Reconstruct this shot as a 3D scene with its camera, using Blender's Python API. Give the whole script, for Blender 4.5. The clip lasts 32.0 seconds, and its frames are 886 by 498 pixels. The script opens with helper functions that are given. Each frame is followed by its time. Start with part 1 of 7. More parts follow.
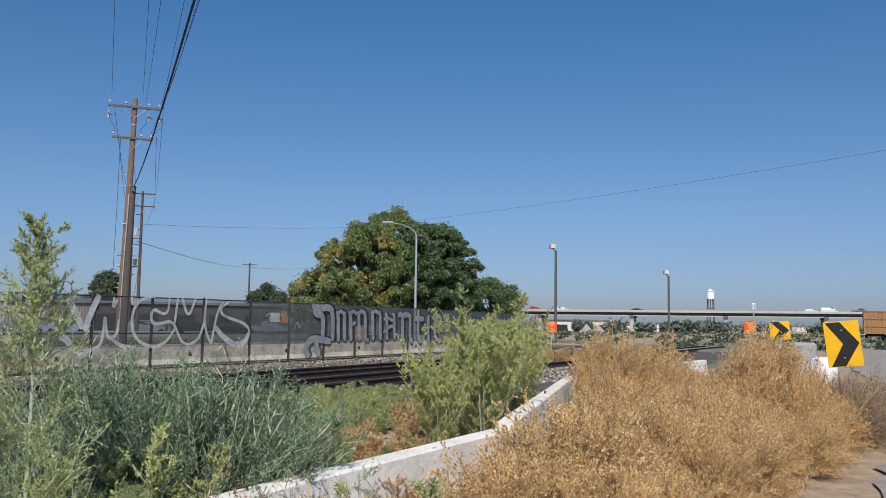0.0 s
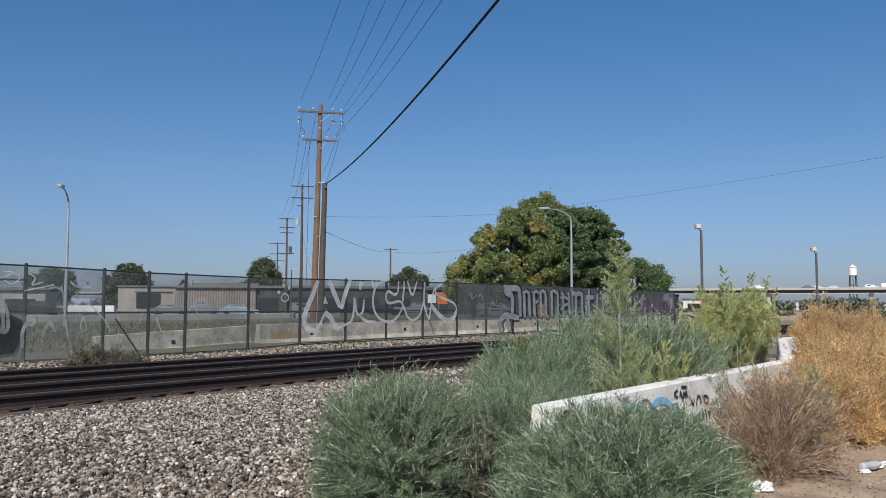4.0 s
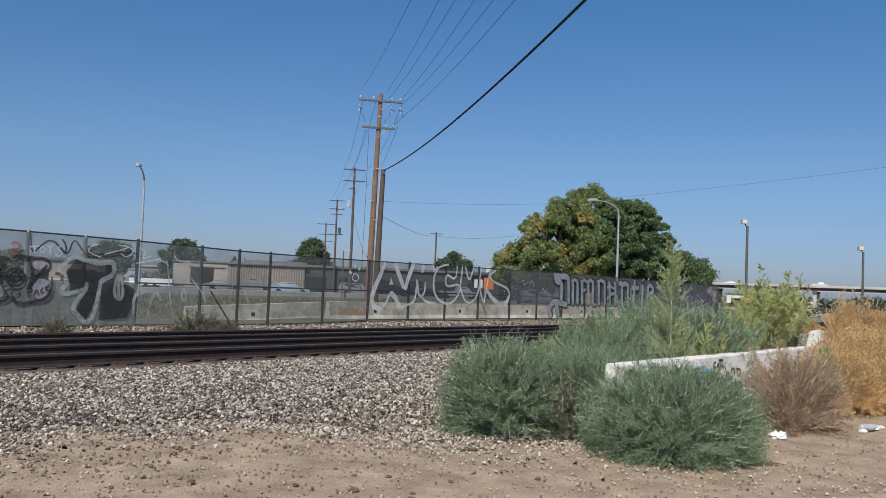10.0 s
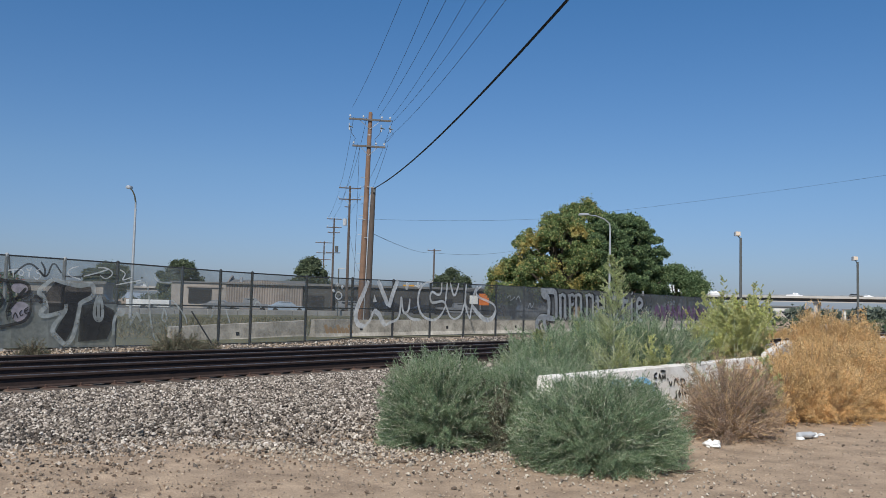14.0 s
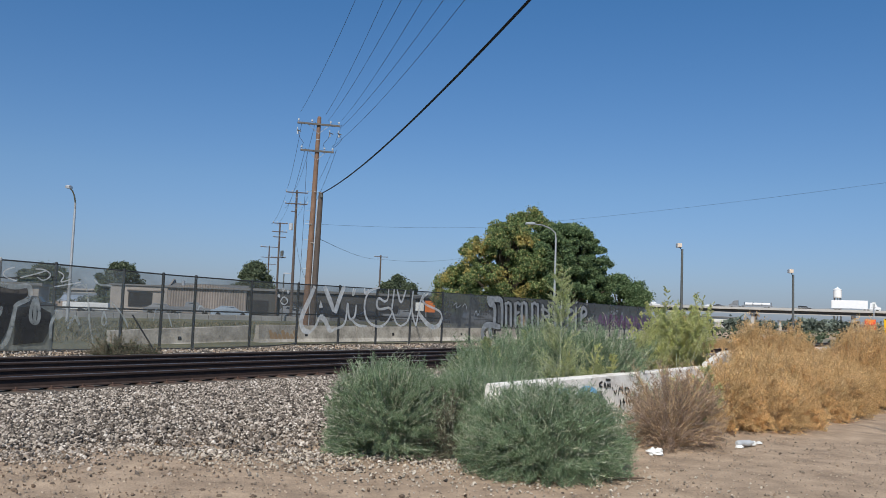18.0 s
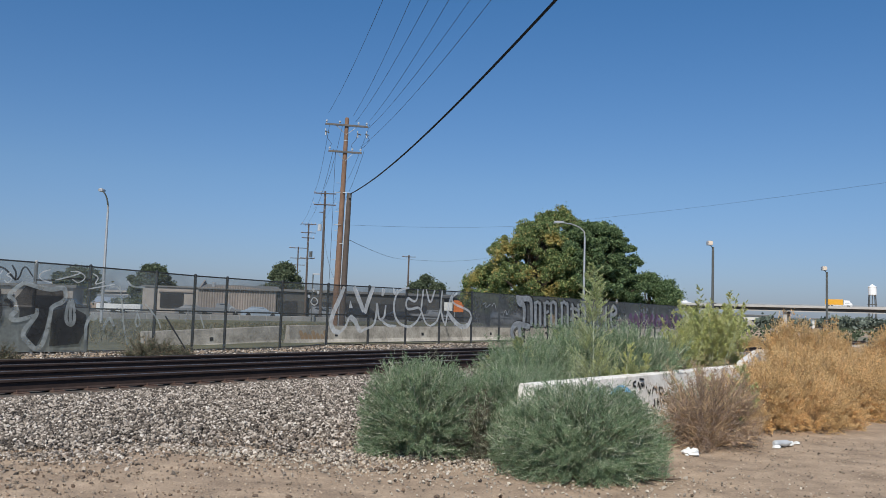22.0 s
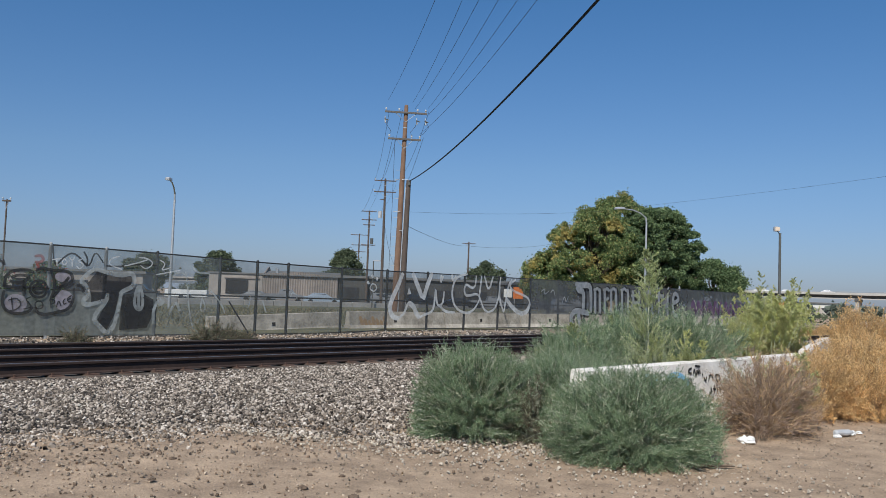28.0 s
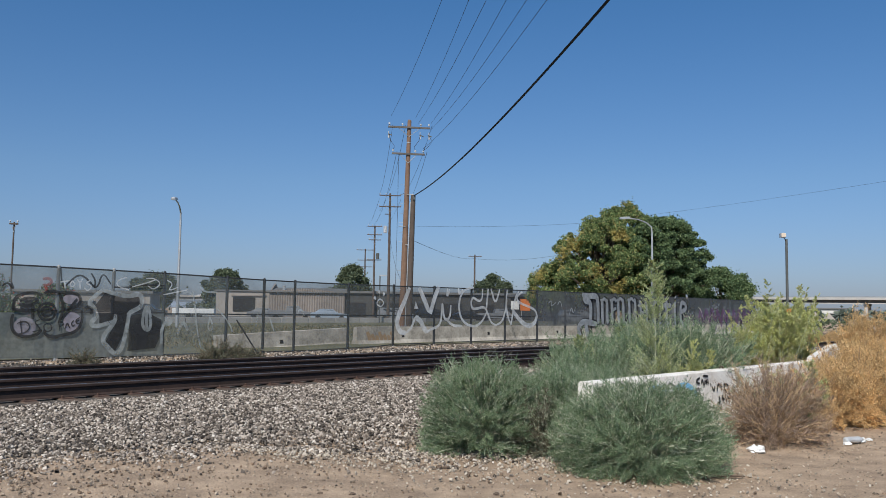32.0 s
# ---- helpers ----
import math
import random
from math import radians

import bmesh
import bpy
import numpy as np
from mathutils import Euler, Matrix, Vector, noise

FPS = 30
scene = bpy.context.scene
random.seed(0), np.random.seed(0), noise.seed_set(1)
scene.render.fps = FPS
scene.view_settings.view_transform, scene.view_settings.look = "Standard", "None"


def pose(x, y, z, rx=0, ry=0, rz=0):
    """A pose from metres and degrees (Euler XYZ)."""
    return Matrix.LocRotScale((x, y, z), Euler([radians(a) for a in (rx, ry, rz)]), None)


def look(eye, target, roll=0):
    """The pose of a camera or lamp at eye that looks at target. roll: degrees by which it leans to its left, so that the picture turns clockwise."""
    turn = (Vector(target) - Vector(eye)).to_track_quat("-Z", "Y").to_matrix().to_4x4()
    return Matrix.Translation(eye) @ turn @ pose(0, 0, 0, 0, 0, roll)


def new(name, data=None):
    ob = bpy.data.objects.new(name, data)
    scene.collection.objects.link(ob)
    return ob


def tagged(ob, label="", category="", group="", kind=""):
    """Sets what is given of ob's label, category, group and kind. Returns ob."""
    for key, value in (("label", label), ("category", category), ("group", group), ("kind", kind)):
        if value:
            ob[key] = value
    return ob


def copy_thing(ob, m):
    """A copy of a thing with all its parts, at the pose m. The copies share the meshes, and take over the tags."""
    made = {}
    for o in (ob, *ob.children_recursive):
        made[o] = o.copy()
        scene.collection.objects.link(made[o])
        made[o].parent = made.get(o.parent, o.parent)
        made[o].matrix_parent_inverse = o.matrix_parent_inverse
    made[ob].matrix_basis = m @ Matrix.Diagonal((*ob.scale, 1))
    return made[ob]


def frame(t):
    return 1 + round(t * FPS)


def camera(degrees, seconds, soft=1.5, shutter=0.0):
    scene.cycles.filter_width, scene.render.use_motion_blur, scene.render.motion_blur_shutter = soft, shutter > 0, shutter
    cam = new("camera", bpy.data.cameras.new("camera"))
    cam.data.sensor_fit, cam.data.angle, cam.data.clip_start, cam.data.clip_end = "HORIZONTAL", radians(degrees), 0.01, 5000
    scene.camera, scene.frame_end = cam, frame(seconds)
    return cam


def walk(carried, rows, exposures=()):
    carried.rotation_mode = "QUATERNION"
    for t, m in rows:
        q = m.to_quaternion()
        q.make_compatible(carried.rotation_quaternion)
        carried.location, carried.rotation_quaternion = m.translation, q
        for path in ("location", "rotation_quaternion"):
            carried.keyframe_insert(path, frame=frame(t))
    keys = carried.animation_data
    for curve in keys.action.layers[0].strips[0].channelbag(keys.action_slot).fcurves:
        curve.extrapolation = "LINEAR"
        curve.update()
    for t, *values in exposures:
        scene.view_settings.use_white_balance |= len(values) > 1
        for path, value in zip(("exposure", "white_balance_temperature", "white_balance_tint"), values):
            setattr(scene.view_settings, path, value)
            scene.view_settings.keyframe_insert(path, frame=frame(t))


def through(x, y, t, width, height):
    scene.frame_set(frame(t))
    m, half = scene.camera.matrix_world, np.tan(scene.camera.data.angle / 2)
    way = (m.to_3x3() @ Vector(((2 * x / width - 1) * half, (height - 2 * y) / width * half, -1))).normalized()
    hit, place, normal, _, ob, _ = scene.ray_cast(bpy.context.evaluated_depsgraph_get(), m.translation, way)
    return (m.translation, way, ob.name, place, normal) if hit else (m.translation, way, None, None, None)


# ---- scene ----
cam = camera(55.4, 32.0, soft=0.7)
PATH = [
    (0, (-0.263, -0.106, 1.558), (0.318, 1.8, 1.737), 0.8),
    (0.5, (-0.753, -0.548, 1.615), (-0.184, 1.362, 1.78), -1.2),
    (1, (-1.14, -0.991, 1.615), (-0.67, 0.945, 1.784), -1.5),
    (1.5, (-1.587, -1.523, 1.518), (-1.143, 0.425, 1.602), -1.9),
    (2, (-1.92, -1.9, 1.515), (-1.544, 0.063, 1.595), -1.1),
    (2.5, (-2.326, -2.333, 1.474), (-1.995, -0.362, 1.558), -0.2),
    (3, (-2.741, -2.743, 1.452), (-2.43, -0.769, 1.535), -0.4),
    (3.5, (-3.19, -3.152, 1.412), (-2.898, -1.177, 1.528), 0.3),
    (5.5, (-4.328, -4.196, 1.39), (-3.865, -2.256, 1.534), -0.3),
    (6, (-4.3, -4.48, 1.387), (-3.754, -2.561, 1.522), -0.0),
    (6.5, (-4.252, -4.639, 1.396), (-3.704, -2.719, 1.51), -0.3),
    (7, (-4.375, -4.779, 1.392), (-3.861, -2.849, 1.509), -0.1),
    (7.5, (-4.492, -4.938, 1.387), (-4.019, -2.998, 1.505), 0.7),
    (8, (-4.434, -5.072, 1.384), (-4.047, -3.113, 1.492), 1.0),
    (8.5, (-4.291, -5.206, 1.368), (-3.941, -3.24, 1.473), 1.4),
    (9, (-4.291, -5.296, 1.375), (-3.993, -3.321, 1.475), 1.7),
    (9.5, (-4.407, -5.367, 1.371), (-4.173, -3.383, 1.469), 2.0),
    (10, (-4.485, -5.458, 1.351), (-4.279, -3.47, 1.446), 2.3),
    (10.5, (-4.447, -5.6, 1.356), (-4.277, -3.61, 1.454), 2.6),
    (11, (-4.402, -5.635, 1.335), (-4.249, -3.643, 1.429), 2.9),
    (11.5, (-4.277, -5.627, 1.349), (-4.134, -3.634, 1.448), 2.5),
    (12, (-4.052, -5.669, 1.358), (-3.91, -3.677, 1.462), 2.5),
    (12.5, (-4.008, -5.646, 1.363), (-3.869, -3.654, 1.469), 2.1),
    (13, (-3.917, -5.716, 1.374), (-3.775, -3.724, 1.489), 1.9),
    (13.5, (-3.85, -5.759, 1.372), (-3.689, -3.769, 1.495), 1.6),
    (14, (-3.87, -5.746, 1.366), (-3.669, -3.761, 1.5), 1.4),
    (14.5, (-3.896, -5.744, 1.372), (-3.643, -3.766, 1.521), 1.3),
    (16.5, (-3.896, -5.743, 1.367), (-3.58, -3.774, 1.525), 2.2),
    (17, (-3.898, -5.746, 1.363), (-3.576, -3.779, 1.518), 2.2),
    (17.5, (-3.903, -5.752, 1.364), (-3.577, -3.785, 1.516), 2.1),
    (18, (-3.912, -5.752, 1.369), (-3.586, -3.785, 1.523), 2.1),
    (18.5, (-3.911, -5.759, 1.368), (-3.59, -3.791, 1.524), 2.1),
    (19, (-3.916, -5.756, 1.373), (-3.602, -3.787, 1.532), 2.3),
    (19.5, (-3.917, -5.751, 1.366), (-3.615, -3.78, 1.522), 2.5),
    (20, (-3.911, -5.749, 1.365), (-3.62, -3.776, 1.514), 2.6),
    (20.5, (-3.912, -5.741, 1.361), (-3.636, -3.766, 1.507), 2.4),
    (21, (-3.912, -5.742, 1.367), (-3.643, -3.766, 1.515), 2.2),
    (21.5, (-3.917, -5.74, 1.368), (-3.648, -3.763, 1.516), 1.9),
    (22, (-3.947, -5.727, 1.37), (-3.686, -3.75, 1.521), 1.8),
    (22.5, (-3.983, -5.699, 1.363), (-3.73, -3.721, 1.514), 1.9),
    (23, (-3.894, -5.766, 1.371), (-3.658, -3.786, 1.522), 2.0),
    (23.5, (-3.788, -5.829, 1.37), (-3.559, -3.847, 1.519), 2.2),
    (24, (-3.798, -5.827, 1.37), (-3.573, -3.845, 1.512), 2.1),
    (24.5, (-3.831, -5.81, 1.369), (-3.614, -3.827, 1.507), 2.0),
    (25, (-3.857, -5.806, 1.367), (-3.651, -3.821, 1.502), 1.6),
    (25.5, (-3.862, -5.808, 1.368), (-3.668, -3.822, 1.498), 1.5),
    (27.5, (-3.879, -5.802, 1.36), (-3.74, -3.81, 1.475), 1.9),
    (28, (-3.874, -5.8, 1.36), (-3.754, -3.807, 1.475), 2.0),
    (28.5, (-3.865, -5.801, 1.361), (-3.753, -3.807, 1.472), 2.0),
    (29, (-3.868, -5.816, 1.361), (-3.763, -3.822, 1.472), 1.8),
    (29.5, (-3.864, -5.82, 1.358), (-3.763, -3.825, 1.467), 1.7),
    (30, (-3.857, -5.82, 1.367), (-3.759, -3.825, 1.479), 1.5),
    (30.5, (-3.851, -5.828, 1.372), (-3.751, -3.834, 1.493), 1.2),
    (31, (-3.858, -5.835, 1.372), (-3.755, -3.841, 1.5), 1.0),
    (31.5, (-3.864, -5.845, 1.378), (-3.759, -3.853, 1.511), 0.9),
    (32, (-3.869, -5.844, 1.381), (-3.764, -3.852, 1.527), 0.8),
]
walk(cam, [(t, look(eye, target, roll)) for t, eye, target, roll in PATH])

# ---- world, sun, exposure ----
SUN_FROM = Vector((-0.30, -0.85, 0.90)).normalized()
world = bpy.data.worlds.new("sky")
scene.world = world
world.use_nodes = True
wn = world.node_tree
sky = wn.nodes.new("ShaderNodeTexSky")
sky.sky_type, sky.sun_disc = "NISHITA", False
sky.sun_elevation = math.asin(SUN_FROM.z)
sky.sun_rotation = math.atan2(SUN_FROM.x, SUN_FROM.y)
sky.altitude, sky.air_density, sky.dust_density, sky.ozone_density = 30, 1.0, 0.7, 1.3
wn.nodes["Background"].inputs["Strength"].default_value = 0.078
tint = wn.nodes.new("ShaderNodeMix")
tint.data_type, tint.blend_type = "RGBA", "MULTIPLY"
tint.inputs["Factor"].default_value = 1.0
# haze near the horizon turns the blue paler and a little violet
where = wn.nodes.new("ShaderNodeTexCoord")
split = wn.nodes.new("ShaderNodeSeparateXYZ")
haze = wn.nodes.new("ShaderNodeValToRGB")
haze.color_ramp.elements[0].position, haze.color_ramp.elements[1].position = 0.02, 0.42
haze.color_ramp.elements[0].color, haze.color_ramp.elements[1].color = (0.615, 0.735, 1.14, 1), (0.425, 0.905, 1.30, 1)
haze.color_ramp.elements.new(0.15).color = (0.645, 0.865, 1.16, 1)
wn.links.new(where.outputs["Generated"], split.inputs["Vector"])
wn.links.new(split.outputs["Z"], haze.inputs["Fac"])
wn.links.new(haze.outputs["Color"], tint.inputs["B"])
wn.links.new(sky.outputs["Color"], tint.inputs["A"])
wn.links.new(tint.outputs["Result"], wn.nodes["Background"].inputs["Color"])
sun_lamp = new("sun", bpy.data.lights.new("sun", "SUN"))
sun_lamp.data.energy, sun_lamp.data.angle, sun_lamp.data.color = 4.9, radians(0.5), (1.0, 0.955, 0.88)
sun_lamp.matrix_world = look(SUN_FROM * 50, (0, 0, 0))


# ---- materials ----
def material(name, base, dark=None, scale=6.0, rough=0.85, metal=0.0, bump=0.0, bump_scale=None, island=0.0, objrand=0.0, fine=None, mid=0.5, spec=0.3, sheen=None):
    """A surface with two colours mixed by noise at two scales, fine relief and, if asked, variation piece by piece."""
    m = bpy.data.materials.new(name)
    m.use_nodes = True
    nt = m.node_tree
    bs = nt.nodes["Principled BSDF"]
    bs.inputs["Roughness"].default_value, bs.inputs["Metallic"].default_value = rough, metal
    bs.inputs["Specular IOR Level"].default_value = spec
    dark = dark or tuple(c * 0.65 for c in base)
    co = nt.nodes.new("ShaderNodeTexCoord")
    n1 = nt.nodes.new("ShaderNodeTexNoise")
    n1.inputs["Scale"].default_value, n1.inputs["Detail"].default_value, n1.inputs["Roughness"].default_value = scale, 6, 0.62
    n2 = nt.nodes.new("ShaderNodeTexNoise")
    n2.inputs["Scale"].default_value, n2.inputs["Detail"].default_value = fine or scale * 11, 3
    for n in (n1, n2):
        nt.links.new(co.outputs["Object"], n.inputs["Vector"])
    add = nt.nodes.new("ShaderNodeMath")
    add.operation = "MULTIPLY_ADD"
    add.inputs[1].default_value = 0.45
    nt.links.new(n2.outputs["Fac"], add.inputs[0])
    nt.links.new(n1.outputs["Fac"], add.inputs[2])
    ramp = nt.nodes.new("ShaderNodeValToRGB")
    ramp.color_ramp.elements[0].position, ramp.color_ramp.elements[1].position = mid - 0.08, mid + 0.46
    ramp.color_ramp.elements[0].color, ramp.color_ramp.elements[1].color = (*dark, 1), (*base, 1)
    nt.links.new(add.outputs[0], ramp.inputs["Fac"])
    out = ramp.outputs["Color"]
    if island or objrand:
        hsv = nt.nodes.new("ShaderNodeHueSaturation")
        mr = nt.nodes.new("ShaderNodeMapRange")
        if island:
            g = nt.nodes.new("ShaderNodeNewGeometry")
            nt.links.new(g.outputs["Random Per Island"], mr.inputs["Value"])
        else:
            g = nt.nodes.new("ShaderNodeObjectInfo")
            nt.links.new(g.outputs["Random"], mr.inputs["Value"])
        v = island or objrand
        mr.inputs["To Min"].default_value, mr.inputs["To Max"].default_value = 1 - v, 1 + v
        nt.links.new(mr.outputs["Result"], hsv.inputs["Value"])
        nt.links.new(out, hsv.inputs["Color"])
        out = hsv.outputs["Color"]
    nt.links.new(out, bs.inputs["Base Color"])
    if bump:
        b = nt.nodes.new("ShaderNodeBump")
        b.inputs["Strength"].default_value, b.inputs["Distance"].default_value = 0.9, bump
        n3 = nt.nodes.new("ShaderNodeTexNoise")
        n3.inputs["Scale"].default_value, n3.inputs["Detail"].default_value = bump_scale or scale * 6, 5
        nt.links.new(co.outputs["Object"], n3.inputs["Vector"])
        nt.links.new(n3.outputs["Fac"], b.inputs["Height"])
        nt.links.new(b.outputs["Normal"], bs.inputs["Normal"])
    return m


def leaf_material(name, base, tip, island=0.45, through=0.3, dead=None, dead_share=0.0, patch=None, patch_scale=0.4, patch_from=0.55):
    """Leaves and twigs: the colour shifts from piece to piece, some are dry, and light comes through."""
    m = bpy.data.materials.new(name)
    m.use_nodes = True
    nt = m.node_tree
    bs = nt.nodes["Principled BSDF"]
    bs.inputs["Roughness"].default_value = 0.7
    bs.inputs["Specular IOR Level"].default_value = 0.2
    g = nt.nodes.new("ShaderNodeNewGeometry")
    ramp = nt.nodes.new("ShaderNodeValToRGB")
    e = ramp.color_ramp.elements
    e[0].color, e[1].color = (*[c * (1 - island) for c in base], 1), (*tip, 1)
    k = e.new(0.5)
    k.color = (*base, 1)
    if dead_share:
        e[2].position = 1 - dead_share
        d = e.new(min(1.0, 1 - dead_share + 0.02))
        d.color = (*dead, 1)
    nt.links.new(g.outputs["Random Per Island"], ramp.inputs["Fac"])
    co = nt.nodes.new("ShaderNodeTexCoord")
    n1 = nt.nodes.new("ShaderNodeTexNoise")
    n1.inputs["Scale"].default_value, n1.inputs["Detail"].default_value = 2.2, 3
    nt.links.new(co.outputs["Object"], n1.inputs["Vector"])
    mr = nt.nodes.new("ShaderNodeMapRange")
    mr.inputs["From Min"].default_value, mr.inputs["From Max"].default_value = 0.3, 0.7
    mr.inputs["To Min"].default_value, mr.inputs["To Max"].default_value = 0.72, 1.22
    nt.links.new(n1.outputs["Fac"], mr.inputs["Value"])
    hsv = nt.nodes.new("ShaderNodeHueSaturation")
    nt.links.new(mr.outputs["Result"], hsv.inputs["Value"])
    col = ramp.outputs["Color"]
    if patch:
        n4 = nt.nodes.new("ShaderNodeTexNoise")
        n4.inputs["Scale"].default_value, n4.inputs["Detail"].default_value = patch_scale, 3
        nt.links.new(co.outputs["Object"], n4.inputs["Vector"])
        pr = nt.nodes.new("ShaderNodeMapRange")
        pr.inputs["From Min"].default_value, pr.inputs["From Max"].default_value = patch_from, patch_from + 0.07
        pr.inputs["To Max"].default_value = 0.85
        nt.links.new(n4.outputs["Fac"], pr.inputs["Value"])
        pm = nt.nodes.new("ShaderNodeMix")
        pm.data_type = "RGBA"
        pm.inputs["B"].default_value = (*patch, 1)
        nt.links.new(pr.outputs["Result"], pm.inputs["Factor"])
        nt.links.new(col, pm.inputs["A"])
        col = pm.outputs["Result"]
    nt.links.new(col, hsv.inputs["Color"])
    nt.links.new(hsv.outputs["Color"], bs.inputs["Base Color"])
    tr = nt.nodes.new("ShaderNodeBsdfTranslucent")
    nt.links.new(hsv.outputs["Color"], tr.inputs["Color"])
    mix = nt.nodes.new("ShaderNodeMixShader")
    mix.inputs["Fac"].default_value = through
    nt.links.new(bs.outputs["BSDF"], mix.inputs[1])
    nt.links.new(tr.outputs["BSDF"], mix.inputs[2])
    nt.links.new(mix.outputs["Shader"], nt.nodes["Material Output"].inputs["Surface"])
    return m


def screen_material(name, colour, cover_low, cover_high, scale=0.5):
    """Woven windscreen on chain link: partly see-through, worn unevenly."""
    m = bpy.data.materials.new(name)
    m.use_nodes = True
    nt = m.node_tree
    bs = nt.nodes["Principled BSDF"]
    bs.inputs["Roughness"].default_value = 0.8
    co = nt.nodes.new("ShaderNodeTexCoord")
    n1 = nt.nodes.new("ShaderNodeTexNoise")
    n1.inputs["Scale"].default_value, n1.inputs["Detail"].default_value = scale, 5
    nt.links.new(co.outputs["Object"], n1.inputs["Vector"])
    mr = nt.nodes.new("ShaderNodeMapRange")
    mr.inputs["From Min"].default_value, mr.inputs["From Max"].default_value = 0.3, 0.7
    mr.inputs["To Min"].default_value, mr.inputs["To Max"].default_value = cover_low, cover_high
    nt.links.new(n1.outputs["Fac"], mr.inputs["Value"])
    n2 = nt.nodes.new("ShaderNodeTexNoise")
    n2.inputs["Scale"].default_value, n2.inputs["Detail"].default_value = 9, 4
    nt.links.new(co.outputs["Object"], n2.inputs["Vector"])
    ramp = nt.nodes.new("ShaderNodeValToRGB")
    ramp.color_ramp.elements[0].position, ramp.color_ramp.elements[1].position = 0.3, 0.7
    ramp.color_ramp.elements[0].color = (*[c * 0.75 for c in colour], 1)
    ramp.color_ramp.elements[1].color = (*[c * 1.2 for c in colour], 1)
    nt.links.new(n2.outputs["Fac"], ramp.inputs["Fac"])
    nt.links.new(ramp.outputs["Color"], bs.inputs["Base Color"])
    tr = nt.nodes.new("ShaderNodeBsdfTransparent")
    mix = nt.nodes.new("ShaderNodeMixShader")
    nt.links.new(mr.outputs["Result"], mix.inputs["Fac"])
    nt.links.new(tr.outputs["BSDF"], mix.inputs[1])
    nt.links.new(bs.outputs["BSDF"], mix.inputs[2])
    nt.links.new(mix.outputs["Shader"], nt.nodes["Material Output"].inputs["Surface"])
    return m


def stone_material():
    """Crushed rock, each stone of its own shade from nearly black to nearly white."""
    m = bpy.data.materials.new("ballast stone")
    m.use_nodes = True
    nt = m.node_tree
    bs = nt.nodes["Principled BSDF"]
    bs.inputs["Roughness"].default_value, bs.inputs["Specular IOR Level"].default_value = 0.9, 0.2
    g = nt.nodes.new("ShaderNodeNewGeometry")
    ramp = nt.nodes.new("ShaderNodeValToRGB")
    e = ramp.color_ramp.elements
    e[0].color, e[1].color = (0.045, 0.038, 0.033, 1), (0.64, 0.58, 0.51, 1)
    for p, c in ((0.34, (0.14, 0.116, 0.095)), (0.68, (0.31, 0.262, 0.216)), (0.92, (0.49, 0.425, 0.36))):
        e.new(p).color = (*c, 1)
    nt.links.new(g.outputs["Random Per Island"], ramp.inputs["Fac"])
    co = nt.nodes.new("ShaderNodeTexCoord")
    n = nt.nodes.new("ShaderNodeTexNoise")
    n.inputs["Scale"].default_value, n.inputs["Detail"].default_value = 60, 3
    nt.links.new(co.outputs["Object"], n.inputs["Vector"])
    mr = nt.nodes.new("ShaderNodeMapRange")
    mr.inputs["To Min"].default_value, mr.inputs["To Max"].default_value = 0.6, 1.4
    nt.links.new(n.outputs["Fac"], mr.inputs["Value"])
    hsv = nt.nodes.new("ShaderNodeHueSaturation")
    nt.links.new(mr.outputs["Result"], hsv.inputs["Value"])
    nt.links.new(ramp.outputs["Color"], hsv.inputs["Color"])
    nt.links.new(hsv.outputs["Color"], bs.inputs["Base Color"])
    return m


M_DIRT = material("dirt", (0.475, 0.352, 0.243), (0.150, 0.106, 0.072), 2.4, 0.95, bump=0.015, bump_scale=55, fine=50, mid=0.48)
M_ASPHALT = material("worn asphalt", (0.36, 0.31, 0.26), (0.17, 0.15, 0.135), 1.6, 0.9, bump=0.008, bump_scale=60, fine=70)
# Dark bed colour stands for the shade in gaps between the stones.
M_BED_SHADE = material("ballast bed with gap shade", (0.15, 0.13, 0.11), (0.035, 0.03, 0.027), 14, 0.95, bump=0.04, bump_scale=26, fine=44)
M_STONE = stone_material()
M_RAIL = material("rusty rail steel", (0.056, 0.036, 0.030), (0.024, 0.017, 0.015), 5, 0.75, bump=0.002, bump_scale=50)
M_RAIL_TOP = material("polished rail head", (0.42, 0.40, 0.39), (0.24, 0.21, 0.2), 3, 0.32, metal=0.85)
M_TIE = material("weathered tie timber", (0.135, 0.095, 0.072), (0.05, 0.038, 0.03), 4, 0.95, bump=0.006, bump_scale=24, objrand=0.35)
M_PLATE = material("rusted tie plate", (0.12, 0.07, 0.05), (0.05, 0.03, 0.025), 14, 0.8)
M_WHITE_WALL = material("whitewashed concrete", (0.78, 0.74, 0.68), (0.40, 0.35, 0.29), 2.6, 0.85, bump=0.006, bump_scale=22, fine=38, mid=0.37)
M_BARRIER = material("grey barrier concrete", (0.56, 0.52, 0.455), (0.13, 0.115, 0.095), 1.3, 0.9, bump=0.006, bump_scale=14, objrand=0.12)
M_LOT = material("dark parking asphalt", (0.17, 0.163, 0.15), (0.10, 0.095, 0.088), 0.7, 0.9)
# Wall colour set near black to hold the shade beneath a canopy.
M_CANOPY_SHADE = material("canopy wall with shade in its colour", (0.085, 0.083, 0.08), (0.05, 0.05, 0.048), 0.5, 0.9)
M_FIELD = material("weedy waste ground", (0.23, 0.20, 0.14), (0.10, 0.105, 0.065), 0.25, 0.95, fine=3)
M_OLIVE = material("olive weedy soil", (0.18, 0.165, 0.10), (0.075, 0.08, 0.045), 0.35, 0.95, fine=4)
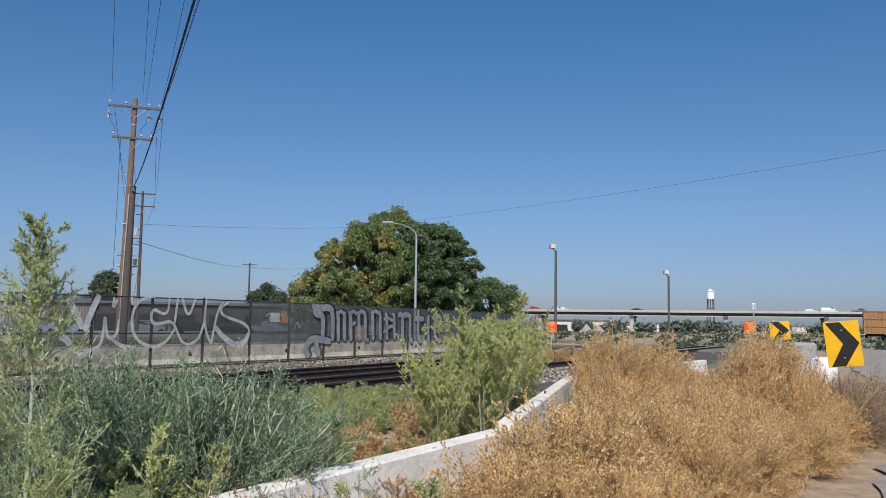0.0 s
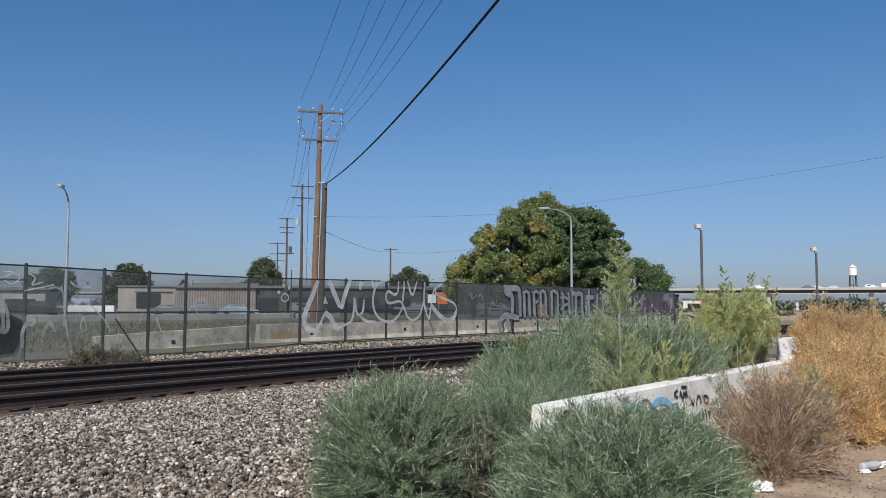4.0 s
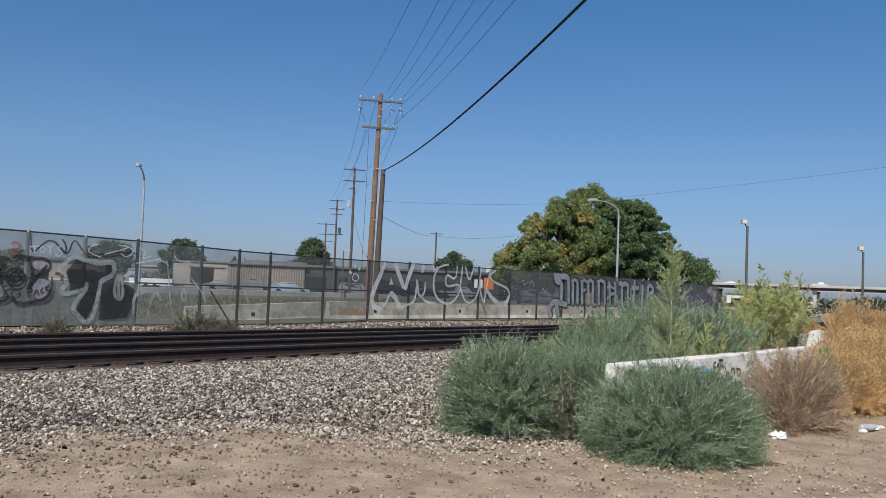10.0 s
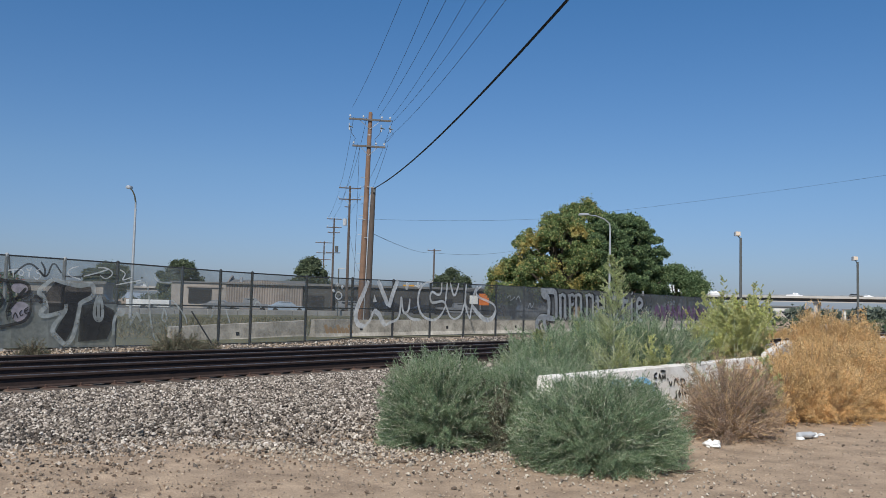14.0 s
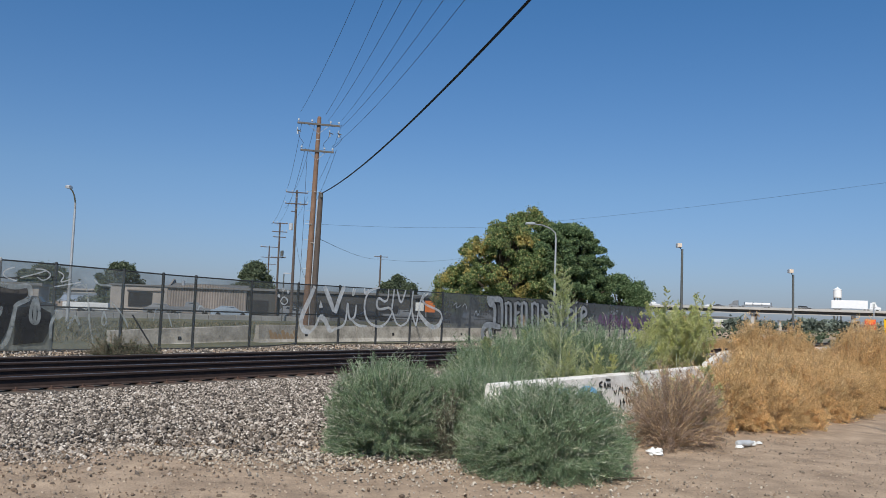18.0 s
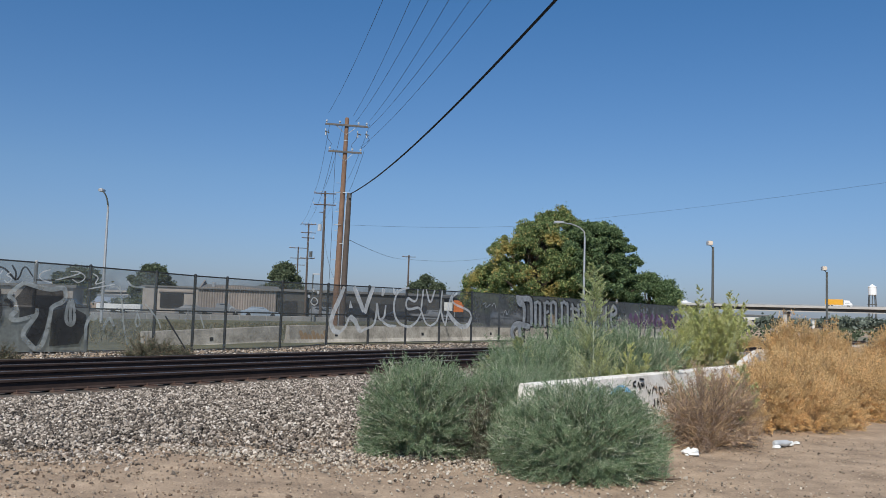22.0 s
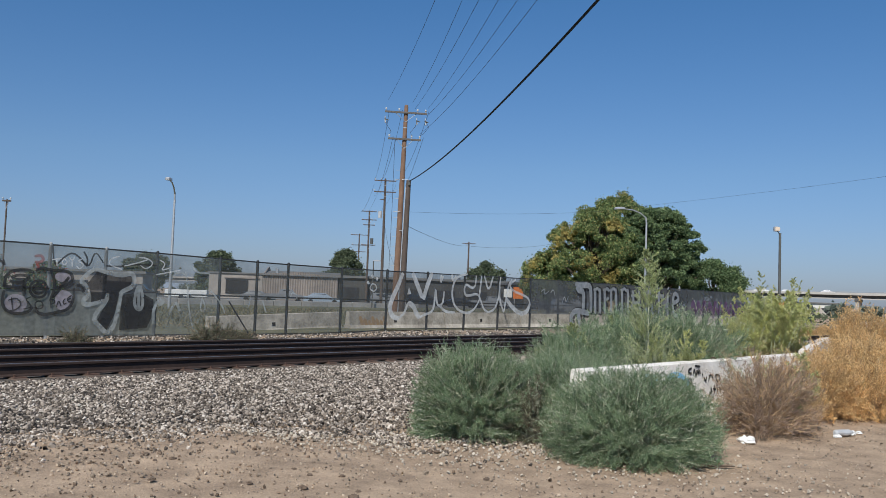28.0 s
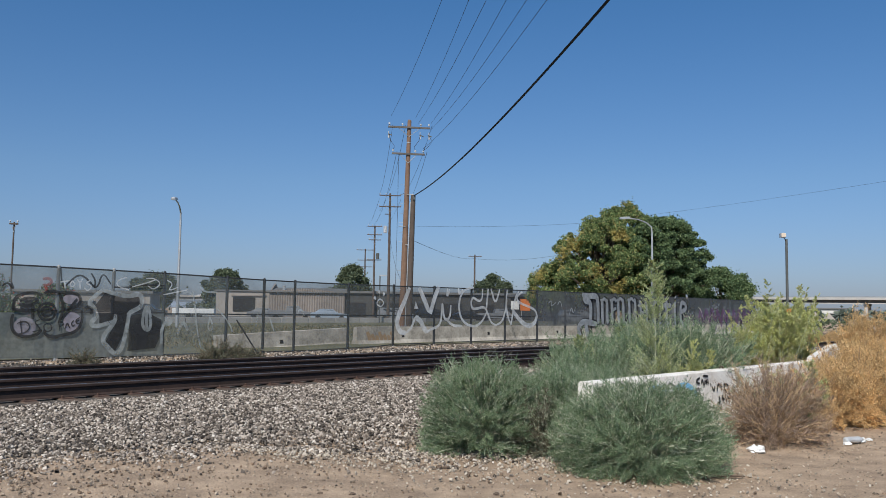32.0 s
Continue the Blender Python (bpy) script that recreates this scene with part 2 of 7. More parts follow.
M_PEBBLE = material("brown pebble", (0.38, 0.305, 0.23), (0.22, 0.17, 0.125), 30, 0.95, island=0.5)
M_CRUMB = material("brown dirt crumb", (0.25, 0.18, 0.125), (0.12, 0.085, 0.06), 22, 0.95, island=0.45)
M_PALE_STONE = material("pale cream stone", (0.48, 0.42, 0.34), (0.31, 0.265, 0.21), 30, 0.95, island=0.4)
M_HEAP = material("tan gravel", (0.36, 0.32, 0.27), (0.26, 0.23, 0.19), 0.6, 0.95)
M_STAIN = material("rust stain on concrete", (0.42, 0.28, 0.16), (0.26, 0.18, 0.11), 3, 0.95)
M_BLACK_PAINT = material("black spray paint", (0.035, 0.033, 0.032), (0.02, 0.02, 0.02), 8, 0.7)
M_GREY_PAINT = material("grey spray paint", (0.20, 0.185, 0.17), (0.12, 0.11, 0.1), 6, 0.8)
M_BLUE_PAINT = material("faded light blue spray paint", (0.22, 0.5, 0.72), (0.17, 0.4, 0.6), 3, 0.8)
M_CONCRETE = material("bridge concrete", (0.46, 0.44, 0.41), (0.34, 0.325, 0.30), 0.3, 0.9, fine=2.5)
# Bridge concrete darkened so that its colour carries the shade under the deck.
M_CONCRETE_SHADED = material("bridge concrete with shade in its colour", (0.13, 0.125, 0.12), (0.085, 0.082, 0.08), 0.3, 0.9, fine=2.5)
M_POST = material("dark fence post", (0.05, 0.053, 0.056), (0.028, 0.03, 0.032), 6, 0.6, metal=0.3)
M_SCREEN = screen_material("thin worn fence windscreen", (0.095, 0.105, 0.10), 0.26, 0.52, 0.8)
M_SCREEN_MID = screen_material("dark fence windscreen", (0.060, 0.066, 0.068), 0.36, 0.60, 0.8)
M_SCREEN_THICK = screen_material("opaque grey-green fence windscreen", (0.150, 0.165, 0.158), 0.66, 0.93)
M_SCREEN_TORN = screen_material("half see-through grey-green fence windscreen", (0.150, 0.168, 0.165), 0.34, 0.66, 1.1)
M_SCREEN_FAR = screen_material("dense fence windscreen", (0.098, 0.104, 0.108), 0.62, 0.84)
M_GRAF_HAZE = screen_material("thin grey-white spray paint on screen", (0.42, 0.45, 0.44), 0.28, 0.72, 3.0)
M_GRAF_TAN = screen_material("faded tan spray paint on screen", (0.42, 0.31, 0.19), 0.35, 0.7, 2.5)
M_GRAF_WHITE = screen_material("thin white spray paint on screen", (0.62, 0.63, 0.62), 0.50, 0.85, 2.5)
M_GRAF_GREY = screen_material("grey spray paint on screen", (0.36, 0.38, 0.39), 0.62, 0.92, 2.0)
M_GRAF_BLACK = screen_material("black spray paint on screen", (0.022, 0.023, 0.025), 0.68, 0.95, 2.0)
M_GRAF_RED = screen_material("dull red spray paint on screen", (0.32, 0.06, 0.05), 0.4, 0.7, 1.6)
M_GRAF_PINK = screen_material("pale pinkish spray paint on screen", (0.40, 0.36, 0.40), 0.42, 0.8, 1.6)
M_GRAF_PURPLE = screen_material("purple spray paint on screen", (0.16, 0.085, 0.17), 0.5, 0.85, 1.2)
M_POLE = material("creosoted utility pole timber", (0.235, 0.145, 0.098), (0.13, 0.08, 0.056), 2.0, 0.9, bump=0.008, bump_scale=20)
M_POLE_GREY = material("weathered grey pole timber", (0.115, 0.09, 0.075), (0.065, 0.052, 0.045), 2.0, 0.9, bump=0.008, bump_scale=20)
M_STEEL = material("galvanised steel", (0.5, 0.51, 0.52), (0.36, 0.37, 0.38), 2, 0.45, metal=0.5)
M_STEEL_DARK = material("dark weathered steel post", (0.12, 0.125, 0.12), (0.075, 0.078, 0.075), 2, 0.6, metal=0.2)
M_ARM = material("sun-bleached crossarm timber", (0.135, 0.125, 0.118), (0.07, 0.066, 0.064), 3, 0.85)
M_INSUL = material("grey porcelain", (0.48, 0.49, 0.5), (0.35, 0.36, 0.37), 8, 0.3)
M_LENS = material("tan lamp lens", (0.70, 0.58, 0.46), (0.55, 0.45, 0.36), 6, 0.35)
M_WIRE = material("bare conductor", (0.05, 0.052, 0.058), (0.03, 0.03, 0.034), 4, 0.6)
M_CABLE = material("black cable sheath", (0.012, 0.012, 0.014), (0.008, 0.008, 0.009), 4, 0.6)
M_WHITE = material("white paint", (0.82, 0.82, 0.8), (0.7, 0.7, 0.68), 0.5, 0.5)
M_YELLOW = material("retroreflective yellow sheeting", (0.88, 0.50, 0.012), (0.72, 0.36, 0.01), 7, 0.5, bump=0.003, bump_scale=30)
M_SIGN_BLACK = material("black sign sheeting", (0.016, 0.016, 0.018), (0.03, 0.028, 0.02), 9, 0.5)
M_ORANGE = material("faded orange sign sheeting", (0.82, 0.24, 0.05), (0.66, 0.17, 0.035), 5, 0.55)
M_RED = material("red sign sheeting", (0.75, 0.10, 0.035), (0.58, 0.07, 0.03), 5, 0.55)
M_GREYMETAL = material("grey painted metal", (0.33, 0.34, 0.345), (0.24, 0.25, 0.25), 3, 0.6)
M_FREIGHT = material("rust-brown freight container paint", (0.36, 0.205, 0.085), (0.23, 0.125, 0.055), 1.2, 0.8)
M_SHED = material("corrugated shed steel", (0.33, 0.285, 0.25), (0.2, 0.17, 0.15), 0.6, 0.7)
M_STUCCO = material("tan stucco", (0.40, 0.36, 0.32), (0.27, 0.24, 0.21), 0.8, 0.9)
M_ROOF = material("grey roofing", (0.2, 0.195, 0.19), (0.13, 0.13, 0.125), 0.5, 0.85)
# Near-black stand-in for shade in bays and slots; also the chassis colour.
M_DARK = material("dark opening", (0.03, 0.03, 0.032), (0.02, 0.02, 0.022), 2, 0.8)
M_GLASS = material("car glass", (0.03, 0.035, 0.04), (0.02, 0.022, 0.025), 2, 0.1, spec=0.6)
M_TYRE = material("tyre rubber", (0.025, 0.025, 0.025), (0.018, 0.018, 0.018), 8, 0.9)
M_HILL = material("hazy distant hills", (0.30, 0.35, 0.42), (0.25, 0.30, 0.37), 0.004, 1.0)
M_LITTER = material("white plastic bag", (0.82, 0.82, 0.8), (0.6, 0.6, 0.58), 20, 0.45, bump=0.01, bump_scale=40)
M_PALE = material("pale building wall", (0.66, 0.63, 0.58), (0.5, 0.48, 0.44), 0.2, 0.9)
CAR_PAINTS = {
    "white": material("white car paint", (0.78, 0.78, 0.78), (0.7, 0.7, 0.7), 1, 0.3, spec=0.5),
    "red": material("red car paint", (0.42, 0.02, 0.02), (0.34, 0.015, 0.015), 1, 0.3, spec=0.5),
    "black": material("black car paint", (0.02, 0.02, 0.022), (0.014, 0.014, 0.016), 1, 0.3, spec=0.5),
    "grey": material("grey car paint", (0.2, 0.205, 0.215), (0.16, 0.165, 0.17), 1, 0.3, spec=0.5),
    "yellow": material("yellow truck paint", (0.72, 0.36, 0.03), (0.6, 0.3, 0.025), 1, 0.4, spec=0.5),
    "blue": material("pale blue car paint", (0.3, 0.36, 0.42), (0.25, 0.3, 0.36), 1, 0.3, spec=0.5),
}
L_THISTLE = leaf_material("blue-green thistle twigs", (0.192, 0.285, 0.158), (0.40, 0.49, 0.305), 0.58, 0.34, (0.46, 0.45, 0.33), 0.06)
L_BROWN = leaf_material("dry purplish-brown twigs", (0.345, 0.248, 0.188), (0.56, 0.43, 0.34), 0.45, 0.3, (0.17, 0.19, 0.10), 0.05)
L_GREYBROWN = leaf_material("withered grey-brown twigs", (0.19, 0.165, 0.12), (0.31, 0.27, 0.20), 0.5, 0.3, (0.14, 0.19, 0.11), 0.2)
L_GOLD = leaf_material("sun-dried golden weed", (0.86, 0.585, 0.275), (0.98, 0.80, 0.48), 0.45, 0.42, (0.34, 0.20, 0.10), 0.12)
L_GOLD_PALE = leaf_material("pale straw weed", (0.748, 0.528, 0.286), (0.920, 0.726, 0.451), 0.4, 0.45, (0.45, 0.28, 0.15), 0.1)
L_LIME = leaf_material("yellow-green fleabane leaves", (0.60, 0.64, 0.24), (0.92, 0.90, 0.52), 0.45, 0.5, (0.84, 0.74, 0.46), 0.10)
L_WEED = leaf_material("green weed leaves", (0.43, 0.53, 0.23), (0.68, 0.74, 0.37), 0.4, 0.5, (0.70, 0.54, 0.30), 0.26)
L_TREE = leaf_material("dark green tree leaves", (0.105, 0.168, 0.075), (0.26, 0.33, 0.16), 0.55, 0.3)
L_TREE_YELLOW = leaf_material("yellowing tree leaves", (0.165, 0.235, 0.09), (0.40, 0.45, 0.19), 0.5, 0.4, (0.50, 0.38, 0.15), 0.08, (0.52, 0.41, 0.14), 0.42, 0.57)
L_FAR = leaf_material("far tree leaves", (0.105, 0.135, 0.08), (0.18, 0.21, 0.12), 0.45, 0.3)
L_RED_SHRUB = leaf_material("shrub leaves with red flowers", (0.12, 0.17, 0.09), (0.24, 0.29, 0.15), 0.5, 0.3, (0.30, 0.08, 0.07), 0.10)
M_STEM = material("pale green weed stem", (0.49, 0.50, 0.375), (0.34, 0.36, 0.26), 20, 0.85)
M_STEM_DRY = material("dry weed stem", (0.52, 0.37, 0.22), (0.36, 0.24, 0.14), 20, 0.85)
L_ROUGH = leaf_material("dull rough grass", (0.13, 0.125, 0.075), (0.21, 0.20, 0.12), 0.4, 0.3, (0.33, 0.27, 0.18), 0.3)
L_HAZE = leaf_material("hazy far trees", (0.16, 0.19, 0.15), (0.24, 0.27, 0.22), 0.3, 0.3)
L_FLEABANE = leaf_material("grey-green fleabane leaves", (0.45, 0.52, 0.23), (0.76, 0.79, 0.46), 0.5, 0.5, (0.75, 0.68, 0.42), 0.08)
M_BARK = material("tree bark", (0.14, 0.11, 0.085), (0.075, 0.06, 0.045), 6, 0.95, bump=0.02, bump_scale=18)


# ---- builders ----
class Shape:
    """Collects vertices and faces of one mesh."""

    def __init__(self):
        self.v, self.f = [], []

    def add(self, verts, faces, m=None):
        k = len(self.v)
        self.v += [tuple(m @ Vector(p)) if m else tuple(p) for p in verts]
        self.f += [tuple(i + k for i in q) for q in faces]
        return self

    def box(self, sx, sy, sz, m=None, bevel=0.0):
        """A box with its base on z = 0, centred in x and y, with chamfered upright and top edges."""
        x, y, b = sx / 2, sy / 2, bevel
        if not b:
            v = [(-x, -y, 0), (x, -y, 0), (x, y, 0), (-x, y, 0), (-x, -y, sz), (x, -y, sz), (x, y, sz), (-x, y, sz)]
            return self.add(v, [(3, 2, 1, 0), (4, 5, 6, 7), (0, 1, 5, 4), (1, 2, 6, 5), (2, 3, 7, 6), (3, 0, 4, 7)], m)
        ring = [(-x + b, -y), (x - b, -y), (x, -y + b), (x, y - b), (x - b, y), (-x + b, y), (-x, y - b), (-x, -y + b)]
        v = [(p, q, 0) for p, q in ring] + [(p, q, sz - b) for p, q in ring] + [(p * (x - b) / x, q * (y - b) / y, sz) for p, q in ring]
        f = [tuple(range(7, -1, -1)), tuple(range(16, 24))]
        for k in (0, 8):
            f += [(k + i, k + (i + 1) % 8, k + 8 + (i + 1) % 8, k + 8 + i) for i in range(8)]
        return self.add(v, f, m)

    def tube(self, points, radii, n=8):
        """A round bar along points."""
        pts = [Vector(p) for p in points]
        radii = radii if isinstance(radii, (list, tuple)) else [radii] * len(pts)
        k = len(self.v)
        for i, p in enumerate(pts):
            t = (pts[min(i + 1, len(pts) - 1)] - pts[max(i - 1, 0)]).normalized()
            a = t.cross(Vector((0.31, 0.95, 0.05)) if abs(t.z) > 0.9 else Vector((0, 0, 1))).normalized()
            b = t.cross(a)
            self.v += [tuple(p + radii[i] * (math.cos(2 * math.pi * j / n) * a + math.sin(2 * math.pi * j / n) * b)) for j in range(n)]
        for i in range(len(pts) - 1):
            self.f += [(k + i * n + j, k + i * n + (j + 1) % n, k + (i + 1) * n + (j + 1) % n, k + (i + 1) * n + j) for j in range(n)]
        self.f += [tuple(k + j for j in range(n - 1, -1, -1)), tuple(k + (len(pts) - 1) * n + j for j in range(n))]
        return self

    def prism(self, outline, length, m=None):
        """An outline in y and z, drawn out along x."""
        n = len(outline)
        v = [(0, y, z) for y, z in outline] + [(length, y, z) for y, z in outline]
        f = [tuple(range(n - 1, -1, -1)), tuple(range(n, 2 * n))]
        f += [(i, (i + 1) % n, n + (i + 1) % n, n + i) for i in range(n)]
        return self.add(v, f, m)

    def ball(self, r, m=None, n=10, rings=6, squash=1.0):
        v = [(0, 0, -r * squash)]
        for i in range(1, rings):
            a = math.pi * i / rings
            v += [(r * math.sin(a) * math.cos(2 * math.pi * j / n), r * math.sin(a) * math.sin(2 * math.pi * j / n), -r * squash * math.cos(a)) for j in range(n)]
        v.append((0, 0, r * squash))
        f = [(0, 1 + (j + 1) % n, 1 + j) for j in range(n)]
        for i in range(rings - 2):
            k = 1 + i * n
            f += [(k + j, k + (j + 1) % n, k + n + (j + 1) % n, k + n + j) for j in range(n)]
        k = 1 + (rings - 2) * n
        f += [(k + j, k + (j + 1) % n, len(v) - 1) for j in range(n)]
        return self.add(v, f, m)

    def mesh(self, name, mat, smooth=False):
        me = bpy.data.meshes.new(name)
        me.from_pydata(self.v, [], self.f)
        me.materials.append(mat)
        if smooth:
            me.polygons.foreach_set("use_smooth", [True] * len(me.polygons))
        me.update()
        return me


def part(name, shape, mat, parent=None, label="", smooth=False, m=None):
    """Links a shape, or a finished mesh, as one object under its thing."""
    me = shape if isinstance(shape, bpy.types.Mesh) else shape.mesh(name, mat, smooth)
    ob = new(name, me)
    if parent:
        ob.parent = parent
    if m:
        ob.matrix_basis = m
    return tagged(ob, label)


def thing(name, label, category, m=None, group="", kind=""):
    ob = new(name)
    ob.empty_display_size = 0.2
    if m:
        ob.matrix_basis = m
    return tagged(ob, label, category, group, kind)


def array_mesh(name, verts, faces, mat, flat=False):
    """A mesh from numpy arrays; faces all of one size."""
    me = bpy.data.meshes.new(name)
    n, k = faces.shape
    me.vertices.add(len(verts))
    me.vertices.foreach_set("co", verts.astype(np.float32).ravel())
    me.loops.add(n * k)
    me.loops.foreach_set("vertex_index", faces.astype(np.int32).ravel())
    me.polygons.add(n)
    me.polygons.foreach_set("loop_start", np.arange(n, dtype=np.int32) * k)
    me.materials.append(mat)
    me.update(calc_edges=True)
    if flat:
        me.shade_flat()
    return me


# The railway runs along ALONG; ACROSS points from the road to the fence.
ALONG, ACROSS = Vector((0.700, 0.714, 0)).normalized(), Vector((-0.714, 0.700, 0)).normalized()


def rail_place(s, off, z=0.0):
    return ALONG * s + ACROSS * off + Vector((0, 0, z))


RAIL_TURN = math.degrees(math.atan2(ALONG.y, ALONG.x))
RAIL_POSE = pose(0, 0, 0, 0, 0, RAIL_TURN)


def along(s, off, z=0.0):
    """A pose on the railway's line: x along the rails, y towards the fence."""
    return Matrix.Translation(rail_place(s, off, z)) @ RAIL_POSE


def ground_height(x, y):
    off = x * ACROSS.x + y * ACROSS.y
    s = x * ALONG.x + y * ALONG.y
    z = np.interp(off, [-60, 5, 7.5, 9.6, 10.4, 13.5, 14.6, 17.2, 18.3, 20, 40, 200], [0, 0, 0.0, 0.0, -0.03, -0.03, -0.10, -0.10, 0.09, 0.05, 0.07, 0.07])
    z = z + np.interp(s, [0, 11, 13.5, 60], [0, 0, 0.07, 0.07]) * np.interp(off, [17, 18.4, 60, 200], [0, 1, 1, 0])
    return z

# ---- ground, road, ballast ----
def ground_sheet():
    def coords(lo, hi, c, fine_lo, fine_hi, step):
        out = list(np.arange(fine_lo, fine_hi, step))
        d, p = step, fine_hi
        while p < hi:
            out.append(p)
            d *= 1.35
            p += d
        out.append(hi)
        d, p = step, fine_lo
        while p > lo:
            d *= 1.35
            p -= d
            out.append(max(p, lo))
        return np.array(sorted(set(np.round(out, 4))))
    xs, ys = coords(-4000, 4000, 0, -22, 26, 0.3), coords(-1500, 4500, 0, -10, 40, 0.3)
    gx, gy = np.meshgrid(xs, ys)
    gz = ground_height(gx, gy)
    near = np.exp(-((gx - 0) ** 2 + (gy - 6) ** 2) / 900)
    rng = np.random.default_rng(3)
    lumps = rng.normal(0, 1, gx.shape)
    lumps = (lumps + np.roll(lumps, 1, 0) + np.roll(lumps, 1, 1) + np.roll(lumps, (1, 1), (0, 1))) / 4
    gz = gz + lumps * 0.012 * near
    v = np.stack([gx, gy, gz], -1).reshape(-1, 3)
    ny, nx = gx.shape
    i = np.arange(ny * nx).reshape(ny, nx)
    f = np.stack([i[:-1, :-1], i[:-1, 1:], i[1:, 1:], i[1:, :-1]], -1).reshape(-1, 4)
    ob = new("ground", array_mesh("ground", v, f, M_DIRT))
    return tagged(ob, "tan trampled dirt ground with pebbles and clods", "ground", kind="structure")


def strip(name, outline, mat, z, label, category, step=0.4):
    """A patch of ground cover with a ragged edge, laid a little above the ground."""
    bm = bmesh.new()
    vs = [bm.verts.new((x, y, z + float(ground_height(np.array(x), np.array(y))))) for x, y in outline]
    bm.faces.new(vs)
    bmesh.ops.triangulate(bm, faces=bm.faces)
    me = bpy.data.meshes.new(name)
    bm.to_mesh(me)
    me.materials.append(mat)
    return tagged(new(name, me), label, category, kind="structure")


ground_sheet()


def ragged(points, amount, seed, step=0.5):
    rng = random.Random(seed)
    out = []
    n = len(points)
    for i in range(n):
        a, b = Vector(points[i]), Vector(points[(i + 1) % n])
        k = max(1, min(60, int((b - a).length / step)))
        for j in range(k):
            p = a.lerp(b, j / k)
            out.append((p.x + rng.uniform(-amount, amount), p.y + rng.uniform(-amount, amount)))
    return out


def road():
    # the old road leads away from the camera to the crossing
    pts = [(4.6, -12), (3.4, 1.0), (3.9, 4.2), (6.6, 6.9), (9.6, 9.7), (14.0, 13.0), (24, 26), (60, 70), (140, 160), (175, 150), (70, 55), (30, 12), (24, -12)]
    strip("road", ragged(pts, 0.14, 5), M_ASPHALT, 0.03, "worn grey-brown asphalt road with dusty edges", "road")


road()
strip("waste_ground", ragged([(9.5, 19.5), (13, 17.5), (23, 27.5), (58, 71), (138, 163), (150, 330), (40, 330), (32, 62)], 0.5, 9, 3.0), M_FIELD, 0.025, "weedy waste ground beside the road", "ground")
strip("weedy_field", ragged([tuple(rail_place(a, b)[:2]) for a, b in ((-60, 19.3), (60, 19.3), (95, 62), (-70, 62))], 0.3, 12, 2.0), M_OLIVE, 0.03, "olive green weedy field behind the fence", "field")
strip("parking_lot", [tuple(rail_place(a, b)[:2]) for a, b in ((-40, 62), (95, 62), (120, 120), (-60, 150))], M_LOT, 0.05, "dark asphalt lot behind the fence", "parking lot")


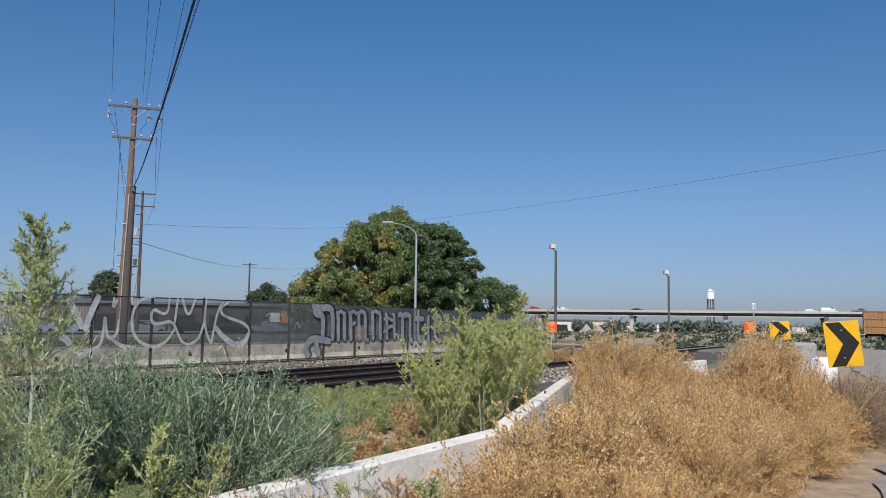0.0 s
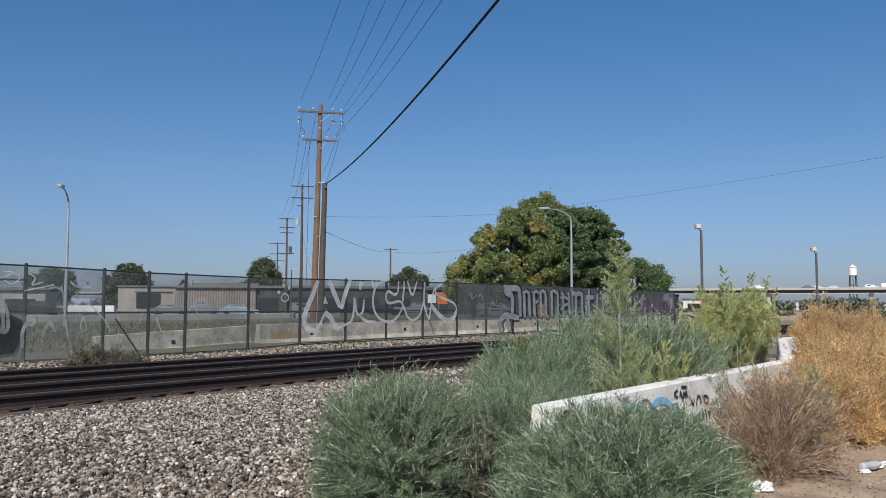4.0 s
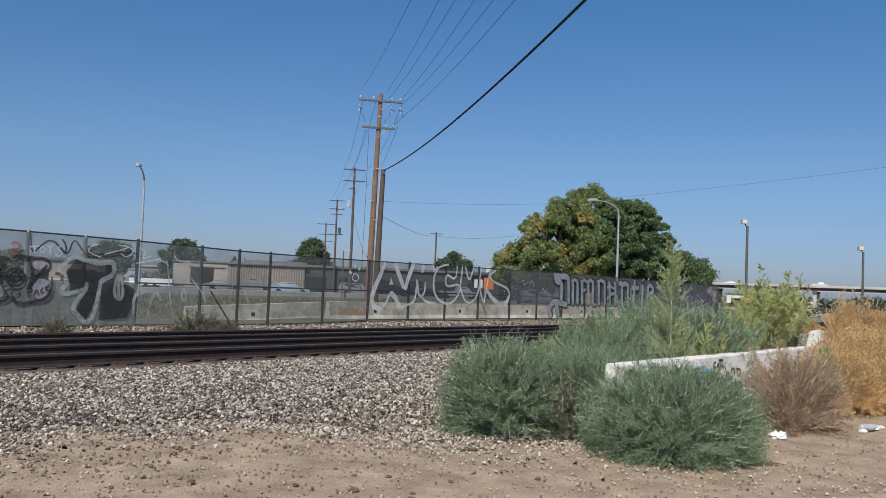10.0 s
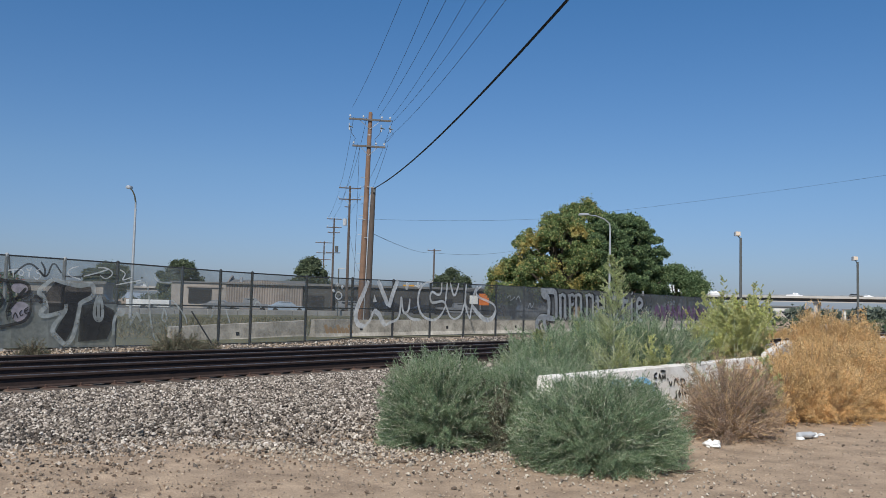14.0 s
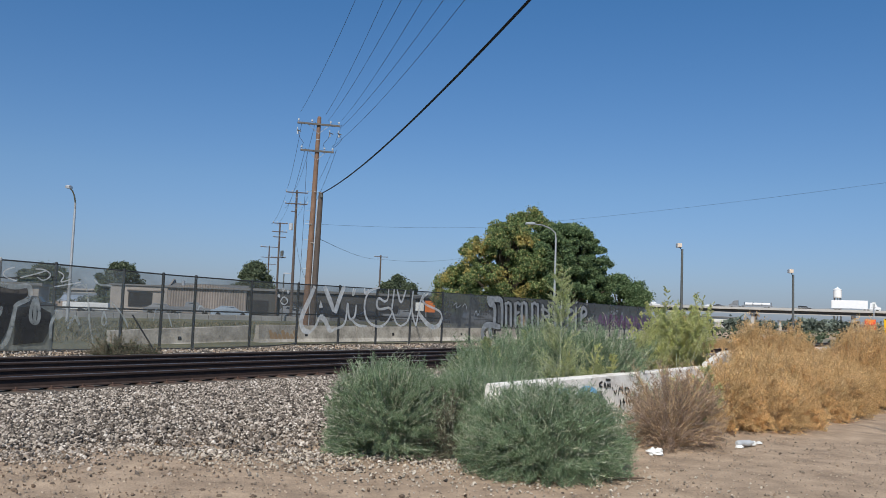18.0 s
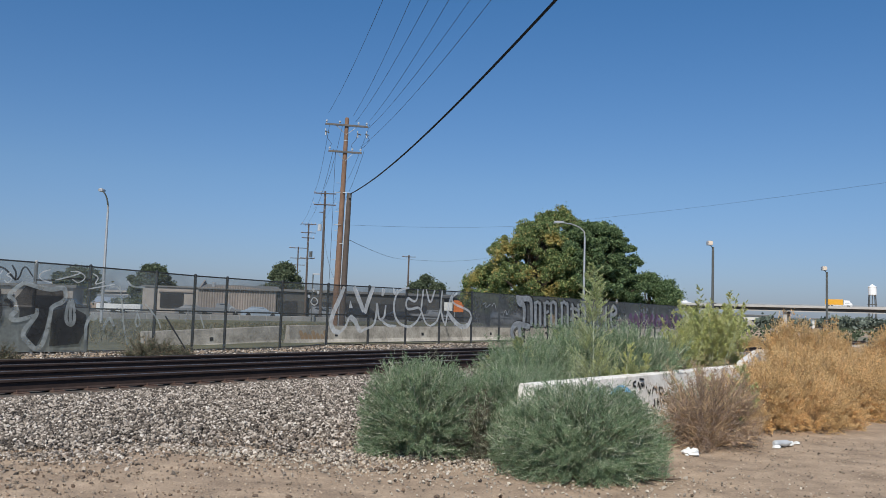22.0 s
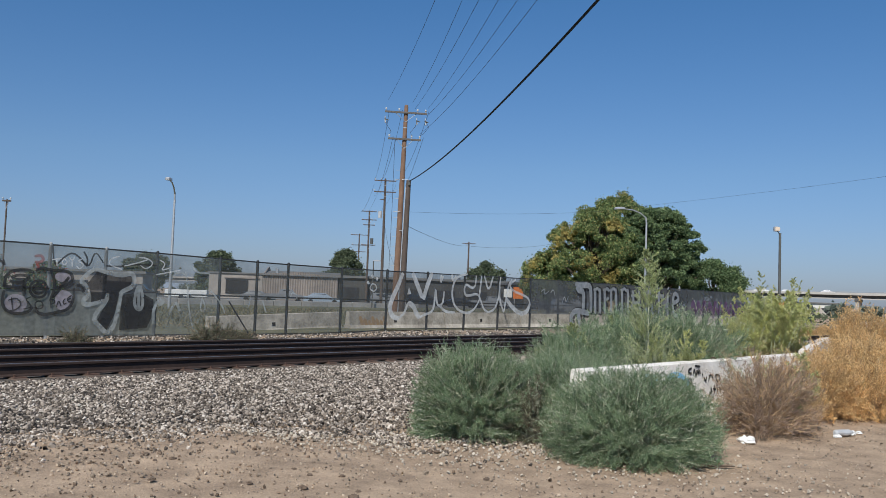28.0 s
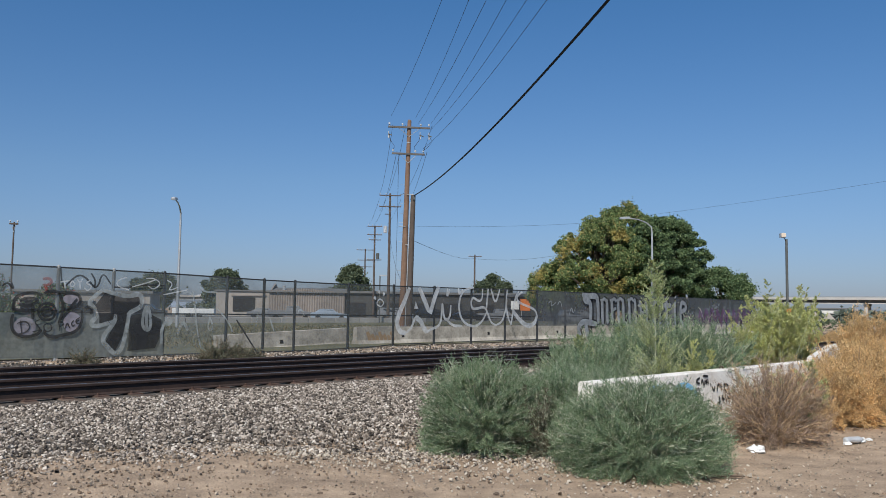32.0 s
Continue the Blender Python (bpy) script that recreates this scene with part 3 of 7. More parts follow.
def ballast():
    """The stone bed under both tracks: a sheet darkened as gap shade, and loose stones heaped on it."""
    s0, s1 = -14.0, 60.0
    ss = np.linspace(s0, s1, 150)
    offs = np.array([5.6, 6.6, 8.4, 9.8, 10.7, 11.5, 13.4, 14.1, 14.5, 17.3, 17.9, 18.35])
    rng = np.random.default_rng(11)
    gs, go = np.meshgrid(ss, offs)
    go = go + rng.normal(0, 0.18, go.shape) * (np.abs(go - 12.5) > 5)
    px, py = gs * ALONG.x + go * ACROSS.x, gs * ALONG.y + go * ACROSS.y
    rise = np.interp(go, [5.6, 6.6, 8.6, 10, 13.6, 14.6, 17.2, 18.3], [-0.04, 0.012, 0.02, 0.02, 0.02, 0.03, 0.03, 0.0])
    gz = ground_height(px, py) + rise
    v = np.stack([px, py, gz], -1).reshape(-1, 3)
    ny, nx = gs.shape
    i = np.arange(ny * nx).reshape(ny, nx)
    f = np.stack([i[:-1, :-1], i[:-1, 1:], i[1:, 1:], i[1:, :-1]], -1).reshape(-1, 4)
    bed = tagged(new("ballast_bed", array_mesh("ballast_bed", v, f, M_BED_SHADE)), "grey crushed-stone ballast under the railway tracks, bed darkened as gap shade", "ballast", kind="structure")

    # an angular lump: a squat antiprism with knocked-about corners
    low = [(math.cos(math.pi / 2 * q), math.sin(math.pi / 2 * q), -0.5) for q in range(4)]
    high = [(0.72 * math.cos(math.pi / 2 * q + 0.8), 0.72 * math.sin(math.pi / 2 * q + 0.8), 0.62) for q in range(4)]
    base = np.array(low + high)
    tri = np.array([(q, (q + 1) % 4, 4 + q) for q in range(4)] + [((q + 1) % 4, 4 + (q + 1) % 4, 4 + q) for q in range(4)] + [(4, 5, 6), (4, 6, 7)])

    def stones(name, n, s_lo, s_hi, o_pick, size, label, lift=0.3, mat=None, edge=None):
        s = rng.uniform(s_lo, s_hi, n)
        o = o_pick(n) if edge is None else edge_line(s) + edge(n) * (10.72 - edge_line(s))
        px, py = s * ALONG.x + o * ACROSS.x, s * ALONG.y + o * ACROSS.y
        r = rng.uniform(size[0], size[1], n) * rng.choice([0.7, 1, 1.0, 1.25], n)
        pz = ground_height(px, py) + 0.012 + r * rng.uniform(-0.2, lift, n) + rng.uniform(0, 0.025, n) * (lift > 0.28)
        shape = base[None] * rng.uniform(0.72, 1.2, (n, 8, 1)) * rng.uniform(0.72, 1.18, (n, 8, 3)) * rng.uniform(0.72, 1.22, (n, 1, 3)) * r[:, None, None]
        a = rng.uniform(0, 6.283, n)
        c, d = np.cos(a)[:, None], np.sin(a)[:, None]
        b = rng.normal(0, 0.55, n)
        e, g = np.cos(b)[:, None], np.sin(b)[:, None]
        shape[:, :, 0], shape[:, :, 2] = shape[:, :, 0] * e - shape[:, :, 2] * g, shape[:, :, 0] * g + shape[:, :, 2] * e
        b = rng.normal(0, 0.5, n)
        e, g = np.cos(b)[:, None], np.sin(b)[:, None]
        shape[:, :, 1], shape[:, :, 2] = shape[:, :, 1] * e - shape[:, :, 2] * g, shape[:, :, 1] * g + shape[:, :, 2] * e
        x = shape[:, :, 0] * c - shape[:, :, 1] * d
        y = shape[:, :, 0] * d + shape[:, :, 1] * c
        v = np.stack([x + px[:, None], y + py[:, None], shape[:, :, 2] * 0.95 + pz[:, None]], -1).reshape(-1, 3)
        f = (tri[None] + 8 * np.arange(n)[:, None, None]).reshape(-1, 3)
        ob = part(name, array_mesh(name, v, f, mat or M_STONE, True), None, bed, label)
        tagged(ob, kind="stuff")

    def edge_line(s):
        """Where the stones give way to dirt."""
        return np.interp(s, [-9.5, -3.8, -1.9, -1.4, -1.15, 0.4, 0.6, 8], [6.95, 6.65, 6.05, 5.55, 4.6, 4.2, 5.0, 5.5]) + 0.18 * np.sin(s * 5.3) + 0.1 * np.sin(s * 13.1)

    stones("stone", 112000, -9.5, 8.0, None, (0.011, 0.0235), "loose grey and tan ballast stones", 0.85, edge=lambda n: rng.beta(1.25, 1.0, n))
    stones("stone", 4200, -5.5, 0.6, None, (0.008, 0.022), "stones strewn along the edge of the dirt", 0.25, edge=lambda n: -rng.gamma(1.3, 0.06, n))
    stones("stone", 2400, -2.0, 0.9, None, (0.006, 0.017), "pale stones strewn on the dirt before the bushes", 0.25, M_PALE_STONE, edge=lambda n: -rng.gamma(1.6, 0.13, n))
    stones("stone", 5200, 8.5, 34.0, lambda n: rng.uniform(8.3, 11.0, n), (0.03, 0.055), "loose grey ballast stones")
    stones("stone", 9500, -9.5, 34.0, lambda n: rng.uniform(17.0, 18.45, n), (0.015, 0.035), "loose pale ballast stones by the fence")
    stones("stone", 4200, -10, 34.0, lambda n: rng.uniform(11.4, 17.0, n), (0.025, 0.045), "dark ballast stones between the rails", 0.1)
    stones("stone", 4200, -8.5, 4.5, lambda n: 7.0 - rng.gamma(1.5, 0.85, n), (0.006, 0.017), "stones scattered on the dirt", 0.2, M_PEBBLE)
    stones("stone", 13000, -6.5, 4.5, lambda n: rng.uniform(-2, 7.0, n), (0.003, 0.012), "pebbles on the dirt", 0.2, M_PEBBLE)
    stones("stone", 2000, -6.5, 3.0, lambda n: 7.0 - rng.gamma(2.0, 1.1, n), (0.005, 0.016), "crumbs of dark dirt on the ground", 0.25, M_CRUMB)


ballast()


# ---- railway tracks ----
def rail_outline(w=0.074, h=0.18):
    return [(-0.075, 0), (0.075, 0), (0.075, 0.012), (0.012, 0.032), (0.010, h - 0.046), (w / 2, h - 0.036), (w / 2, h - 0.008), (w / 2 - 0.012, h),
            (-w / 2 + 0.012, h), (-w / 2, h - 0.008), (-w / 2, h - 0.036), (-0.010, h - 0.046), (-0.012, 0.032), (-0.075, 0.012)]


def track(offs, top, s0, s1, seed):
    z = top - 0.18
    tr = thing("railway_track", "straight railway track of rusty rails on dark timber ties", "railway track", along(0, 0, 0), "railway tracks")
    for o in offs:
        rail = part("rail", Shape().prism(rail_outline(), s1 - s0, pose(s0, o, z)), M_RAIL, tr, "rust-brown steel rail")
        part("running_band", Shape().box(s1 - s0, 0.042, 0.004, pose((s0 + s1) / 2, o, top)), M_RAIL_TOP, rail, "polished top of the rail head")
    rng = random.Random(seed)
    tie = Shape().box(0.23, 2.55, 0.16, bevel=0.012).mesh("tie", M_TIE)
    plate = Shape().box(0.19, 0.36, 0.014, bevel=0.004).mesh("tie_plate", M_PLATE)
    spike = Shape().box(0.03, 0.03, 0.035, pose(-0.05, -0.1, 0), 0.004).mesh("spike", M_PLATE)
    mid = sum(offs) / 2
    s = s0 + 0.3
    while s < s1:
        dy = rng.uniform(-0.07, 0.07)
        part("tie", tie, None, tr, m=pose(s, mid + dy, z - 0.174, 0, rng.uniform(-0.4, 0.4), rng.uniform(-1.2, 1.2)))
        if -10 < s < 22:
            for o in offs:
                part("tie_plate", plate, None, tr, m=pose(s, o, z - 0.013))
                part("spike", spike, None, tr, m=pose(s, o, z))
        s += 0.545 + rng.uniform(-0.02, 0.02)


track((11.30, 12.735), 0.20, -16, 70, 1)
track((15.02, 16.455), 0.13, -16, 70, 2)


# ---- white concrete barrier by the road ----
BARRIER = [(-0.305, 0), (0.305, 0), (0.305, 0.075), (0.125, 0.33), (0.078, 0.80), (0.062, 0.815), (-0.062, 0.815), (-0.078, 0.80), (-0.125, 0.33), (-0.305, 0.075)]


def ribbon(shape, pts, width, m, taper=0.35, lift=0.0, height=0.0):
    """A flat brush stroke through points (u, v) in the plane u = x, v = z of m, facing -y."""
    pts = [Vector((u, 0, v)) for u, v in pts]
    # smooth the stroke
    for _ in range(2):
        out = [pts[0]]
        for a, b in zip(pts, pts[1:]):
            out += [a.lerp(b, 0.25), a.lerp(b, 0.75)]
        out.append(pts[-1])
        pts = out
    n = len(pts)
    k = len(shape.v)
    for i, p in enumerate(pts):
        t = (pts[min(i + 1, n - 1)] - pts[max(i - 1, 0)]).normalized()
        side = Vector((-t.z, 0, t.x)) * width / 2 * (1 - taper * abs(2 * i / (n - 1) - 1) ** 3)
        shape.v += [tuple(m @ (p + side + Vector((0, -lift, 0)))), tuple(m @ (p - side + Vector((0, -lift, 0))))]
    shape.f += [(k + 2 * i, k + 2 * i + 1, k + 2 * i + 3, k + 2 * i + 2) for i in range(n - 1)]


def barrier_block(x0, y0, x1, y1, sink, label, tilt=0.0):
    d = Vector((x1 - x0, y1 - y0, 0))
    turn = math.degrees(math.atan2(d.y, d.x))
    th = thing("concrete_barrier", label, "barrier", pose(x0, y0, -sink, tilt, 0, turn), "white barrier blocks along the road")
    block = part("block", Shape().prism(BARRIER, d.length), M_WHITE_WALL, th)
    part("lifting_loop", Shape().tube([(d.length * 0.5 - 0.05, 0, 0.812), (d.length * 0.5 - 0.04, 0, 0.84), (d.length * 0.5 + 0.04, 0, 0.84), (d.length * 0.5 + 0.05, 0, 0.812)], 0.007, 6), M_PLATE, th)
    return block


wall_a = barrier_block(-2.085, 2.11, 2.16, 6.30, 0.085, "whitewashed concrete barrier block with blue, grey and black graffiti")
wall_b = barrier_block(2.28, 6.42, 5.3, 11.65, 0.035, "whitewashed weathered concrete barrier block among weeds", 0.0)
wall_c = barrier_block(5.45, 11.85, 8.55, 14.85, 0.03, "chipped white concrete barrier block among golden weeds")
wall_d = barrier_block(8.7, 15.0, 12.05, 18.1, 0.03, "white concrete barrier block beyond the weeds")


def wall_paint(th):
    """Strokes on the sloping face that looks to the road."""
    # u runs along the block, v up it
    face = pose(0, -0.128, 0.33, -5.7, 0, 0)

    def strokes(name, mat, label, lines, w):
        for ln in lines:
            sh = Shape()
            ribbon(sh, [(a, max(b, -0.02)) for a, b in ln], w, face, 0.3, 0.006)
            part(name, sh, mat, th, label)
    strokes("blue_arc", M_BLUE_PAINT, "faded light blue arcs", [[(0.96, 0.28), (1.04, 0.35), (1.17, 0.37), (1.31, 0.36), (1.4, 0.31)], [(1.55, 0.29), (1.66, 0.35), (1.85, 0.37), (2.03, 0.31), (2.11, 0.23)], [(1.91, 0.22), (1.94, 0.09), (1.99, -0)], [(1.75, 0.2), (1.81, 0.08)], [(0.49, 0.37), (0.53, 0.4), (0.57, 0.36)], [(0.71, 0.35), (0.83, 0.33)], [(1.21, 0.14), (1.32, 0.11)], [(2.36, -0.08), (2.47, -0.22)]], 0.062)
    strokes("grey_scrawl", M_GREY_PAINT, "grey looping scrawl", [[(1.05, 0.42), (1.11, 0.44), (1.2, 0.4), (1.28, 0.28), (1.3, 0.16)], [(1.39, 0.4), (1.4, 0.31), (1.45, 0.39), (1.52, 0.4), (1.61, 0.35), (1.67, 0.27), (1.72, 0.2)], [(1.56, 0.26), (1.81, 0.28), (2.17, 0.31)], [(2.17, 0.31), (2.15, 0.24), (1.92, 0.12), (1.91, 0.06)], [(0.85, 0.44), (0.86, 0.35)], [(1.09, 0.28), (1.17, 0.22), (1.28, 0.18)], [(2.08, 0.2), (2.01, 0.11), (2.02, 0.01), (2.16, -0.1), (2.32, -0.13), (2.39, -0.13)], [(2.17, 0.31), (2.2, 0.16), (2.25, 0.04)], [(1.81, 0.28), (1.86, 0.13), (1.91, 0.01)]], 0.024)
    strokes("grey_scrawl", M_GREY_PAINT, "grey looping scrawl", [[(2.36, 0.09), (2.71, 0.03)], [(0.6, 0.43), (0.62, 0.36)], [(0.5, 0.41), (0.48, 0.37), (0.55, 0.35)]], 0.024)
    strokes("black_drip", M_BLACK_PAINT, "black drips and strokes", [[(1.61, 0.35), (1.62, 0.21), (1.68, 0.08), (1.74, -0.07)], [(2.03, 0.15), (2.09, 0.03), (2.19, -0.09)], [(2.22, 0.23), (2.23, 0.09), (2.32, -0.07), (2.45, -0.23)], [(2.45, -0.23), (2.74, -0.25)], [(0.12, 0.43), (0.25, 0.43)], [(0.17, 0.43), (0.19, 0.37)], [(0.26, 0.37), (0.29, 0.4), (0.32, 0.36)], [(0.1, 0.32), (0.11, 0.26)], [(0.38, 0.33), (0.42, 0.3)]], 0.026)
    strokes("black_tag", M_BLACK_PAINT, "small black hand-painted lettering", [[(2.21, 0.42), (2.12, 0.4), (2.13, 0.37), (2.2, 0.36)], [(2.24, 0.35), (2.27, 0.42), (2.3, 0.32)], [(2.32, 0.33), (2.33, 0.4), (2.38, 0.34), (2.38, 0.4)], [(2.41, 0.4), (2.41, 0.34)], [(2.3, 0.44), (2.43, 0.43)], [(2.47, 0.35), (2.48, 0.32)], [(2.5, 0.31), (2.54, 0.25), (2.58, 0.31)], [(2.62, 0.25), (2.66, 0.33), (2.74, 0.32), (2.74, 0.25)]], 0.026)
    strokes("black_tag", M_BLACK_PAINT, "small black hand-painted lettering", [[(2.82, 0.32), (2.84, 0.23), (2.95, 0.26), (2.93, 0.31), (2.82, 0.32)], [(2.67, 0.19), (2.67, 0.11), (2.61, 0.12)], [(2.76, 0.2), (2.75, 0.11)], [(2.72, 0.16), (2.8, 0.15)], [(2.83, 0.2), (2.85, 0.11)], [(2.88, 0.16), (2.97, 0.15)], [(2.92, 0.16), (2.92, 0.1)], [(3.05, 0.16), (3.07, 0.1)]], 0.026)


wall_paint(wall_a)

# ---- screened fence beyond the tracks, with the low concrete barrier behind it ----
FENCE = 18.6
POST_S = [-6.1, -4.05, -2.0, 0.0, 2.05, 3.42, 4.81, 6.73, 7.98, 9.1, 11.25, 13.28, 15.32, 17.38, 19.45, 21.62, 23.7] + [23.7 + 2.1 * k for k in range(1, 11)]


def fence_top(s):
    return float(np.interp(s, [-6, 2, 5, 8, 11, 15, 22, 30, 60], [2.32, 2.28, 2.25, 2.19, 2.17, 2.2, 2.25, 2.26, 2.2]))


def fence_base(s):
    return float(np.interp(s, [-6, 2, 5, 11.2, 13.2, 20, 60], [0.16, 0.14, 0.10, 0.05, 0.19, 0.22, 0.2]))


def fence():
    th = thing("screened_fence", "chain-link fence hung with dark worn windscreen and covered in graffiti", "fence", along(0, FENCE, 0))
    for i, s in enumerate(POST_S):
        b, t = fence_base(s), fence_top(s)
        part("post", Shape().tube([(s, 0.03, b - 0.15), (s, 0.03, t + 0.02)], 0.043, 8).ball(0.042, pose(s, 0.03, t + 0.02), 8, 5), M_GREYMETAL if s < 4 else M_POST, th)
    for a, b in zip(POST_S, POST_S[1:]):
        za, zb, ba, bb = fence_top(a), fence_top(b), fence_base(a), fence_base(b)
        rng = random.Random(int(a * 100))
        mid = 1.22
        low_a, low_b = (0.80, 0.80) if a > 13 else (ba, bb)
        bands = ((M_SCREEN_TORN, mid, mid, za, zb), (M_SCREEN_THICK, low_a, low_b, mid, mid)) if b < 4.9 else ((M_SCREEN_TORN if b < 6.8 else M_SCREEN if b < 13.5 else M_SCREEN_MID if b < 22 else M_SCREEN_FAR, low_a, low_b, za, zb),)
        n, rows = 8, 5
        for mat, ya, yb, ta, tb in bands:
            v = []
            for k in range(n + 1):
                q = k / n
                lo, hi = ya + (yb - ya) * q + 0.02, ta + (tb - ta) * q - 0.01
                sway = rng.uniform(-0.012, 0.012) * (0 < k < n)
                v += [(a + (b - a) * q, -0.012 + sway, lo + (hi - lo) * r / (rows - 1)) for r in range(rows)]
            f = [(k * rows + r, (k + 1) * rows + r, (k + 1) * rows + r + 1, k * rows + r + 1) for k in range(n) for r in range(rows - 1)]
            part("screen", Shape().add(v, f), mat, th, "opaque grey-green windscreen" if mat is M_SCREEN_THICK else "worn see-through windscreen")
        part("top_rail", Shape().tube([(a, 0.03, za), (b, 0.03, zb)], 0.021, 6), M_POST, th)
        part("bottom_rail", Shape().tube([(a, 0.03, ba + 0.05), (b, 0.03, bb + 0.05)], 0.016, 6), M_POST, th)
        if a > 4:
            part("middle_rail", Shape().tube([(a, 0.03, 1.2), (b, 0.03, 1.2)], 0.024, 6), M_POST, th)
    # leaning prop and a bent stake at the foot of the fence
    part("prop", Shape().tube([(7.55, -0.35, 0.1), (7.0, -0.06, 1.05)], 0.022, 6), M_POST, th, "leaning steel prop")
    g = Matrix.Translation((0, -0.035, 0))

    def strokes(name, mat, label, lines, w, lift=0.0):
        for ln in lines:
            sh = Shape()
            ribbon(sh, ln, w, g, 0.35, lift)
            part(name, sh, mat, th, label)

    def blackletter(lines, w):
        strokes("dark_backing", M_GRAF_BLACK, "black shadow of the blackletter word", [[(a + 0.09, b - 0.03) for a, b in ln] for ln in lines], w + 0.17, 0.0)
        strokes("grey_lettering", M_GRAF_GREY, "grey blackletter spray-paint lettering", lines, w, 0.012)

    def patch(name, mat, label, pts, lift):
        part(name, Shape().add([(a, -0.035 - lift, b) for a, b in pts], [tuple(range(len(pts)))]), mat, th, label)

    # tall looping white letters on the see-through stretch
    strokes("white_lettering", M_GRAF_WHITE, "large looping white spray-paint letters", [[(13.98, 2.15), (13.73, 1.67), (13.47, 1.24), (13.38, 0.91), (13.55, 0.64), (13.85, 0.61)], [(14.45, 2.17), (14.73, 1.75), (14.99, 1.33)], [(15.47, 2.23), (15.24, 1.8), (15.05, 1.27)], [(14.28, 1.15), (14.55, 1.04), (14.72, 0.77), (14.89, 0.63)], [(21.51, 1.21), (21.32, 0.89), (20.84, 0.81), (20.31, 1.06), (19.87, 1.42)]], 0.19, 0.0)
    strokes("white_lettering", M_GRAF_WHITE, "large looping white spray-paint letters", [[(13.85, 0.61), (14.12, 0.81), (14.25, 1.12), (14.44, 1.18)], [(14.89, 0.63), (15.11, 0.74), (15.52, 0.83), (15.64, 1.13), (15.67, 1.65)], [(15.69, 1.62), (15.77, 1.11), (15.93, 1.06), (16.11, 1.18), (16.14, 1.59)], [(15.93, 1.06), (16.24, 0.85), (16.77, 0.84)], [(17.44, 2.26), (16.91, 2.18), (16.63, 1.88), (16.58, 1.44), (16.75, 1.06), (17.11, 0.86), (17.58, 0.81), (17.97, 1.01), (18.2, 1.34)], [(17.96, 2.23), (17.94, 1.83), (17.72, 1.74), (17.39, 1.91), (17.27, 1.73), (17.33, 1.47), (17.62, 1.47), (18.09, 1.57), (18.3, 1.27), (18.49, 0.94), (18.79, 0.86)]], 0.095, 0.003)
    strokes("white_lettering", M_GRAF_WHITE, "large looping white spray-paint letters", [[(18.29, 2.24), (18.24, 1.81), (18.19, 1.49)], [(18.46, 2.25), (18.74, 1.62), (19.01, 2.24)], [(19.49, 2.24), (19.41, 1.71), (19.52, 1.2), (19.76, 0.87)], [(18.79, 0.86), (19.19, 0.99), (19.38, 1.4), (19.47, 1.86)], [(20.49, 2.18), (20.06, 1.96), (20.28, 1.73), (20.92, 1.6), (21.42, 1.46), (21.54, 1.17)], [(15.96, 2.18), (15.92, 1.85), (16.07, 2.14)], [(16.55, 2.21), (16.59, 1.96), (16.79, 2.17)], [(20.24, 2.17), (19.97, 1.88), (19.76, 0.87)]], 0.095, 0.003)
    for pts in [[(14.29, 1.69), (14.22, 1.43), (14.42, 1.44)]]:
        patch("white_lettering", M_GRAF_WHITE, "small white wedge inside the letter", pts, 0.003)
    strokes("white_lettering", M_GRAF_WHITE, "white paw print", [[(12.43, 1.59), (12.53, 1.75), (12.7, 1.7), (12.76, 1.58), (12.63, 1.48), (12.5, 1.52), (12.43, 1.59)], [(12.29, 1.77), (12.36, 1.82), (12.4, 1.71), (12.29, 1.77)], [(12.47, 1.99), (12.55, 2.03), (12.56, 1.91), (12.47, 1.99)], [(12.71, 1.94), (12.8, 1.92), (12.74, 1.84), (12.71, 1.94)]], 0.045, 0.0)
    # blackletter word: black backing, grey faces
    blackletter( [[(24.91, 2.17), (25.34, 2.1), (26.1, 2.16), (26.24, 1.88), (26.27, 0.9)], [(25, 2.06), (25.19, 1.88), (25.54, 1.88), (25.64, 1.58), (25.6, 0.89)], [(24.81, 0.32), (24.56, 0.66), (24.88, 1.01), (25.66, 0.94), (26.14, 0.88)], [(25.19, 0.91), (25.4, 0.33)]], 0.26)
    blackletter( [[(26.47, 1.9), (26.6, 1.97), (26.62, 0.98), (26.73, 0.92)], [(26.89, 1.91), (27.03, 1.98), (27.05, 0.99), (27.16, 0.92)], [(27.33, 1.92), (27.46, 1.99), (27.49, 0.99), (27.59, 0.92)], [(27.91, 1.93), (28.04, 2.01), (28.07, 0.99), (28.18, 0.92)], [(28.36, 1.94), (28.5, 2.02), (28.53, 0.99), (28.64, 0.92)], [(28.93, 1.96), (29.07, 2.03), (29.1, 1), (29.21, 0.93)], [(29.51, 1.97), (29.65, 2.05), (29.68, 1), (29.79, 0.93)], [(30.03, 1.91), (30.17, 1.99), (30.2, 1), (30.31, 0.93)], [(30.63, 1.92), (30.78, 2), (30.81, 1.01), (30.92, 0.94)]], 0.21)
    blackletter( [[(26.57, 1.88), (26.77, 2.06), (26.99, 1.89)], [(27.43, 1.9), (27.65, 2.08), (27.87, 1.91)], [(28.01, 1.92), (28.23, 2.1), (28.47, 1.93)], [(29.04, 1.94), (29.27, 2.13), (29.51, 1.95)], [(29.92, 1.75), (30.29, 1.83), (30.75, 1.67)], [(29.93, 1.2), (30.3, 1.43), (30.76, 1.49)], [(27.58, 1.53), (27.85, 1.62)], [(28.49, 0.92), (28.81, 0.91)]], 0.15)
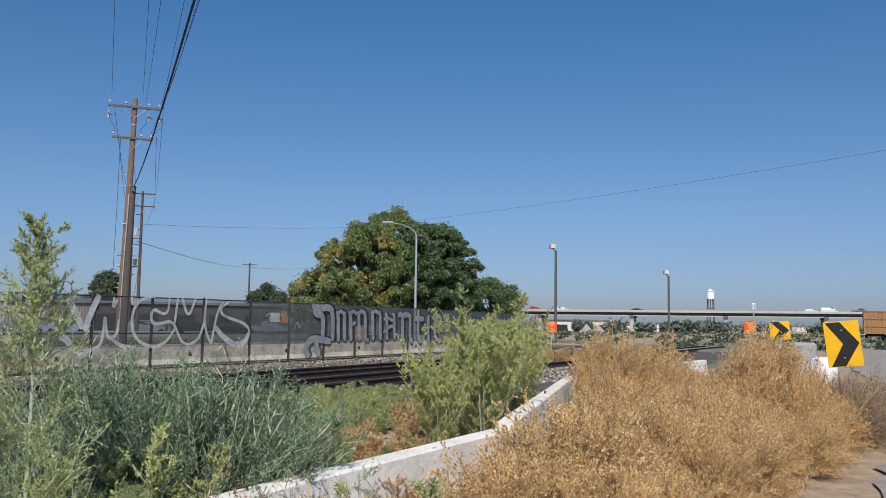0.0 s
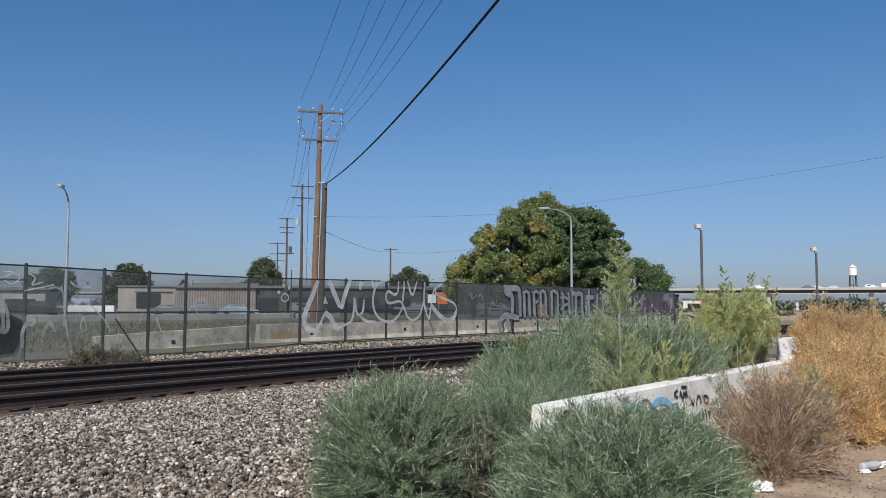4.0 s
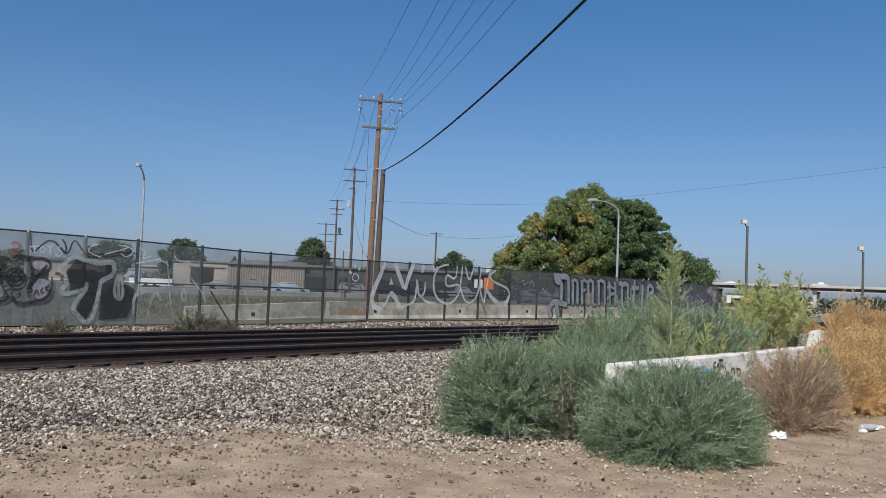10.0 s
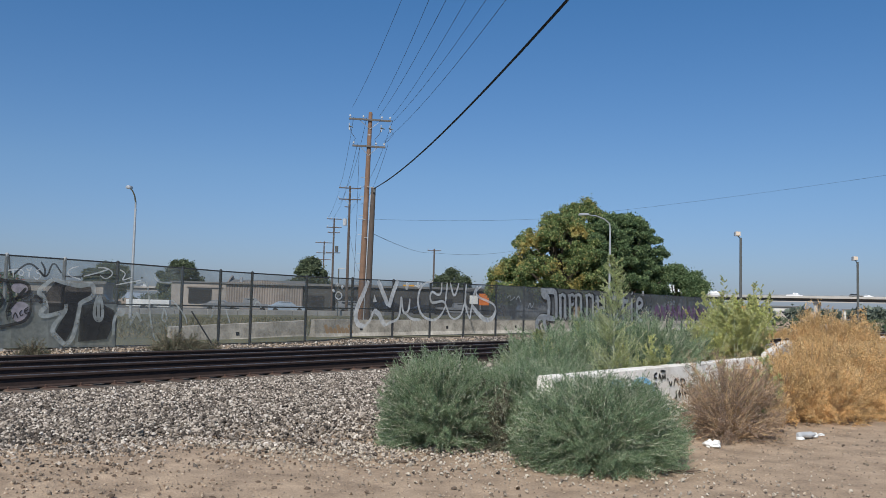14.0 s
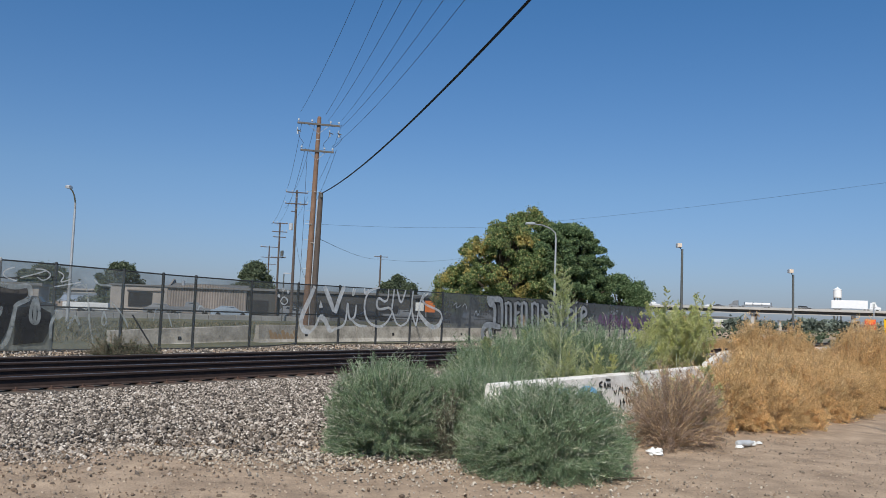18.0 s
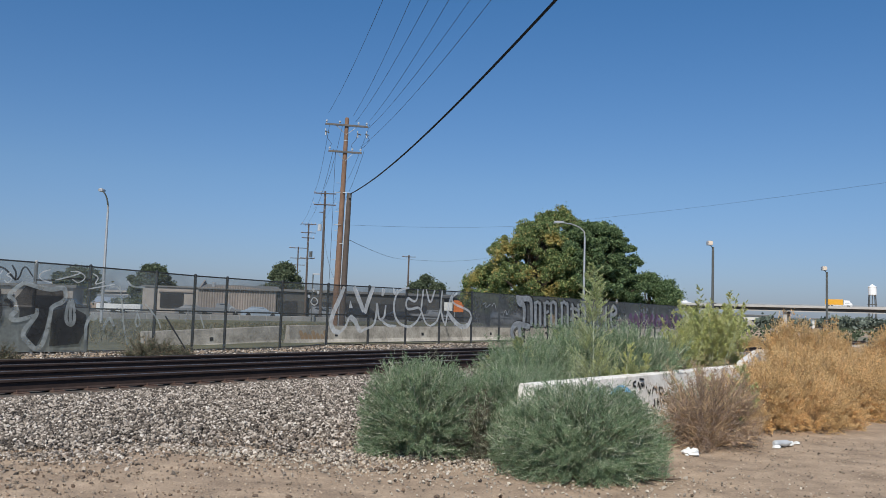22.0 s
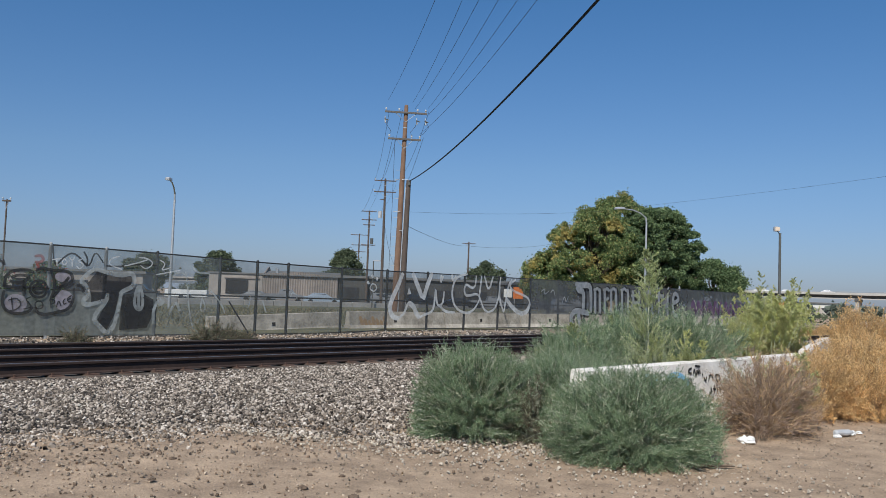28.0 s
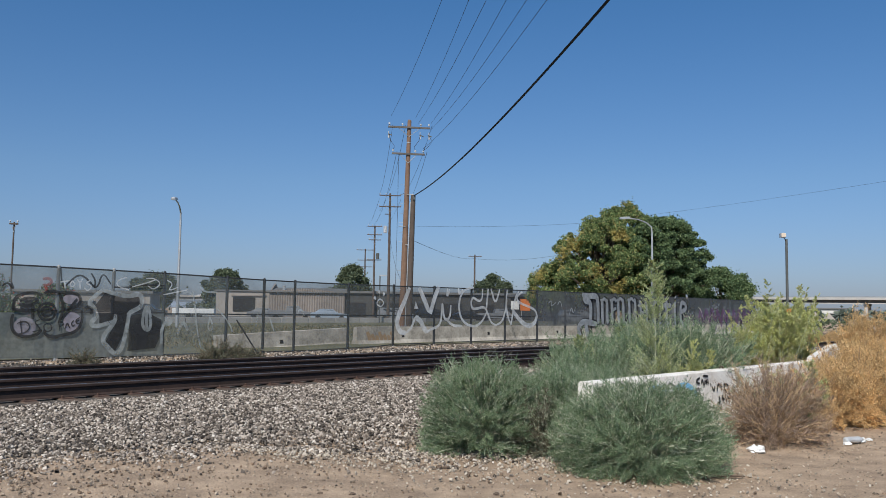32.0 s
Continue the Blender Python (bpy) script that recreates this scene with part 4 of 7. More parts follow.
    blackletter( [[(31.13, 1.96), (31.51, 2.02), (31.5, 0.89), (31.75, 0.81)], [(32.16, 1.92), (32.14, 0.89), (32.41, 0.8)], [(31.38, 1.85), (31.83, 2.03), (32.22, 1.86)], [(32.89, 2.22), (32.87, 0.88), (33.21, 0.79)], [(32.55, 1.81), (33.43, 1.81)], [(33.85, 1.99), (33.83, 0.87), (34.04, 0.78)], [(33.86, 2.29), (33.92, 2.2)], [(35.07, 1.89), (34.56, 2.06), (34.41, 1.4), (34.61, 0.83), (35.2, 0.85)], [(34.41, 1.46), (35.14, 1.64), (35.07, 1.89)]], 0.24)
    patch("tan_patch", M_GRAF_TAN, "faded tan sprayed patch", [(27.75, 1.45), (28.5, 1.5), (28.45, 0.9), (27.8, 0.92)], 0.006)
    strokes("grey_tag", M_GRAF_GREY, "faint small grey tag", [[(22.3, 1.75), (22.6, 1.9), (22.5, 1.6), (22.9, 1.8)], [(23.0, 1.7), (23.2, 1.9), (23.35, 1.6)], [(23.9, 1.3), (24.1, 1.65), (24.2, 1.3), (24.4, 1.6)]], 0.045)
    # purple end of the fence
    strokes("purple_lettering", M_GRAF_PURPLE, "dense purple and dark scrawl", [
        [(36.6 + k * 0.75, 0.5 + 0.2 * (k % 3)), (36.9 + k * 0.75, 1.9 - 0.1 * (k % 2)), (37.3 + k * 0.75, 0.8), (37.6 + k * 0.75, 1.7)] for k in range(10)], 0.24)
    # denser stretch: black arrow-like figure with a pale rim, drops, bubble letters with handwriting
    for pts in [[(3.19, 1.72), (3.51, 1.62), (3.98, 1.65), (4.13, 1.69), (4.16, 1.4), (3.98, 1.27), (3.78, 1.23), (3.69, 0.67), (3.5, 0.27), (3.25, 0.52), (3.5, 1.02), (3.46, 1.13), (3.38, 0.98), (3.06, 0.93), (3.06, 1.12), (2.94, 1.39)]]:
        patch("black_figure", M_GRAF_BLACK, "black spray-paint figure", pts, 0.0)
    for pts in [[(3.86, 1.15), (4.24, 1.22), (4.42, 1.19), (4.72, 1.05), (4.73, 0.67), (4.57, 0.33), (3.82, 0.27)]]:
        patch("black_figure", M_GRAF_BLACK, "black spray-paint figure", pts, 0.0)
    for pts in [[(1.56, 0.88), (1.54, 0.79), (1.47, 0.71), (1.37, 0.66), (1.26, 0.66), (1.15, 0.71), (1.08, 0.78), (1.05, 0.88), (1.07, 0.97), (1.13, 1.05), (1.23, 1.1), (1.35, 1.1), (1.46, 1.06), (1.53, 0.98)], [(2.63, 0.98), (2.62, 0.87), (2.56, 0.79), (2.47, 0.74), (2.37, 0.74), (2.27, 0.79), (2.21, 0.87), (2.18, 0.98), (2.2, 1.08), (2.26, 1.17), (2.34, 1.22), (2.44, 1.22), (2.54, 1.17), (2.61, 1.09)]]:
        patch("pale_fill", M_GRAF_PINK, "pale pinkish fill of the bubble letters", pts, 0.001)
    for pts in [[(2.56, 1.54), (2.54, 1.49), (2.49, 1.44), (2.41, 1.42), (2.32, 1.41), (2.23, 1.44), (2.18, 1.48), (2.15, 1.53), (2.17, 1.59), (2.22, 1.63), (2.3, 1.66), (2.39, 1.66), (2.48, 1.64), (2.54, 1.6)]]:
        patch("pale_fill", M_GRAF_PINK, "pale pinkish fill of the bubble letters", pts, 0.001)
    strokes("white_outline", M_GRAF_HAZE, "broad thin grey-white rim of the black figure", [[(3.11, 1.77), (2.92, 1.62), (2.77, 1.44), (2.92, 1.35), (3, 1.12), (2.87, 1.01), (2.87, 0.9), (3.06, 0.89), (3.43, 1.01)], [(3.11, 1.77), (3.51, 1.67), (3.81, 1.63), (4.1, 1.71), (4.17, 1.55), (4.14, 1.36), (3.85, 1.24), (3.8, 1.16)], [(3.47, 1.18), (3.47, 0.99), (3.1, 0.57), (3.38, 0.3), (3.51, 0.19), (3.67, 0.34), (3.75, 0.67), (3.83, 1.18)]], 0.12, 0.006)
    strokes("white_drop", M_GRAF_HAZE, "thin grey-white drop shape", [[(4.27, 1.42), (4.2, 1.14), (4.2, 0.87), (4.34, 0.76), (4.43, 0.87), (4.41, 1.15), (4.33, 1.42)], [(4.29, 1.38), (4.32, 0.83)], [(5.18, 0.67), (5.35, 1.04), (5.5, 0.77)], [(4.79, 1.1), (5.04, 1.03), (4.91, 0.9), (4.83, 1.03)], [(4.75, 0.42), (4.72, 0.76), (4.83, 1.01)]], 0.085, 0.006)
    strokes("white_line", M_GRAF_HAZE, "thin white sprayed line", [[(5.6, 1.81), (5.68, 1.54), (5.76, 0.84), (5.92, 0.27)], [(5.82, 1.94), (5.94, 1.8), (6.35, 1.8)], [(5.3, 1.74), (5.51, 1.8), (5.68, 1.66)], [(6.38, 1.36), (6.63, 1.12), (6.84, 0.87), (6.89, 0.71)], [(6.16, 1.13), (6.1, 0.85), (6.18, 0.75), (6.28, 0.84), (6.16, 1.13)], [(9.17, 1.22), (9.22, 1.37), (9.38, 1.31), (9.42, 1.17)], [(7.75, 1.26), (7.68, 0.88)], [(8.15, 1.11), (8.31, 0.73)]], 0.05, 0.004)
    strokes("white_tag", M_GRAF_WHITE, "scratchy white tag", [[(2.07, 1.93), (2.29, 1.97)], [(2.17, 1.95), (2.19, 1.78)], [(2.35, 1.97), (2.29, 1.87), (2.37, 1.81), (2.43, 1.9), (2.35, 1.97)], [(2.47, 2.01), (2.54, 1.92), (2.6, 2.03)], [(2.54, 1.92), (2.55, 1.79)], [(2.79, 1.99), (2.67, 1.93), (2.85, 1.86), (2.74, 1.73), (2.65, 1.81)], [(3.73, 2.11), (3.49, 2.03), (3.46, 1.88), (3.8, 1.79)], [(3.87, 1.87), (4.2, 1.96), (4.51, 2.07)], [(4.24, 2.1), (4.48, 2.11), (4.68, 1.98), (4.47, 1.81), (4.3, 1.91)], [(4.83, 2.08), (5.02, 1.99), (4.87, 1.79), (5.17, 1.9)], [(4.74, 1.69), (5.17, 1.78), (5.45, 1.84)]], 0.032, 0.008)
    strokes("dark_scrawl", M_GRAF_BLACK, "black looping scrawl", [[(2.07, 2.26), (2.12, 1.75), (2.35, 2.01), (2.53, 2.13), (2.72, 2.03), (2.97, 1.75), (3.09, 2.23), (3.32, 1.92)], [(2.81, 2.17), (2.93, 1.99), (2.9, 1.81)], [(3.4, 1.85), (3.8, 1.85), (4.1, 1.93), (4.78, 1.93)], [(0.78, 1.8), (0.9, 1.89), (1.03, 1.71), (0.98, 1.88)]], 0.045, 0.004)
    strokes("black_outline", M_GRAF_BLACK, "thick black outline of bubble letters", [[(1.03, 1.26), (1.06, 1.58), (1.41, 1.68), (1.67, 1.62)], [(1.04, 1.18), (1, 0.98), (1.06, 0.75), (1.29, 0.65), (1.59, 0.69), (1.69, 0.82)], [(1.75, 0.82), (1.78, 0.69), (1.98, 0.64), (2.2, 0.69), (2.51, 0.76), (2.64, 1), (2.62, 1.28)], [(1.71, 1.65), (1.83, 1.73), (2.06, 1.68), (2.55, 1.68), (2.59, 1.38), (2.17, 1.26)], [(2.06, 1.68), (2.19, 1.33), (2.09, 1)], [(2.49, 1.54), (2.13, 1.04)], [(1.46, 1.4), (1.48, 1.06)], [(1.17, 1.47), (1.33, 1.55), (1.63, 1.51), (1.4, 1.35), (1.15, 1.39)]], 0.075, 0.006)
    strokes("black_outline", M_GRAF_BLACK, "thick black outline of bubble letters", [[(2.69, 1.34), (2.8, 1.36), (2.9, 1.26), (2.83, 1.19)], [(1.01, 1.28), (1.3, 1.25), (2.03, 1.24)]], 0.075, 0.006)
    strokes("black_outline", M_GRAF_BLACK, "black ring inside the bubble letters", [[(2, 1.24), (1.97, 1.12), (1.87, 1.04), (1.74, 1.04), (1.63, 1.11), (1.59, 1.23), (1.62, 1.35), (1.72, 1.42), (1.85, 1.43), (1.96, 1.36), (2, 1.24)], [(1.92, 1.24), (1.9, 1.17), (1.84, 1.13), (1.76, 1.13), (1.7, 1.17), (1.67, 1.23), (1.69, 1.3), (1.75, 1.34), (1.83, 1.34), (1.89, 1.3), (1.92, 1.24)]], 0.06, 0.006)
    strokes("small_writing", M_GRAF_BLACK, "small black handwriting", [[(1.2, 1.03), (1.25, 0.74)], [(1.13, 0.96), (1.32, 1.03), (1.44, 0.88), (1.33, 0.75), (1.19, 0.73)], [(1.63, 1.05), (1.51, 0.99), (1.6, 0.91), (1.67, 0.81), (1.48, 0.77)], [(1.81, 0.96), (1.72, 0.91), (1.77, 0.76), (1.93, 0.8), (1.9, 0.94), (1.79, 0.96)], [(2.07, 1.02), (2.11, 0.79)], [(2.05, 0.98), (2.18, 1), (2.18, 0.91), (2.1, 0.89)], [(2.23, 0.82), (2.27, 1), (2.34, 0.85)], [(2.43, 1.03), (2.37, 0.96), (2.41, 0.88), (2.46, 0.93)], [(2.58, 1.11), (2.47, 1.03), (2.51, 0.94), (2.6, 0.98)], [(2.5, 1), (2.57, 1.05)]], 0.03, 0.01)
    strokes("red_scrawl", M_GRAF_RED, "small red scribble", [[(1.66, 1.98), (1.82, 2.02), (1.88, 1.9), (1.74, 1.84)], [(1.7, 1.88), (1.8, 1.66)]], 0.07, 0.004)
    strokes("black_outline", M_GRAF_BLACK, "black sprayed letters farther along the fence", [[(-0.6, 1.7), (-0.2, 1.1), (-0.5, 0.6)], [(-1.5, 1.8), (-1.1, 1.2), (-0.7, 1.45), (-1.0, 0.65), (-1.6, 0.75)]], 0.07, 0.004)


fence()


def rear_barrier():
    """Blocks in a row behind the fence; the first stands a little farther back and sags."""
    def block(s, off, z, ln, tilt, stained):
        th = thing("concrete_barrier", "weathered grey concrete barrier block behind the fence", "barrier", along(s, off, z) @ pose(0, 0, 0, 0, tilt, 0), "grey barrier blocks along the fence")
        body = part("block", Shape().prism(BARRIER, ln - 0.03), M_BARRIER, th)
        if stained:
            sh = Shape()
            for k in range(7):
                ribbon(sh, [(0.5 + k * 0.2, 0.3 - 0.1 * (k % 3)), (0.6 + k * 0.2, 0.1), (0.62 + k * 0.2, -0.12)], 0.17, pose(0, -0.128, 0.33, -5.7, 0, 0), 0.5, 0.005)
            part("rust_stain", sh, M_STAIN, body, "rusty stain")
        # A near-black block takes the place of the slot's inner shade.
        part("lifting_slot", Shape().box(0.14, 0.03, 0.12, pose(ln * 0.45, -0.112, 0.42, -5.7)), M_DARK, body, "near-black block for the shade in a lifting slot")

    block(8.45, 21.7, -0.30, 5.6, -2.1, False)
    s, i = 13.75, 0
    while s < 48:
        block(s, 21.0, -0.045 + 0.05 * min(1, i * 0.3) + 0.006 * (i % 2), 5.2, 0.0, i == 0)
        s, i = s + 5.2, i + 1


rear_barrier()


# ---- utility poles and wires ----
def crossarm(th, z, width, pins, mat=M_ARM, y=0.16):
    arm = part("crossarm", Shape().box(width, 0.1, 0.12, pose(0, -y, z), 0.012), mat, th, "timber crossarm")
    for sx in (-1, 1):
        part("brace", Shape().tube([(sx * width * 0.24, -y, z), (0, -0.13, z - 0.55)], 0.018, 5), M_STEEL, arm)
    for x in pins:
        part("insulator", Shape().tube([(x, -y, z + 0.1), (x, -y, z + 0.2), (x, -y, z + 0.22), (x, -y, z + 0.3), (x, -y, z + 0.33)], [0.02, 0.025, 0.07, 0.06, 0.03], 8), M_INSUL, arm, "grey porcelain insulator")


def utility_pole(x, y, h, r0, r1, arms, label, mat=M_POLE, turn=0.0, lean=0.0, arm_mat=M_POLE_GREY):
    th = thing("utility_pole", label, "utility pole", pose(x, y, 0.1, 0, lean, turn), "utility poles along the line")
    part("shaft", Shape().tube([(0, 0, -0.2), (0, 0, h * 0.5), (0, 0, h - 0.1), (0, 0, h)], [r0, (r0 + r1) / 2, r1, r1 * 0.8], 12), mat, th, smooth=False)
    for z, w, pins in arms:
        crossarm(th, z, w, pins, arm_mat, y=r1 + 0.05)
    return th


main_pole = utility_pole(-3.58, 48.85, 13.75, 0.23, 0.13, [(13.15, 2.75, (-1.3, -0.45, 0.75, 1.28)), (11.4, 2.15, (-1.0, 0.45, 0.98))],
                         "tall reddish-brown timber utility pole with two crossarms", lean=1.15, arm_mat=M_ARM)
for x in (-1.34, 0.72, 1.3):
    part("cutout", Shape().tube([(x, -0.2, 12.75), (x + 0.03, -0.24, 12.45)], 0.045, 8).tube([(x, -0.2, 12.9), (x, -0.2, 12.78)], 0.03, 6), M_INSUL, main_pole, "hanging dead-end insulator")
for x0, x1, dx in ((-1.3, -1.0, 0.1), (0.75, 0.45, -0.1), (1.28, 0.98, 0.25)):
    part("jumper", Shape().tube([(x0, -0.25, 12.75), (x0 + dx, -0.3, 12.3), (x1 + dx, -0.3, 11.9), (x1, -0.22, 11.72)], 0.014, 5), M_WIRE, main_pole, "drooping jumper wire")
for x in (-1.3, 0.75, 1.28):
    part("cutout", Shape().tube([(x - 0.06, -0.26, 12.72), (x + 0.2, -0.3, 12.62)], 0.035, 6), M_STEEL_DARK, main_pole, "dark fuse cutout below the crossarm")
part("ground_wire", Shape().tube([(-0.62, -0.15, 11.4), (-0.55, -0.2, 7), (-0.5, -0.24, 0.5)], 0.012, 5), M_WIRE, main_pole)
for k in range(12):
    part("step", Shape().tube([(-0.42, -0.1, 2.6 + k * 0.62), (-0.12, -0.1, 2.6 + k * 0.62)], 0.012, 5), M_STEEL, main_pole)
for z, d in ((9.1, 1), (7.0, -1), (5.8, 1)):
    part("bracket", Shape().tube([(0, -0.2, z - 0.3), (0.45 * d, -0.22, z - 0.3)], 0.022, 6), M_STEEL, main_pole)
part("pole_band", Shape().tube([(0, 0, 12.2), (0, 0, 12.26)], 0.142, 12), M_STEEL, main_pole, "pale steel band")
stub = thing("pole_stub", "shorter weathered timber pole standing beside the tall pole", "utility pole", pose(-3.2, 45.7, 0.1, 0, 1.2, 0))
part("shaft", Shape().tube([(0, 0, -0.2), (0, 0, 4), (0, 0, 8.36)], [0.21, 0.18, 0.145], 12), M_POLE_GREY, stub)
part("conduit", Shape().tube([(-0.2, -0.12, 0), (-0.19, -0.12, 4), (-0.16, -0.1, 7.9)], 0.033, 6), M_STEEL, stub, "pale conduit")
part("cable_clamp", Shape().box(0.16, 0.16, 0.22, pose(0.05, -0.16, 8.05), 0.02), M_STEEL_DARK, stub)

pole_two = utility_pole(-5.0, 95.2, 15.3, 0.2, 0.12, [(14.95, 2.6, (-1.2, -0.5, 1.2)), (13.6, 2.6, (-1.3, -0.5, 0.5, 1.3))], "tall timber utility pole with two crossarms and a transformer", M_POLE_GREY, 3)
part("transformer", Shape().tube([(-0.5, -0.3, 10.5), (-0.5, -0.3, 11.3)], 0.24, 12), M_INSUL, pole_two, "pale grey transformer can")
part("bracket", Shape().box(0.7, 0.09, 0.1, pose(-0.25, -0.15, 12.7), 0.01), M_POLE_GREY, pole_two)
pole_three = utility_pole(-7.6, 124.7, 14.3, 0.19, 0.12, [(14.1, 2.3, (-1.0, -0.4, 0.4, 1.0)), (12.8, 2.3, (-1.0, 0.4, 1.0)), (12.0, 1.9, (-0.8, 0.8)), (8.9, 2.2, (-1.0, 1.0))], "timber utility pole with four crossarms", M_POLE_GREY, 3)
pole_four = utility_pole(-10.4, 160.0, 13.2, 0.19, 0.12, [(12.9, 3.4, (-1.5, -0.7, 0.7, 1.5)), (10.9, 3.0, (-1.3, 1.3)), (9.6, 2.8, (-1.2, 1.2))], "far timber utility pole with crossarms", M_POLE_GREY, 3)
part("transformer", Shape().tube([(0.5, -0.3, 9.1), (0.5, -0.3, 10.0)], 0.25, 10), M_STEEL_DARK, pole_three, "dark transformer can")
far_pole = utility_pole(10.6, 153.5, 12.0, 0.2, 0.14, [(11.6, 2.6, (-1.15, 1.15))], "far timber utility pole with one crossarm", M_POLE_GREY, 5)
left_pole = utility_pole(-32.35, 58.0, 7.4, 0.07, 0.055, [(7.2, 0.6, (-0.25, 0.25))], "far dark timber utility pole", M_POLE_GREY, 15)


def wire(name, a, b, sag, r, mat, label, group="overhead wires", n=26):
    a, b = Vector(a), Vector(b)
    pts = [a.lerp(b, i / n) - Vector((0, 0, 4 * sag * (i / n) * (1 - i / n))) for i in range(n + 1)]
    ob = new(name, Shape().tube(pts, r, 5).mesh(name, mat))
    return tagged(ob, label, "cable", group)


for x, z, bearing in ((-4.51, 14.02, 175.2), (-2.9, 13.95, 176.75), (-2.75, 13.53, 176.1), (-1.9, 13.59, 176.4), (-1.9, 13.16, 175.45), (-2.39, 11.89, 174.9)):
    a = Vector((x, 48.5, z))
    wire("overhead_wire", a, a + Vector((math.sin(radians(bearing)), math.cos(radians(bearing)), 0)) * 62 + Vector((0, 0, 0.2)), 1.5, 0.009, M_WIRE, "thin dark power line strung overhead from the tall pole")
GO_CABLE = Vector((math.sin(radians(174.9)), math.cos(radians(174.9)), 0))
stub_top = Vector((-2.98, 45.6, 8.42))
wire("overhead_cable", stub_top, stub_top + GO_CABLE * 56.5 + Vector((0, 0, 0.3)), 1.12, 0.021, M_CABLE, "thick black cable strung overhead from the pole stub", n=60)
wire("overhead_cable", stub_top + Vector((0.0, 0, -0.03)), stub_top + GO_CABLE * 56.5 + Vector((0.012, 0, 0.272)), 1.13, 0.012, M_CABLE, "thinner black cable lashed to the thick one", n=60)
for x, z, x2, z2 in ((-1.3, 13.5, -1.35, 14.75), (-0.45, 13.5, -0.5, 14.75), (1.28, 13.5, 1.3, 14.75), (-1.0, 11.75, -1.3, 12.8), (0.98, 11.75, 1.3, 12.8)):
    wire("overhead_wire", (-3.1 + x, 48.9, z), (-5.0 + x2, 95.1, z2 + 0.45), 1.0, 0.012, M_WIRE, "thin dark power line between two poles")
for x in (-1.3, -0.5, 1.3):
    wire("overhead_wire", (-5 + x, 95.2, 14.7), (-7.6 + x, 124.6, 14.1), 0.6, 0.012, M_WIRE, "thin dark power line between two poles")
wire("overhead_wire", (-2.9, 48.9, 5.9), (10.6, 153.3, 11.4), 0.5, 0.016, M_WIRE, "thin dark service line to the far pole")
wire("overhead_wire", (10.6, 153.3, 11.3), (30, 170, 13.5), 0.6, 0.02, M_WIRE, "thin dark service line from the far pole")
wire("overhead_wire", (-2.9, 48.9, 6.85), (14, 62, 8.95), 0.2, 0.007, M_WIRE, "faint service line towards the big tree")
wire("overhead_wire", (14, 62, 9.1), (33, 6, 9.2), 0.5, 0.006, M_WIRE, "faint service line past the big tree")
wire("overhead_wire", (-3.0, 48.9, 2.8), (-5.0, 95.0, 10.5), 1.6, 0.014, M_WIRE, "guy line to the farther pole")


# ---- street lamps ----
def street_lamp(x, y, h, reach, turn, label):
    th = thing("street_lamp", label, "street lamp", pose(x, y, 0.1, 0, 0, turn), "curved street lamps")
    part("post", Shape().tube([(0, 0, -0.1), (0, 0, h * 0.5), (0, 0, h - 0.9)], [0.10, 0.08, 0.06], 10), M_STEEL, th)
    part("arm", Shape().tube([(0, 0, h - 0.95), (-0.03 * reach, 0, h - 0.5), (-0.25 * reach, 0, h - 0.2), (-0.6 * reach, 0, h), (-reach, 0, h + 0.05)], [0.055, 0.05, 0.045, 0.04, 0.035], 8), M_STEEL, th)
    part("lamp_head", Shape().box(0.75, 0.28, 0.16, pose(-reach - 0.3, 0, h + 0.0, 0, -4, 0), 0.06), M_STEEL, th)
    return th


lamp = street_lamp(14.15, 53.2, 7.95, 1.75, 8, "galvanised steel street lamp with a curved arm")
copy_thing(lamp, pose(-16.68, 44.2, 0.1 - 0.65, 0, 0, 94))


def flood_post(x, y, h, turn):
    th = thing("flood_light_post", "dark steel post with a tan flood light on top", "light post", pose(x, y, 0.0, 0, 0, turn), "flood light posts")
    part("post", Shape().tube([(0, 0, -0.1), (0, 0, h - 0.35)], [0.13, 0.105], 10), M_STEEL_DARK, th)
    part("bracket", Shape().tube([(0, 0, h - 0.5), (-0.2, -0.05, h - 0.3), (-0.34, -0.1, h - 0.15)], 0.035, 6), M_STEEL_DARK, th)
    body = part("lamp_body", Shape().box(0.5, 0.42, 0.42, pose(-0.38, -0.1, h - 0.22), 0.09), M_STEEL, th)
    part("lens", Shape().box(0.42, 0.05, 0.34, pose(-0.38, -0.33, h - 0.18), 0.03), M_LENS, body, "tan lamp lens")


flood_post(30.55, 67.2, 8.5, 0)
flood_post(45.1, 72.6, 7.0, 0)
for x, y, h in ((33.0, 90.0, 5.2), (-5.6, 75.0, 4.6)):
    th = thing("small_light_pole", "small thin light pole far off", "light post", pose(x, y, 0))
    part("post", Shape().tube([(0, 0, 0), (0, 0, h)], 0.06, 6), M_STEEL_DARK, th)
    part("lamp_head", Shape().box(0.7, 0.2, 0.12, pose(0.3, 0, h), 0.03), M_STEEL, th)


# ---- road signs ----
def panel(th, name, outline, mat, y, thick=0.008, label=""):
    n = len(outline)
    v = [(x, y, z) for x, z in outline] + [(x, y + thick, z) for x, z in outline]
    f = [tuple(range(n)), tuple(range(2 * n - 1, n - 1, -1))] + [(i, n + i, n + (i + 1) % n, (i + 1) % n) for i in range(n)]
    return part(name, Shape().add(v, f), mat, th, label)


